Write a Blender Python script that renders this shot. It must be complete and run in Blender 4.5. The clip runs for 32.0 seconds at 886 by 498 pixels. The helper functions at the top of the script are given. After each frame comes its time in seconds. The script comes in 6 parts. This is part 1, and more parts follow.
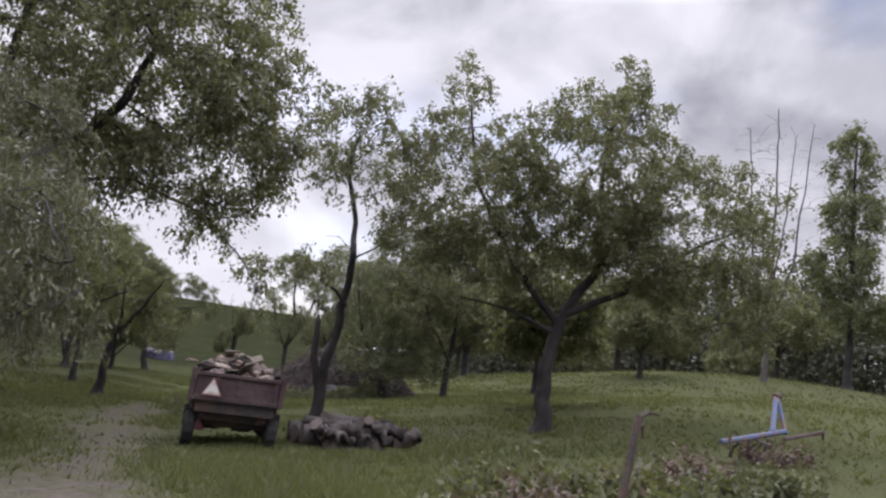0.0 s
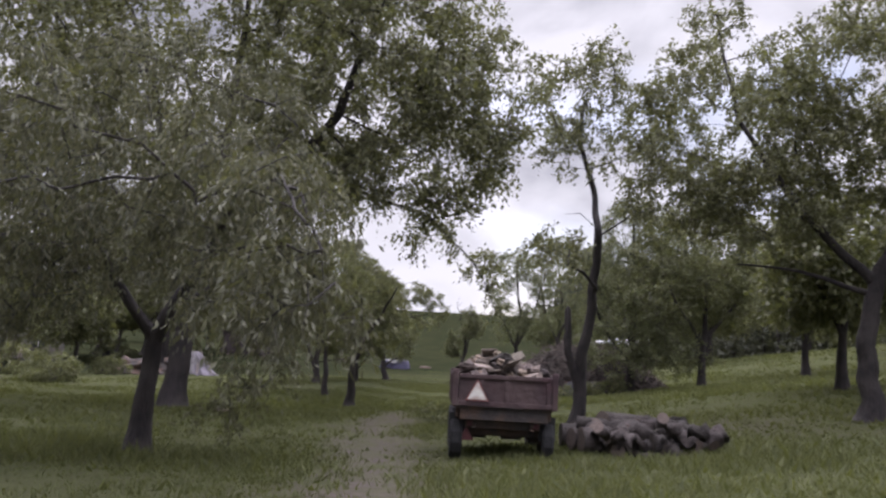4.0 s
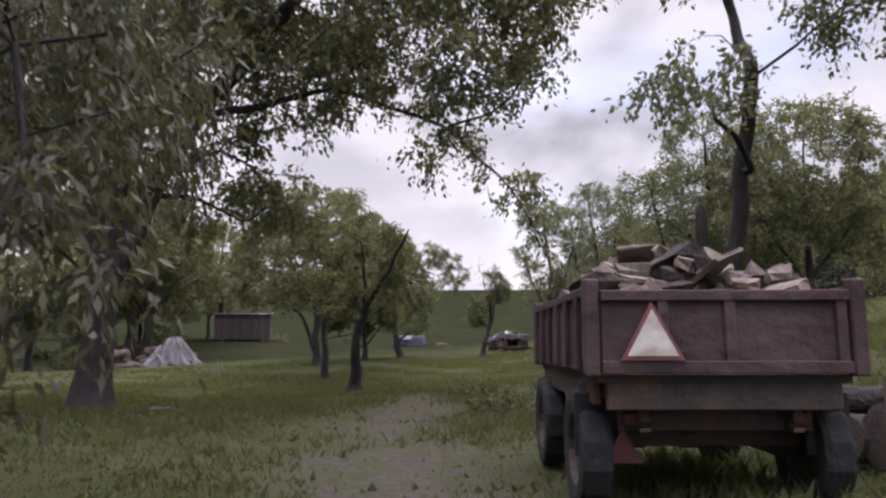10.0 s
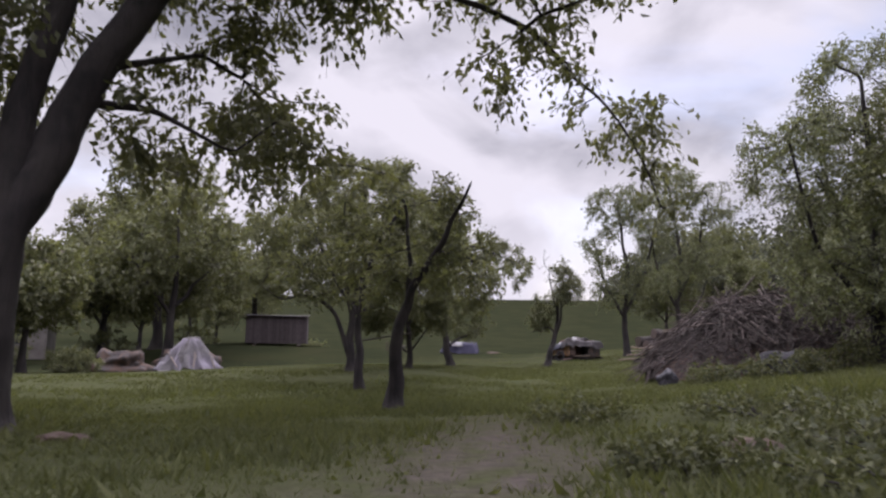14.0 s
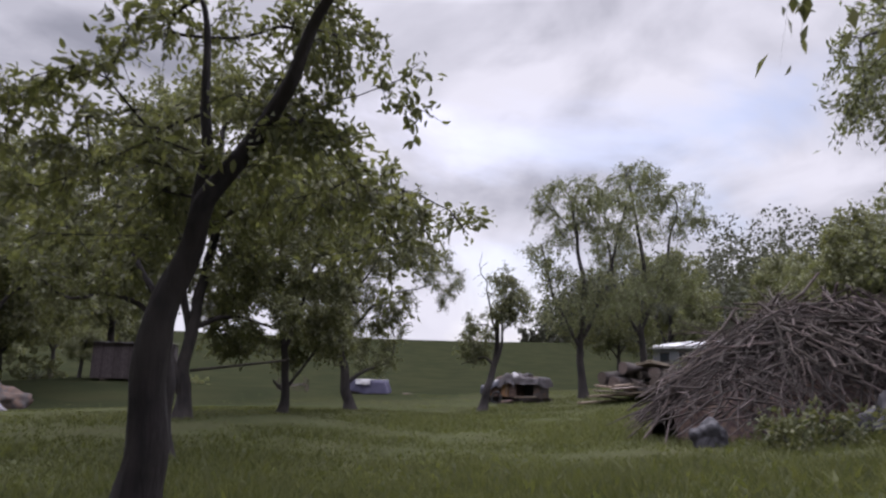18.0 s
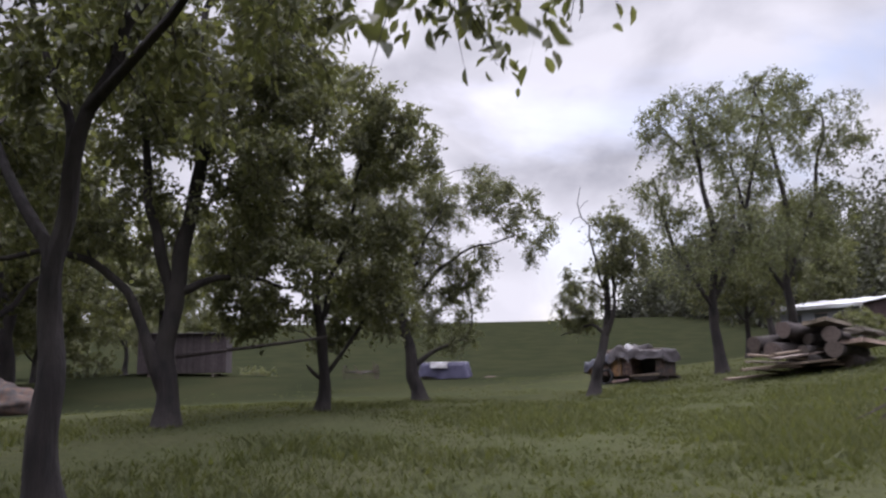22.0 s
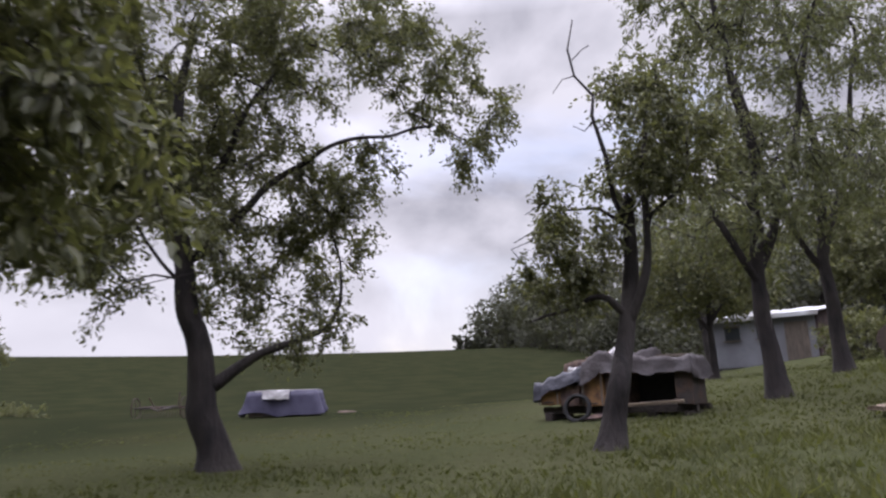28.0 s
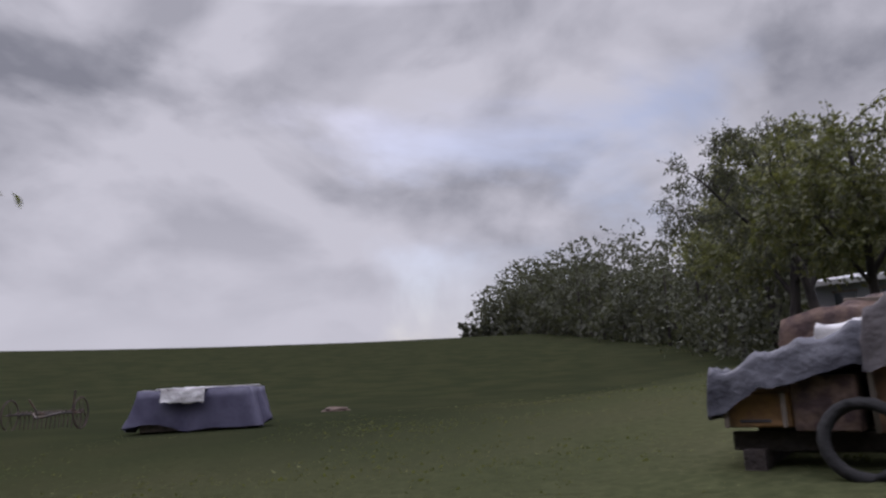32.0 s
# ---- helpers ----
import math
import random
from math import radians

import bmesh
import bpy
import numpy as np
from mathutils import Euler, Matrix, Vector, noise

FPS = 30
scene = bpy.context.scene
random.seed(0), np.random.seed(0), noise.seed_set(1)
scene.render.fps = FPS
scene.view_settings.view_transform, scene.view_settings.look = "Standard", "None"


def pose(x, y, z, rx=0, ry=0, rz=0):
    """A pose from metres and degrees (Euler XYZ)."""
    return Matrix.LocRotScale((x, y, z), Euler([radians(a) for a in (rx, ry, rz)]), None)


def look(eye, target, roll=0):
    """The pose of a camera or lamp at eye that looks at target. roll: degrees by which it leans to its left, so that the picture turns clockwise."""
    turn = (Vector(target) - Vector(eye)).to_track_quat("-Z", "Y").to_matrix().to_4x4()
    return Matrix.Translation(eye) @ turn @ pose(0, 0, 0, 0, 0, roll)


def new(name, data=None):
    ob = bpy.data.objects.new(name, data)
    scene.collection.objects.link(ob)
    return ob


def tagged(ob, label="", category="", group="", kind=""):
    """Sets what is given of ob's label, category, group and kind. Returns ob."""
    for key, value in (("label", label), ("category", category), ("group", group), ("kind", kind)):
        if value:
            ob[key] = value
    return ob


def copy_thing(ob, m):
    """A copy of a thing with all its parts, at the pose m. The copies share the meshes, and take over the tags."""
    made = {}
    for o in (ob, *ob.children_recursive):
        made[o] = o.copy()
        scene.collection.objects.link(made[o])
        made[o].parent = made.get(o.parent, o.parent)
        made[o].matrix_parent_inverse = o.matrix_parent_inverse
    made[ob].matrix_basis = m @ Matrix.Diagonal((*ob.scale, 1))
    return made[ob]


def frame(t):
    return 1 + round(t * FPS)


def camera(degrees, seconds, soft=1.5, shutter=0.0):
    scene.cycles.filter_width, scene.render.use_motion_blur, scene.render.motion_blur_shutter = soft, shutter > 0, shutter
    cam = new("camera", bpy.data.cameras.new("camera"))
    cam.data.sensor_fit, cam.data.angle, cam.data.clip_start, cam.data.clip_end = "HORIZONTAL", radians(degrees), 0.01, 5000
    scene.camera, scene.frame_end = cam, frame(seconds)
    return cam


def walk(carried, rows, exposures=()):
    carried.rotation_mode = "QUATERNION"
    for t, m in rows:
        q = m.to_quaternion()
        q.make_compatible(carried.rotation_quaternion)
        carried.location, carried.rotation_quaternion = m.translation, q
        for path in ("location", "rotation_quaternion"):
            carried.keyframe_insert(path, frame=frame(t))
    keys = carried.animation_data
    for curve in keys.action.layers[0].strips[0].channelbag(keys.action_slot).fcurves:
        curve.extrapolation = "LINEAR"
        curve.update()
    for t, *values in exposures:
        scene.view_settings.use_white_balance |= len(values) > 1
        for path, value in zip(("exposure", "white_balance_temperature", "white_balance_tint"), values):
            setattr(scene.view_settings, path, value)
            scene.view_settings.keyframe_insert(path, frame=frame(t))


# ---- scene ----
cam = camera(64.0, 32.0, soft=2.4, shutter=0.4)
PATH = [
    (0, (-1.875, 4.289, 3.363), (-0.797, 5.937, 3.712), 7.9),
    (0.5, (-1.865, 4.692, 3.297), (-0.825, 6.364, 3.646), 7.2),
    (1, (-1.701, 5.085, 3.243), (-0.728, 6.797, 3.588), 5.8),
    (1.5, (-1.633, 5.517, 3.235), (-0.744, 7.276, 3.571), 4.5),
    (2, (-1.674, 5.650, 3.237), (-0.850, 7.443, 3.561), 3.8),
    (2.5, (-1.714, 5.675, 3.237), (-0.944, 7.494, 3.553), 3.2),
    (3, (-1.720, 5.930, 3.211), (-0.997, 7.768, 3.526), 2.3),
    (3.5, (-1.733, 6.475, 3.188), (-1.079, 8.341, 3.493), 2.6),
    (4, (-1.738, 6.740, 3.169), (-1.175, 8.638, 3.456), 3.3),
    (4.5, (-1.797, 6.914, 3.159), (-1.301, 8.832, 3.434), 3.3),
    (6.5, (-1.738, 9.199, 2.992), (-1.401, 11.154, 3.250), 2.3),
    (7, (-1.438, 9.921, 2.859), (-1.132, 11.877, 3.141), 1.1),
    (7.5, (-1.303, 10.763, 2.805), (-0.949, 12.713, 3.075), 1.1),
    (8, (-1.018, 11.577, 2.765), (-0.620, 13.520, 3.023), 1.2),
    (8.5, (-0.640, 12.402, 2.716), (-0.196, 14.336, 2.964), 0.5),
    (9, (-0.375, 13.137, 2.636), (0.116, 15.061, 2.874), -0.3),
    (9.5, (-0.220, 13.743, 2.602), (0.311, 15.657, 2.833), -0.8),
    (10, (-0.079, 14.349, 2.559), (0.470, 16.258, 2.790), -0.1),
    (10.5, (0.071, 14.925, 2.517), (0.616, 16.835, 2.748), 0.7),
    (11, (0.212, 15.500, 2.475), (0.735, 17.416, 2.704), 0.4),
    (11.5, (0.330, 16.054, 2.393), (0.810, 17.982, 2.624), -0.1),
    (12, (0.307, 16.779, 2.344), (0.764, 18.713, 2.567), -1.8),
    (12.5, (0.374, 17.647, 2.319), (0.814, 19.585, 2.550), -1.3),
    (13, (0.521, 18.607, 2.271), (0.943, 20.547, 2.512), 0.7),
    (13.5, (0.770, 19.619, 2.217), (1.184, 21.560, 2.465), 0.7),
    (15.5, (2.057, 24.419, 2.094), (2.574, 26.326, 2.407), 1.5),
    (16, (2.440, 25.825, 2.014), (2.999, 27.717, 2.343), 1.4),
    (16.5, (2.859, 27.184, 1.968), (3.452, 29.063, 2.311), 1.2),
    (17, (3.281, 28.435, 1.931), (3.900, 30.303, 2.289), 0.6),
    (17.5, (3.610, 29.474, 1.930), (4.243, 31.335, 2.300), 0.8),
    (18, (3.884, 30.362, 1.903), (4.519, 32.220, 2.283), 1.4),
    (18.5, (4.169, 31.129, 1.901), (4.806, 32.985, 2.286), 1.4),
    (19, (4.449, 31.937, 1.834), (5.090, 33.792, 2.222), 1.2),
    (19.5, (4.719, 32.737, 1.805), (5.357, 34.593, 2.187), 1.4),
    (20, (5.004, 33.516, 1.757), (5.634, 35.376, 2.135), 1.9),
    (20.5, (5.293, 34.286, 1.731), (5.913, 36.151, 2.100), 1.8),
    (21, (5.400, 35.158, 1.801), (5.992, 37.035, 2.155), 0.7),
    (21.5, (5.490, 35.988, 1.827), (6.009, 37.888, 2.174), -0.3),
    (22, (5.645, 36.729, 1.833), (6.083, 38.652, 2.168), -1.1),
    (22.5, (5.768, 37.477, 1.807), (6.128, 39.417, 2.129), -2.7),
    (23, (5.817, 38.167, 1.802), (6.116, 40.119, 2.114), -4.4),
    (23.5, (5.832, 38.875, 1.813), (6.077, 40.835, 2.124), -5.1),
    (24, (5.881, 39.478, 1.795), (6.103, 41.439, 2.122), -5.6),
    (24.5, (5.994, 40.137, 1.742), (6.203, 42.095, 2.090), -5.4),
    (26.5, (7.103, 44.941, 1.656), (7.607, 46.836, 2.052), -3.1),
    (27, (7.357, 46.042, 1.703), (7.979, 47.903, 2.092), -2.6),
    (27.5, (7.915, 47.232, 1.712), (8.651, 49.049, 2.111), -2.3),
    (28, (8.413, 48.268, 1.730), (9.244, 50.039, 2.144), -2.0),
    (28.5, (8.858, 49.205, 1.760), (9.768, 50.934, 2.187), -2.4),
    (29, (9.276, 50.158, 1.814), (10.237, 51.855, 2.255), -1.5),
    (29.5, (9.806, 51.373, 1.847), (10.760, 53.074, 2.292), -1.4),
    (30, (10.338, 52.557, 1.903), (11.262, 54.274, 2.350), -1.0),
    (30.5, (10.812, 53.613, 1.931), (11.716, 55.339, 2.378), -1.6),
    (31, (11.274, 54.747, 1.934), (12.145, 56.493, 2.372), -1.7),
    (31.5, (11.719, 55.776, 1.932), (12.567, 57.540, 2.343), -1.6),
    (32, (12.143, 56.719, 1.941), (12.965, 58.501, 2.326), -2.8),
]
EXPOSURES = [(0, 0.78, 6350, 19), (2, 0.85, 6350, 20), (4, 0.88, 6350, 21), (9, 0.85, 6400, 23), (13, 0.72, 6400, 24), (19, 0.68, 6250, 21), (24, 0.78, 6300, 21), (28, 0.68, 6300, 22), (30, 0.38, 6300, 22),
             (31, 0.20, 6300, 22), (32, 0.10, 6250, 21)]
walk(cam, [(t, look(eye, target, roll)) for t, eye, target, roll in PATH], EXPOSURES)


# ---------------------------------------------------------------- world and light
def link(tree, a, b):
    tree.links.new(a, b)


def build_world():
    w = bpy.data.worlds.new("overcast_sky")
    scene.world = w
    w.use_nodes = True
    t = w.node_tree
    t.nodes.clear()
    n = t.nodes.new
    out, bg = n("ShaderNodeOutputWorld"), n("ShaderNodeBackground")
    sky = n("ShaderNodeTexSky")
    sky.sky_type, sky.sun_disc = "NISHITA", False
    sky.sun_elevation, sky.sun_rotation = radians(SUN_ELEV), radians(SUN_AZ)
    sky.air_density, sky.dust_density = 1.0, 2.0
    coord, sep = n("ShaderNodeTexCoord"), n("ShaderNodeSeparateXYZ")
    link(t, coord.outputs["Generated"], sep.inputs[0])
    lift = n("ShaderNodeMath")
    lift.operation = "ADD"
    lift.inputs[1].default_value = 0.5
    link(t, sep.outputs["Z"], lift.inputs[0])
    flat = n("ShaderNodeVectorMath")
    flat.operation = "DIVIDE"
    comb = n("ShaderNodeCombineXYZ")
    for k in range(3):
        link(t, lift.outputs[0], comb.inputs[k])
    link(t, coord.outputs["Generated"], flat.inputs[0])
    link(t, comb.outputs[0], flat.inputs[1])

    def clouds(scale, detail, rough, shift, lo, hi, aside=(0, 0)):
        mp = n("ShaderNodeMapping")
        mp.inputs["Location"].default_value = (shift + aside[0], shift * 0.7 + aside[1], shift * 0.3)
        link(t, flat.outputs[0], mp.inputs[0])
        tex = n("ShaderNodeTexNoise")
        tex.inputs["Scale"].default_value, tex.inputs["Detail"].default_value = scale, detail
        tex.inputs["Roughness"].default_value, tex.inputs["Distortion"].default_value = rough, 0.35
        link(t, mp.outputs[0], tex.inputs["Vector"])
        if hi is None:
            return tex.outputs["Fac"]
        ramp = n("ShaderNodeMapRange")
        ramp.interpolation_type = "SMOOTHSTEP"
        ramp.inputs["From Min"].default_value, ramp.inputs["From Max"].default_value = lo, hi
        link(t, tex.outputs["Fac"], ramp.inputs["Value"])
        return ramp.outputs[0]

    cover = clouds(1.5, 8, 0.52, 3.1, 0.25, 0.45)
    belly = clouds(2.1, 9, 0.5, 7.7, 0.47, 0.62)
    # billows: lit on the side towards the sun, grey on the far side
    here, there = clouds(3.4, 9, 0.48, 11.3, 0, None), clouds(3.4, 9, 0.48, 11.3, 0, None, (0.03, 0.13))
    diff = n("ShaderNodeMath")
    diff.operation = "SUBTRACT"
    link(t, there, diff.inputs[0])
    link(t, here, diff.inputs[1])
    billow = n("ShaderNodeMapRange")
    billow.inputs["From Min"].default_value, billow.inputs["From Max"].default_value = -0.10, 0.16
    billow.inputs["To Min"].default_value, billow.inputs["To Max"].default_value = 0.0, 0.6
    link(t, diff.outputs[0], billow.inputs["Value"])
    shade = n("ShaderNodeMath")
    shade.operation, shade.use_clamp = "MULTIPLY_ADD", True
    shade.inputs[1].default_value = 0.6
    link(t, belly, shade.inputs[0])
    link(t, billow.outputs[0], shade.inputs[2])
    belly = shade.outputs[0]
    tone = n("ShaderNodeMixRGB")
    tone.inputs[1].default_value, tone.inputs[2].default_value = (*CLOUD_LIT, 1), (*CLOUD_DARK, 1)
    # thin haze hides the cloud bases towards the horizon
    haze = n("ShaderNodeMapRange")
    haze.inputs["From Min"].default_value, haze.inputs["From Max"].default_value = 0.04, 0.30
    link(t, sep.outputs["Z"], haze.inputs["Value"])
    fade = n("ShaderNodeMath")
    fade.operation = "MULTIPLY"
    link(t, belly, fade.inputs[0])
    link(t, haze.outputs[0], fade.inputs[1])
    link(t, fade.outputs[0], tone.inputs[0])
    scaled = n("ShaderNodeMixRGB")
    scaled.blend_type, scaled.inputs[0].default_value = "MULTIPLY", 1
    scaled.inputs[2].default_value = (SKY_STRENGTH, SKY_STRENGTH, SKY_STRENGTH, 1)
    link(t, sky.outputs[0], scaled.inputs[1])
    mix = n("ShaderNodeMixRGB")
    link(t, cover, mix.inputs[0])
    link(t, scaled.outputs[0], mix.inputs[1])
    link(t, tone.outputs[0], mix.inputs[2])
    link(t, mix.outputs[0], bg.inputs["Color"])
    # an overcast sky is brightest overhead; boosted further above the view as fill light
    zen = n("ShaderNodeMapRange")
    zen.inputs["From Min"].default_value, zen.inputs["From Max"].default_value = 0.5, 1.0
    zen.inputs["To Min"].default_value, zen.inputs["To Max"].default_value = 1.0, ZENITH_BOOST
    link(t, sep.outputs["Z"], zen.inputs["Value"])
    link(t, zen.outputs[0], bg.inputs["Strength"])
    link(t, bg.outputs[0], out.inputs["Surface"])


SUN_ELEV, SUN_AZ = 48.0, 5.0
SKY_STRENGTH = 0.09
ZENITH_BOOST = 13.0
CLOUD_LIT, CLOUD_DARK = (0.51, 0.52, 0.545), (0.205, 0.216, 0.242)
build_world()
sun = new("sun", bpy.data.lights.new("sun", "SUN"))
sun.data.energy, sun.data.angle, sun.data.color = 0.7, radians(25), (1.0, 0.95, 0.87)
_e, _a = radians(SUN_ELEV), radians(SUN_AZ)
sun.matrix_world = look((math.sin(_a) * math.cos(_e) * 50, math.cos(_a) * math.cos(_e) * 50, math.sin(_e) * 50), (0, 0, 0))


# ---------------------------------------------------------------- materials
def material(name, base, rough=0.8, second=None, scale=4.0, detail=6.0, bump=0.0, bump_scale=None, metal=0.0,
             third=None, third_scale=0.7, spread=0.0, trans=0.0, spec=0.3, stretch=None, per_object=0.0):
    """A surface with fine grain between base and second, larger stains towards third, relief and random variation."""
    m = bpy.data.materials.new(name)
    m.use_nodes = True
    t = m.node_tree
    t.nodes.clear()
    n = t.nodes.new
    out, bsdf = n("ShaderNodeOutputMaterial"), n("ShaderNodeBsdfPrincipled")
    bsdf.inputs["Roughness"].default_value, bsdf.inputs["Metallic"].default_value = rough, metal
    bsdf.inputs["Specular IOR Level"].default_value = spec
    coord = n("ShaderNodeTexCoord")
    where = coord.outputs["Object"]
    if stretch:
        mp = n("ShaderNodeMapping")
        mp.inputs["Scale"].default_value = stretch
        link(t, where, mp.inputs[0])
        where = mp.outputs[0]
    tex = n("ShaderNodeTexNoise")
    tex.inputs["Scale"].default_value, tex.inputs["Detail"].default_value = scale, detail
    tex.inputs["Roughness"].default_value = 0.65
    link(t, where, tex.inputs["Vector"])
    ramp = n("ShaderNodeMapRange")
    ramp.inputs["From Min"].default_value, ramp.inputs["From Max"].default_value = 0.34, 0.66
    link(t, tex.outputs["Fac"], ramp.inputs["Value"])
    mix = n("ShaderNodeMixRGB")
    second = second or tuple(c * 0.6 for c in base)
    mix.inputs[1].default_value, mix.inputs[2].default_value = (*base, 1), (*second, 1)
    link(t, ramp.outputs[0], mix.inputs[0])
    colour = mix.outputs[0]
    if third:
        big = n("ShaderNodeTexNoise")
        big.inputs["Scale"].default_value, big.inputs["Detail"].default_value = third_scale, 5
        link(t, coord.outputs["Object"], big.inputs["Vector"])
        br = n("ShaderNodeMapRange")
        br.inputs["From Min"].default_value, br.inputs["From Max"].default_value = 0.42, 0.62
        link(t, big.outputs["Fac"], br.inputs["Value"])
        mb = n("ShaderNodeMixRGB")
        mb.inputs[2].default_value = (*third, 1)
        link(t, colour, mb.inputs[1])
        link(t, br.outputs[0], mb.inputs[0])
        colour = mb.outputs[0]
    if spread or per_object:
        hsv = n("ShaderNodeHueSaturation")
        src = n("ShaderNodeObjectInfo").outputs["Random"] if per_object else n("ShaderNodeNewGeometry").outputs["Random Per Island"]
        amount = per_object or spread
        val = n("ShaderNodeMapRange")
        val.inputs["To Min"].default_value, val.inputs["To Max"].default_value = 1 - amount, 1 + amount
        link(t, src, val.inputs["Value"])
        link(t, val.outputs[0], hsv.inputs["Value"])
        hue = n("ShaderNodeMapRange")
        hue.inputs["To Min"].default_value, hue.inputs["To Max"].default_value = 0.5 + 0.05 * amount, 0.5 - 0.05 * amount
        link(t, src, hue.inputs["Value"])
        link(t, hue.outputs[0], hsv.inputs["Hue"])
        link(t, colour, hsv.inputs["Color"])
        colour = hsv.outputs[0]
    link(t, colour, bsdf.inputs["Base Color"])
    if bump:
        bt = n("ShaderNodeTexNoise")
        bt.inputs["Scale"].default_value, bt.inputs["Detail"].default_value = bump_scale or scale * 2.5, 8
        link(t, where, bt.inputs["Vector"])
        bp = n("ShaderNodeBump")
        bp.inputs["Strength"].default_value, bp.inputs["Distance"].default_value = min(bump, 1.0), 0.045
        link(t, bt.outputs["Fac"], bp.inputs["Height"])
        link(t, bp.outputs[0], bsdf.inputs["Normal"])
    if trans:
        tr, add = n("ShaderNodeBsdfTranslucent"), n("ShaderNodeMixShader")
        add.inputs[0].default_value = trans
        glow = n("ShaderNodeMixRGB")
        glow.blend_type, glow.inputs[0].default_value, glow.inputs[2].default_value = "MULTIPLY", 1, (1.35, 1.4, 0.7, 1)
        link(t, colour, glow.inputs[1])
        link(t, glow.outputs[0], tr.inputs["Color"])
        link(t, bsdf.outputs[0], add.inputs[1])
        link(t, tr.outputs[0], add.inputs[2])
        link(t, add.outputs[0], out.inputs["Surface"])
    else:
        link(t, bsdf.outputs[0], out.inputs["Surface"])
    return m


LEAF = material("leaf_walnut", (0.1210, 0.1232, 0.0693), 0.55, (0.0858, 0.0869, 0.0506), 1.2, spread=0.25, trans=0.38)
LEAF_FRUIT = material("leaf_fruit_tree", (0.1166, 0.1210, 0.0649), 0.55, (0.0825, 0.0858, 0.0473), 1.2, spread=0.25, trans=0.38)
LEAF_WILLOW = material("leaf_willow", (0.1140, 0.1220, 0.0700), 0.6, (0.0913, 0.0979, 0.0572), 1.2, spread=0.25, trans=0.38)
LEAF_YELLOW = material("leaf_yellow_green", (0.088, 0.092, 0.042), 0.55, (0.062, 0.066, 0.032), 1.2, spread=0.35, trans=0.35)
LEAF_FAR = material("leaf_far_wood", (0.058, 0.061, 0.043), 0.8, (0.040, 0.042, 0.031), 0.35, spread=0.18, trans=0.25)
# LEAF darkened for one crown: its backlit look is put into the colour
LEAF_BACKLIT = material("leaf_narrow_backlit", (0.088, 0.088, 0.054), 0.6, (0.060, 0.060, 0.038), 1.2, spread=0.25, trans=0.3)
BARK = material("bark", (0.029, 0.024, 0.024), 0.95, (0.014, 0.012, 0.013), 7, bump=1.0, bump_scale=14, third=(0.035, 0.030, 0.028), third_scale=1.3, stretch=(1, 1, 0.22))
BARK_GREY = material("bark_grey", (0.075, 0.066, 0.060), 0.95, (0.036, 0.031, 0.029), 10, bump=0.9, stretch=(1, 1, 0.25))


# ---------------------------------------------------------------- meshes
def fast_mesh(name, co, quads, mat, smooth=False):
    """A mesh of quads from numpy arrays."""
    me = bpy.data.meshes.new(name)
    me.vertices.add(len(co))
    me.vertices.foreach_set("co", np.asarray(co, dtype=np.float32).ravel())
    quads = np.asarray(quads, dtype=np.int32)
    k = quads.shape[1]
    me.loops.add(quads.size)
    me.loops.foreach_set("vertex_index", quads.ravel())
    me.polygons.add(len(quads))
    me.polygons.foreach_set("loop_start", np.arange(0, quads.size, k, dtype=np.int32))
    if smooth:
        me.polygons.foreach_set("use_smooth", np.ones(len(quads), dtype=bool))
    me.materials.append(mat)
    me.update(calc_edges=True)
    return me


def part(name, bm, mat, parent=None, label="", smooth=False, bevel=0.0):
    """Links a bmesh as one mesh object under a thing or a part."""
    if bevel:
        bmesh.ops.bevel(bm, geom=list(bm.edges), offset=bevel, segments=1, affect="EDGES", clamp_overlap=True)
    me = bpy.data.meshes.new(name)
    bm.to_mesh(me)
    bm.free()
    me.materials.append(mat)
    if smooth:
        me.polygons.foreach_set("use_smooth", [True] * len(me.polygons))
    ob = new(name, me)
    if parent is not None:
        ob.parent = parent
    if label:
        ob["label"] = label
    return ob


def thing(name, m, label, category, group="", kind=""):
    ob = new(name)
    ob.empty_display_size = 0.2
    ob.matrix_world = m
    return tagged(ob, label, category, group, kind)


def box(bm, size, m=None, jitter=0.0, rng=None):
    """Adds a box of that size, centred on m."""
    r = bmesh.ops.create_cube(bm, size=1.0, matrix=(m or Matrix()) @ Matrix.Diagonal((*size, 1)))
    if jitter:
        for v in r["verts"]:
            v.co += Vector([rng.uniform(-jitter, jitter) for _ in range(3)])
    return r["verts"]


def tube(points, radii, sides=7, closed=True, twist=0.0, rough=0.0, rng=None):
    """Vertices and faces of a tapered tube along points."""
    pts = np.asarray(points, float)
    n = len(pts)
    d = np.gradient(pts, axis=0)
    d /= np.linalg.norm(d, axis=1)[:, None] + 1e-9
    ref = np.array([1.0, 0.13, 0.07])
    verts, faces = [], []
    for i in range(n):
        a = np.cross(d[i], ref)
        if np.linalg.norm(a) < 0.05:
            a = np.cross(d[i], (0.1, 1.0, 0.2))
        a /= np.linalg.norm(a)
        b = np.cross(d[i], a)
        for k in range(sides):
            q = 2 * math.pi * k / sides + twist * i
            r = radii[i] * (1 + (rng.uniform(-rough, rough) if rough else 0))
            verts.append(pts[i] + r * (math.cos(q) * a + math.sin(q) * b))
    for i in range(n - 1):
        for k in range(sides):
            k2 = (k + 1) % sides
            faces.append((i * sides + k, i * sides + k2, (i + 1) * sides + k2, (i + 1) * sides + k))
    if closed:
        faces.append(tuple(range(sides))[::-1])
        faces.append(tuple(range((n - 1) * sides, n * sides)))
    return verts, faces


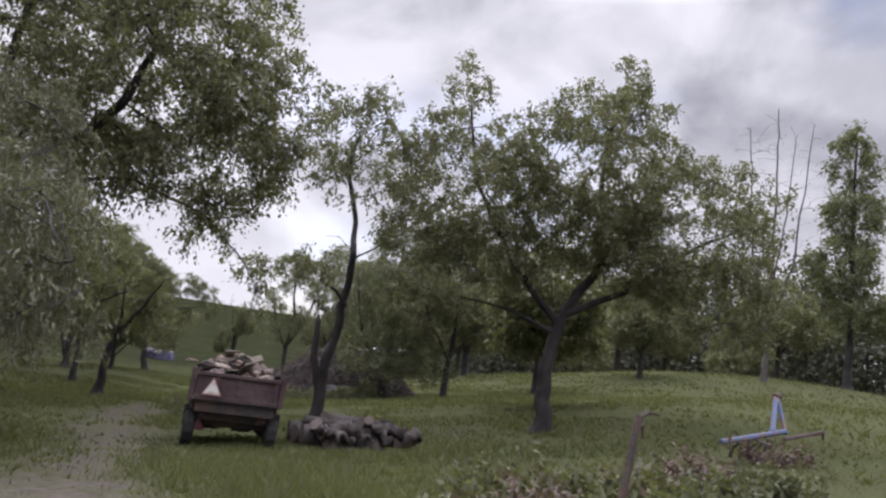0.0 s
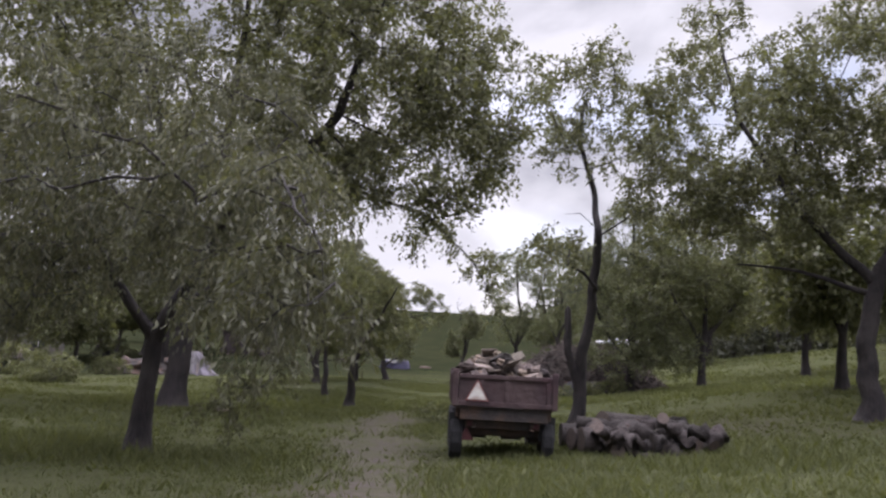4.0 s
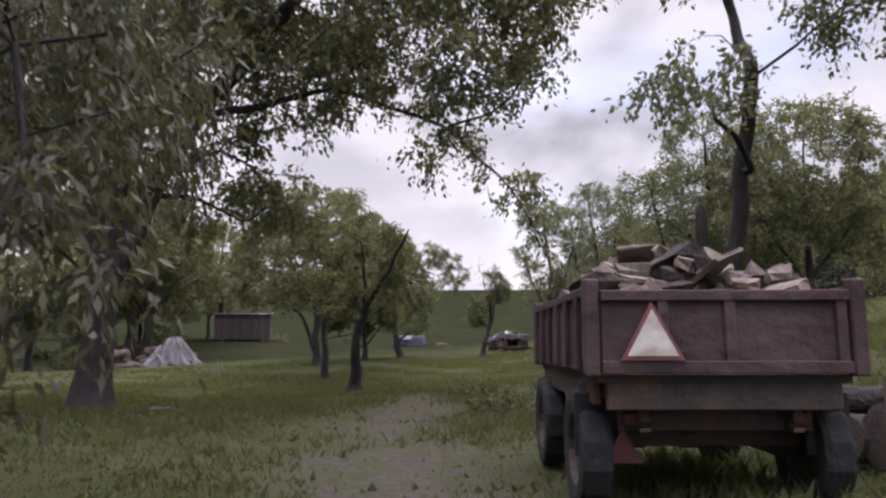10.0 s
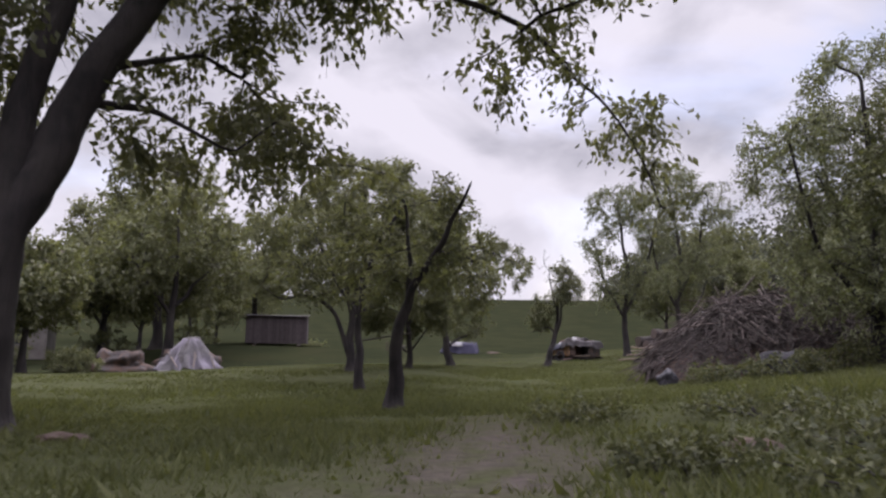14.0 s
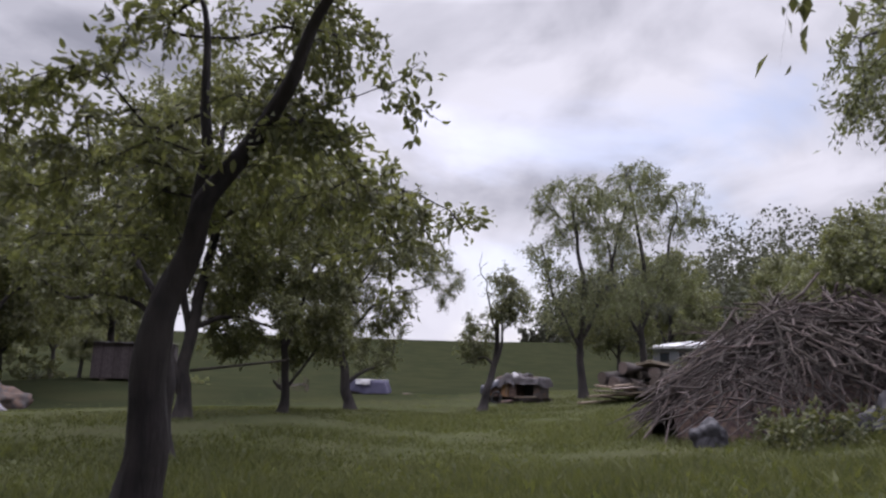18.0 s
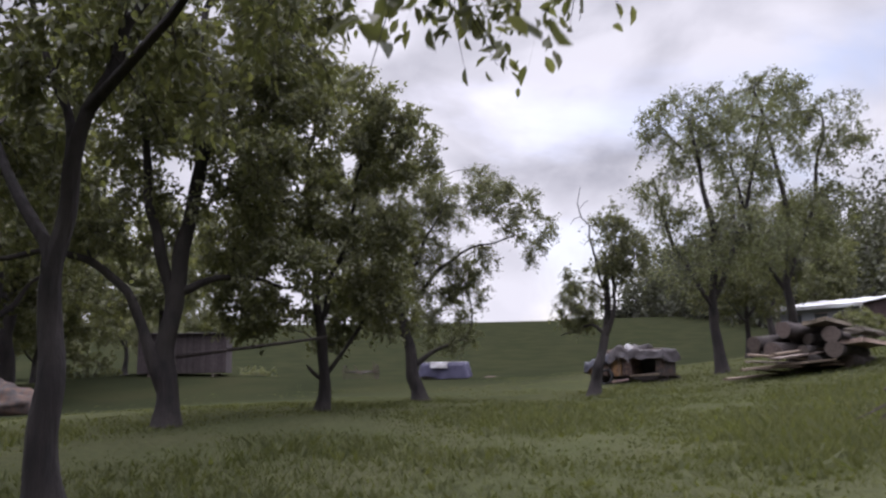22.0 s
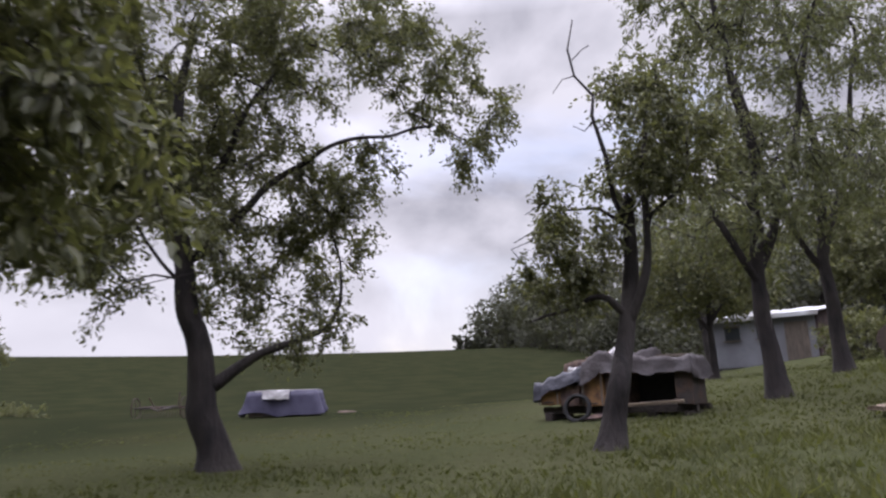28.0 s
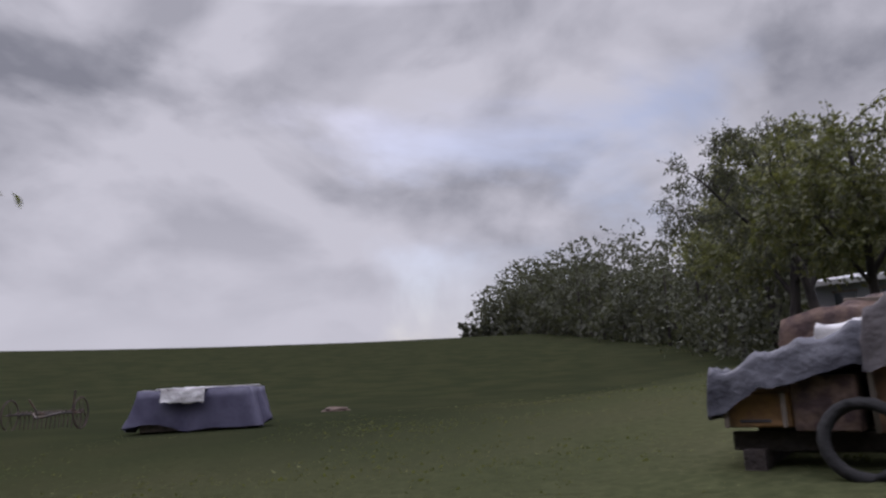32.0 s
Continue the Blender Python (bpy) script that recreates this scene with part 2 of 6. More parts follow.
def bm_tube(bm, points, radii, sides=8, **kw):
    v, f = tube(points, radii, sides, **kw)
    vs = [bm.verts.new(p) for p in v]
    for face in f:
        bm.faces.new([vs[i] for i in face])


# ---------------------------------------------------------------- ground form
def ground_z(x, y):
    """Height of the meadow: falling from the start to the orchard, rising again to the far field."""
    x, y = np.asarray(x, float), np.asarray(y, float)
    r = np.hypot(x - 11.2, y - 56)
    s = np.clip((r - 35) / 329, 0, 1)
    rise = np.where(y > -28, 1.0, np.clip(1 + (y + 28) / 84, 0, 1))
    z = 0.8 + 24.0 * s * s * (3 - 2 * s) * rise
    for cx, cy, r, h in ((0, -8, 22, 1.13), (-14, 10, 16, 0.22), (8, 10, 12, 0.08), (24, 18, 18, 2.14), (55, 48, 24, 4.31), (-6, 24, 12, 0.05), (6, 22, 8, -0.51),
                         (16, 32, 12, 0.15), (6, 40, 10, -0.56), (16, 46, 10, -0.23), (4, 54, 9, 0.45), (14, 58, 9, -0.38), (24, 58, 12, 0.50), (-6, 64, 12, -0.50),
                         (14, 74, 12, 0.40), (-2, 82, 10, 1.1), (36, 38, 14, -0.22), (60, 26, 26, 3.0), (34, 18, 12, 0.5), (43, 75, 14, 1.4)):
        z = z + h * np.exp(-((x - cx) ** 2 + (y - cy) ** 2) / r ** 2)
    return z


def gz(x, y):
    return float(ground_z(x, y))


# ---------------------------------------------------------------- trees
def grow(trunk, radii, blobs, clusters, seed, node=0.55, gap=0.0, tip=0.012, straight=0.5):
    """A branch skeleton: each cluster of leaves is joined to the nearest wood below it. trunk: points of the main stems (list of
    polylines); blobs: ellipsoids (centre, radii) that hold the crown. Gives the tubes and the cluster places."""
    rng = np.random.default_rng(seed)
    pts, par, depth = [], [], []
    stems = []
    for line in trunk:
        line = np.asarray(line, float)
        ids = []
        for i, p in enumerate(line):
            if i == 0 and pts:
                d = np.linalg.norm(np.array(pts) - p, axis=1)
                j = int(np.argmin(d))
                if d[j] < 0.02:
                    ids.append(j)
                    continue
                if line is not trunk[0] and d[j] < 1.2:
                    pts.append(p), par.append(j)
                    ids.append(len(pts) - 1)
                    continue
            if i and len(ids):
                a = np.array(pts[ids[-1]])
                k = max(1, int(np.linalg.norm(p - a) / node))
                for q in range(1, k + 1):
                    off = rng.normal(0, 0.05, 3) if q < k else 0
                    pts.append(a + (p - a) * q / k + off), par.append(ids[-1])
                    ids.append(len(pts) - 1)
            else:
                pts.append(p), par.append(-1)
                ids.append(len(pts) - 1)
        stems.append(ids)
    stem_top = max(p[2] for p in pts)
    vol = np.array([b[1][0] * b[1][1] * b[1][2] for b in blobs]) ** 0.8
    share = vol / vol.sum()
    aims = []
    for (c, r), s in zip(blobs, share):
        k = max(3, int(round(clusters * s)))
        u = rng.normal(size=(k, 3))
        u /= np.linalg.norm(u, axis=1)[:, None]
        q = rng.uniform(0.25, 1.0, k) ** (1 / 2.2)
        aims.append(np.asarray(c) + u * q[:, None] * np.asarray(r))
    aims = np.concatenate(aims)
    if gap:
        keep = [noise.noise(Vector(a * 0.7 + seed)) > -0.75 + gap * 0.9 for a in aims]
        aims = aims[np.array(keep)]
    low = np.array(pts)
    order = np.argsort([np.linalg.norm(low - a, axis=1).min() for a in aims])
    leafy = []
    store = np.zeros((len(pts) + len(aims) * 40, 3))
    store[:len(pts)] = pts
    for a in aims[order]:
        arr = store[:len(pts)]
        d = np.linalg.norm(arr - a, axis=1) + np.where(arr[:, 2] > a[2] + 0.5, 0.8, 0)
        d = d + np.where(arr[:, 2] < min(stem_top, a[2]) * 0.35, 1.5, 0)
        j = int(np.argmin(d))
        b = arr[j]
        k = max(1, int(np.linalg.norm(a - b) / node))
        last, lift = j, np.array([0, 0, 0.16 * np.linalg.norm(a - b)])
        for q in range(1, k + 1):
            f = q / k
            p = b + (a - b) * f + lift * math.sin(math.pi * f) * straight + (rng.normal(0, 0.07, 3) if q < k else 0)
            store[len(pts)] = p
            pts.append(p), par.append(last)
            last = len(pts) - 1
        leafy.append(last)
    pts = np.array(pts)
    n = len(pts)
    area = np.zeros(n)
    child = [[] for _ in range(n)]
    for i in range(n):
        if par[i] >= 0:
            child[par[i]].append(i)
    for i in range(n - 1, -1, -1):
        area[i] = (sum(area[c] for c in child[i]) if child[i] else 0) + (tip ** 2.3 if not child[i] else 0)
    rad = area ** (1 / 2.3)
    # the main stems keep their given thickness
    for line, ids, rr in zip(trunk, stems, radii):
        m = len(ids)
        for i, k in enumerate(ids):
            rad[k] = max(rad[k], rr[0] + (rr[1] - rr[0]) * (i / max(1, m - 1)) ** 0.7)
    return pts, par, child, rad, np.array(leafy, int)


def finer(p, r, root=False, step=0.11):
    """Closer rings along a limb, rounded at its bends and flared at the root."""
    s = np.concatenate([[0], np.cumsum(np.linalg.norm(np.diff(p, axis=0), axis=1))])
    q = np.linspace(0, s[-1], max(3, int(s[-1] / step)))
    out = np.stack([np.interp(q, s, p[:, k]) for k in range(3)], 1)
    for _ in range(3):
        out[1:-1] = (out[:-2] + 2 * out[1:-1] + out[2:]) / 4
    rr = np.interp(q, s, r)
    if root:
        rr = rr * (1 + 0.38 * np.exp(-q / 0.22))
    return out, rr


def furrowed(v, p, r, sides, seed):
    """Ridges, furrows and knots of old bark on the rings of a limb."""
    v = [Vector(c) for c in v]
    for i, c in enumerate(v):
        k = min(i // sides, len(p) - 1)
        mid = Vector(p[k])
        d = c - mid
        a = 2 * math.pi * (i % sides) / sides
        u = Vector((math.cos(a) * 3.2, math.sin(a) * 3.2, mid.z * 1.5 + seed))
        low = noise.noise(Vector((math.cos(a) * 0.8, math.sin(a) * 0.8, mid.z * 0.9 + seed * 3)))
        v[i] = mid + d * (1 + 0.13 * low + 0.11 * noise.noise(u) + 0.06 * noise.noise(u * 2.3))
    return [tuple(c) for c in v]


def wood_mesh(name, pts, par, child, rad, mat, seed, least=0.006, flare=1.15, twig=None):
    rng = random.Random(seed)
    verts, faces = [], []
    used = set()
    roots = [i for i in range(len(pts)) if par[i] < 0]
    stack = [(r, -1) for r in roots]
    while stack:
        start, before = stack.pop()
        chain = [start] if before < 0 else [before, start]
        i = start
        while child[i]:
            kids = sorted(child[i], key=lambda c: -rad[c])
            for k in kids[1:]:
                stack.append((k, i))
            if rad[i] > 0.02 and rad[kids[0]] < 0.45 * rad[i] and len(chain) > 2:
                stack.append((kids[0], i))
                break
            i = kids[0]
            chain.append(i)
        if len(chain) < 2:
            continue
        p = pts[chain]
        r = np.maximum(rad[chain], least).copy()
        if before >= 0:
            r[0] = min(r[0], r[1] * 1.25)
        else:
            r[0] *= flare
            p = p.copy()
            p[0, 2] -= 0.12
        big = r.max()
        sides = 12 if big > 0.2 else 8 if big > 0.08 else 5 if big > 0.025 else 3
        if r[-1] > 0.012:
            end = p[-1] - p[-2]
            p = np.concatenate([p, [p[-1] + end / (np.linalg.norm(end) + 1e-6) * r[-1] * 1.2]])
            r = np.append(r, r[-1] * 0.15)
        if big > 0.075:
            p, r = finer(p, r, root=before < 0)
            sides = 24
        v, f = tube(p, r, sides, closed=False, rough=0.08 if 0.05 < big <= 0.075 else 0, rng=rng)
        if big > 0.075:
            v = furrowed(v, p, r, sides, seed)
        o = len(verts)
        verts += v
        faces += [tuple(o + q for q in face) for face in f]
    if twig is not None:
        co, quads = twig
        o = len(verts)
        verts = np.concatenate([np.asarray(verts), co])
        faces = np.concatenate([np.asarray(faces), quads + o])
    return fast_mesh(name, verts, faces, mat, smooth=True)


def leaf_mesh(name, centres, each, spread, size, mat, seed, droop=0.35, aspect=0.5, outward=None, twigs=3, full=False, twig_out=None):
    """Leaves as folded blades, set along short drooping twigs that spring from the cluster centres."""
    rng = np.random.default_rng(seed)
    k = len(centres)
    per = max(1, each // twigs)
    n = k * twigs * per
    root = np.repeat(np.asarray(centres), twigs, axis=0)
    go = rng.normal(size=(k * twigs, 3)) * 0.75
    if outward is not None:
        go += np.repeat(outward, twigs, axis=0) * 0.8
    go[:, 2] -= droop * 0.6
    go /= np.linalg.norm(go, axis=1)[:, None]
    reach = spread * rng.uniform(1.0, 2.4, k * twigs)
    if twig_out is not None:
        side = np.cross(go, rng.normal(size=go.shape))
        side /= np.linalg.norm(side, axis=1)[:, None] + 1e-9
        line = []
        for f, w in ((0.0, 0.006), (0.5, 0.0045), (1.0, 0.002)):
            p = root + go * f * reach[:, None]
            p[:, 2] -= f * f * reach * droop * 0.7
            line += [p - side * w, p + side * w]
        m = np.arange(len(go))[:, None] * 6
        twig_out.append((np.stack(line, 1).reshape(-1, 3), np.concatenate([m + [0, 1, 3, 2], m + [2, 3, 5, 4]], 1).reshape(-1, 4)))
    root, go, reach = (np.repeat(q, per, axis=0) for q in (root, go, reach))
    u = rng.uniform(0.0, 1.0, n)[:, None]
    c = root + go * u * reach[:, None] + rng.normal(size=(n, 3)) * spread * 0.22
    c[:, 2] -= (u[:, 0] ** 2) * reach * droop * 0.7
    d = go * 0.55 + rng.normal(size=(n, 3)) * 0.75 - np.array([0, 0, droop * 1.5])
    d /= np.linalg.norm(d, axis=1)[:, None]
    s = rng.normal(size=(n, 3))
    s -= (s * d).sum(1)[:, None] * d
    s /= np.linalg.norm(s, axis=1)[:, None]
    up = np.cross(d, s)
    ln = size * rng.uniform(0.6, 1.3, n)[:, None]
    wd = ln * aspect * 0.5
    lift = up * wd * 0.35
    if full:
        bend = up * ln * 0.12
        co = np.stack([c, c + d * ln * 0.3 + s * wd * 0.85 + lift, c + d * ln * 0.68 + s * wd * 0.75 + lift, c + d * ln - bend,
                       c + d * ln * 0.68 - s * wd * 0.75 + lift, c + d * ln * 0.3 - s * wd * 0.85 + lift], 1).reshape(-1, 3)
        idx = np.arange(n)[:, None] * 6
        faces = np.concatenate([idx + [0, 1, 2, 3], idx + [0, 3, 4, 5]], 1).reshape(-1, 4)
    else:
        mid = c + d * ln * 0.45
        co = np.stack([c, mid + s * wd + lift, c + d * ln, mid - s * wd + lift], 1).reshape(-1, 3)
        idx = np.arange(n)[:, None] * 4
        faces = np.concatenate([idx + [0, 1, 2], idx + [0, 2, 3]], 1).reshape(-1, 3)
    return fast_mesh(name, co, faces, mat)


LEAFY, CLUSTERED = 1.05, 1.55


def tree(label, at, trunk, radii, blobs, clusters, each, spread, size, leaf, seed, bark=None, name="tree", gap=0.0, node=0.55,
         droop=0.35, aspect=0.5, tip=0.012, group="", straight=0.5, full=False, mag=1.0, k=1.0):
    """A tree: a tapered trunk with limbs, and a crown of leaves. Points are relative to its base; k: its size as a whole."""
    x, y = at
    big = 1.4 * mag
    trunk = [[tuple(c * big for c in p) for p in line] for line in trunk]
    radii = [(a * 1.25 * mag, b * 1.4) for a, b in radii]
    blobs = [(tuple(c * big for c in p), tuple(c * big * 1.035 for c in r)) for p, r in blobs]
    node, spread, size = node * 1.4, spread * 1.15, size * 1.3
    ob = thing(name, Matrix.Translation((x, y, gz(x, y))) @ Matrix.Diagonal((k, k, k, 1)), label, "tree", group)
    pts, par, child, rad, leafy = grow(trunk, radii, blobs, int(clusters * (CLUSTERED if each else 1)), seed, node, gap, tip, straight)
    twig = []
    if each:
        mids, back = pts[leafy], pts[[par[i] for i in leafy]]
        out = mids - back
        out /= np.linalg.norm(out, axis=1)[:, None] + 1e-6
        c = new("crown", leaf_mesh("crown", np.concatenate([mids, back * 0.5 + mids * 0.5]), max(3, int(each * LEAFY)), spread, size, leaf, seed + 1, droop, aspect,
                                   np.concatenate([out, out]), full=full, twig_out=twig))
        c.parent = ob
    t = new("trunk", wood_mesh("trunk", pts, par, child, rad, bark or BARK, seed, twig=twig[0] if twig else None))
    t.parent = ob
    return ob


# ---------------------------------------------------------------- ground
TRACK = [(-4.2, -14), (-2.2, 2), (-1.7, 7), (-0.7, 12), (0.5, 17), (1.7, 23), (3.3, 28.7), (5.0, 34.3)]


def track_distance(x, y):
    best = np.full(np.shape(x), 1e9)
    for (ax, ay), (bx, by) in zip(TRACK, TRACK[1:]):
        dx, dy = bx - ax, by - ay
        f = np.clip(((x - ax) * dx + (y - ay) * dy) / (dx * dx + dy * dy), 0, 1)
        best = np.minimum(best, np.hypot(x - ax - f * dx, y - ay - f * dy))
    return best


def axis_steps(lo, hi, centre_lo, centre_hi, fine):
    out = list(np.arange(centre_lo, centre_hi, fine))
    step, p = fine, centre_hi
    while p < hi:
        out.append(p)
        step *= 1.12
        p += step
    out.append(hi)
    step, p = fine, centre_lo
    while p > lo:
        step *= 1.12
        p -= step
        out.insert(0, max(p, lo))
    return np.array(out)


def ground_material():
    m = bpy.data.materials.new("meadow")
    m.use_nodes = True
    t = m.node_tree
    bsdf = t.nodes["Principled BSDF"]
    n = t.nodes.new
    bsdf.inputs["Roughness"].default_value, bsdf.inputs["Specular IOR Level"].default_value = 1.0, 0.0
    coord = n("ShaderNodeTexCoord")

    def nz(scale, lo, hi, detail=6):
        tex = n("ShaderNodeTexNoise")
        tex.inputs["Scale"].default_value, tex.inputs["Detail"].default_value = scale, detail
        link(t, coord.outputs["Object"], tex.inputs["Vector"])
        r = n("ShaderNodeMapRange")
        r.inputs["From Min"].default_value, r.inputs["From Max"].default_value = lo, hi
        link(t, tex.outputs["Fac"], r.inputs["Value"])
        return r.outputs[0], tex.outputs["Fac"]

    def mixed(fac, a, b):
        x = n("ShaderNodeMixRGB")
        link(t, fac, x.inputs[0])
        for k, c in ((1, a), (2, b)):
            if isinstance(c, tuple):
                x.inputs[k].default_value = (*c, 1)
            else:
                link(t, c, x.inputs[k])
        return x.outputs[0]

    fine, raw = nz(9.0, 0.3, 0.7, 8)
    patch, _ = nz(0.45, 0.35, 0.65)
    wide, _ = nz(0.045, 0.4, 0.62, 4)
    grass = mixed(fine, (0.0472, 0.0520, 0.0258), (0.0284, 0.0316, 0.0157))
    grass = mixed(patch, grass, mixed(fine, (0.0546, 0.0556, 0.0303), (0.0348, 0.0361, 0.0192)))
    grass = mixed(wide, grass, mixed(fine, (0.0510, 0.0556, 0.0283), (0.0368, 0.0398, 0.0202)))
    # ground past the orchard edge is coloured darker by a position mask
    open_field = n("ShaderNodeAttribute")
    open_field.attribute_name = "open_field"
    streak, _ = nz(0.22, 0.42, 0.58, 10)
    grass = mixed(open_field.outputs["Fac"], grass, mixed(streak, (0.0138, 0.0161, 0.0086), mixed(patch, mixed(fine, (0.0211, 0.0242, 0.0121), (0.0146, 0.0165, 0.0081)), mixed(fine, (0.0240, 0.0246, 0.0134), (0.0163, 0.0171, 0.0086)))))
    dirt = n("ShaderNodeAttribute")
    dirt.attribute_name = "bare_earth"
    wear, _ = nz(2.2, 0.30, 0.70)
    earth = mixed(fine, (0.0782, 0.0635, 0.0589), (0.0460, 0.0386, 0.0368))
    amount = n("ShaderNodeMath")
    amount.operation = "MULTIPLY"
    link(t, dirt.outputs["Fac"], amount.inputs[0])
    link(t, wear, amount.inputs[1])
    boost = n("ShaderNodeMath")
    boost.operation, boost.use_clamp = "MULTIPLY", True
    boost.inputs[1].default_value = 1.05
    link(t, amount.outputs[0], boost.inputs[0])
    link(t, mixed(boost.outputs[0], grass, earth), bsdf.inputs["Base Color"])
    bump = n("ShaderNodeBump")
    bump.inputs["Strength"].default_value, bump.inputs["Distance"].default_value = 0.9, 0.05
    link(t, raw, bump.inputs["Height"])
    link(t, bump.outputs[0], bsdf.inputs["Normal"])
    return m


def build_ground():
    xs, ys = axis_steps(-1100, 1400, -16, 34, 0.5), axis_steps(-600, 1500, -10, 84, 0.5)
    gx, gy = np.meshgrid(xs, ys)
    zz = ground_z(gx, gy)
    near = np.exp(-(((gx - 8) / 55) ** 2 + ((gy - 42) / 70) ** 2))
    rng = np.random.default_rng(5)
    lump = np.zeros_like(gx)
    for f, a in ((0.9, 0.025), (2.1, 0.015), (0.25, 0.04)):
        p = rng.uniform(0, 6.28, 4)
        lump += a * (np.sin(f * gx + p[0]) * np.sin(f * gy * 1.1 + p[1]) + 0.6 * np.sin(f * 1.7 * (gx + gy) + p[2]))
    zz = zz + lump * near * 0.6 * np.clip((58 - gy + 0.35 * gx) / 12, 0.15, 1)
    co = np.stack([gx, gy, zz], -1).reshape(-1, 3)
    w, h = len(xs), len(ys)
    i = (np.arange(h - 1)[:, None] * w + np.arange(w - 1)[None]).ravel()
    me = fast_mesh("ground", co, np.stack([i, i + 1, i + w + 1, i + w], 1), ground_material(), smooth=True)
    d = track_distance(gx, gy)
    bare = np.clip(1.25 - d / 1.4, 0, 1) * np.clip((37 - gy) / 8, 0, 1)
    bare = np.maximum(bare, 0.75 * np.exp(-(((gx - 8.5) / 3.2) ** 2 + ((gy - 21) / 3) ** 2)))
    at = me.attributes.new("bare_earth", "FLOAT", "POINT")
    at.data.foreach_set("value", bare.ravel().astype(np.float32))
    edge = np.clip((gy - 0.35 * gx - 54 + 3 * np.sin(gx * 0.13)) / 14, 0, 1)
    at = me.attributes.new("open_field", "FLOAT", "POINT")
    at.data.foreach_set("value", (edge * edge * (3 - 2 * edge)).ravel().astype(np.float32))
    tagged(new("ground", me), "rough green meadow with worn earth wheel track", "meadow", kind="structure")


build_ground()


# ---------------------------------------------------------------- the trees along the way
def rel(u, v, z, yaw=-20.0):
    """A point from metres to the right and ahead, as one looks along yaw."""
    a = radians(-yaw)
    return (u * math.cos(a) + v * math.sin(a), -u * math.sin(a) + v * math.cos(a), z)


def blob(u, v, z, r, yaw=-20.0):
    return (rel(u, v, z, yaw), r)


tree("great walnut tree with forked trunk and sweeping crown", (-3.1, 32.0),
     [[(-0.06, 0, 0), (-0.02, 0, 1.2), (0.04, 0, 2.25), (0.42, 0.12, 3.1), (0.84, 0.2, 4.3), (1.4, 0.3, 5.4), (2.3, 0.25, 6.6), (3.6, -0.3, 8.4), (4.2, -0.6, 10.4)],
      [(0.04, 0, 2.25), (0.1, 0.03, 3.0), (0.24, 0.07, 4.3), (0.5, 0.14, 5.6), (0.7, 0.3, 8.8), (0.8, 0.4, 12.6)],
      [(0.0, 0, 2.2), (-0.26, -0.08, 3.4), (-0.54, -0.18, 4.6), (-0.72, -0.2, 5.4), (-1.3, 0.4, 8.0), (-2.4, 0.8, 11.0)],
      [(1.4, 0.3, 5.4), (4.2, 0.7, 6.5), (6.8, 1.2, 6.0), (8.6, 1.6, 4.7), (9.4, 1.75, 3.3)],
      [(0.75, 0.2, 3.9), (1.5, 0.45, 3.95), (2.5, 0.7, 3.5)],
      [(1.2, 0.28, 5.1), (1.3, 0.4, 6.4), (1.5, 0.6, 8.4)], [(0.84, 0.2, 4.3), (1.9, 1.6, 5.2), (3.0, 2.8, 5.0)],
      [(-0.3, -0.1, 3.5), (-1.8, 0.4, 4.4), (-3.2, 0.8, 4.7)]],
     [(0.38, 0.10), (0.25, 0.06), (0.20, 0.06), (0.10, 0.014), (0.07, 0.015), (0.12, 0.03), (0.07, 0.015), (0.09, 0.02)],
     [((-0.2, 0.6, 10.5), (5.6, 5.2, 3.8)), ((3.6, -0.4, 10.0), (4.0, 4.4, 3.6)), ((1.2, 0, 13.6), (3.8, 3.8, 1.9)), ((6.3, -0.4, 7.4), (2.8, 3.6, 1.7)),
      ((-5.2, 0, 8.6), (4.2, 4.6, 3.2)), ((8.6, 1.6, 4.8), (1.0, 1.0, 0.7)), ((9.4, 1.75, 3.6), (0.6, 0.6, 0.6)),
      ((6.9, 1.3, 5.6), (1.2, 1.1, 0.6)), ((2.3, 0.8, 3.9), (1.3, 1.2, 0.85)), ((0.4, 1.4, 5.6), (2.4, 1.8, 1.3)), ((3.4, 2.8, 4.4), (1.7, 1.2, 0.8)), ((2.2, 2.9, 4.5), (1.6, 1.2, 0.9)), ((-1.9, 0.7, 4.3), (1.8, 1.6, 1.1)),
      ((-3.2, 1.0, 6.0), (3.6, 3.0, 1.4)), ((2.0, 1.5, 7.0), (3.0, 3.0, 1.4)), ((5.0, -1.8, 6.3), (2.0, 2.0, 0.8)), ((5.8, -0.5, 11.4), (2.4, 3.0, 2.3)), ((-2.5, 3.0, 4.2), (2.0, 1.8, 1.2)), ((-1.6, -0.8, 5.4), (2.0, 1.8, 1.3)), ((7.4, -1.0, 9.2), (2.4, 2.8, 1.8))],
     1240, 42, 0.40, 0.16, LEAF, 11, gap=0.42, droop=0.55, k=0.9)

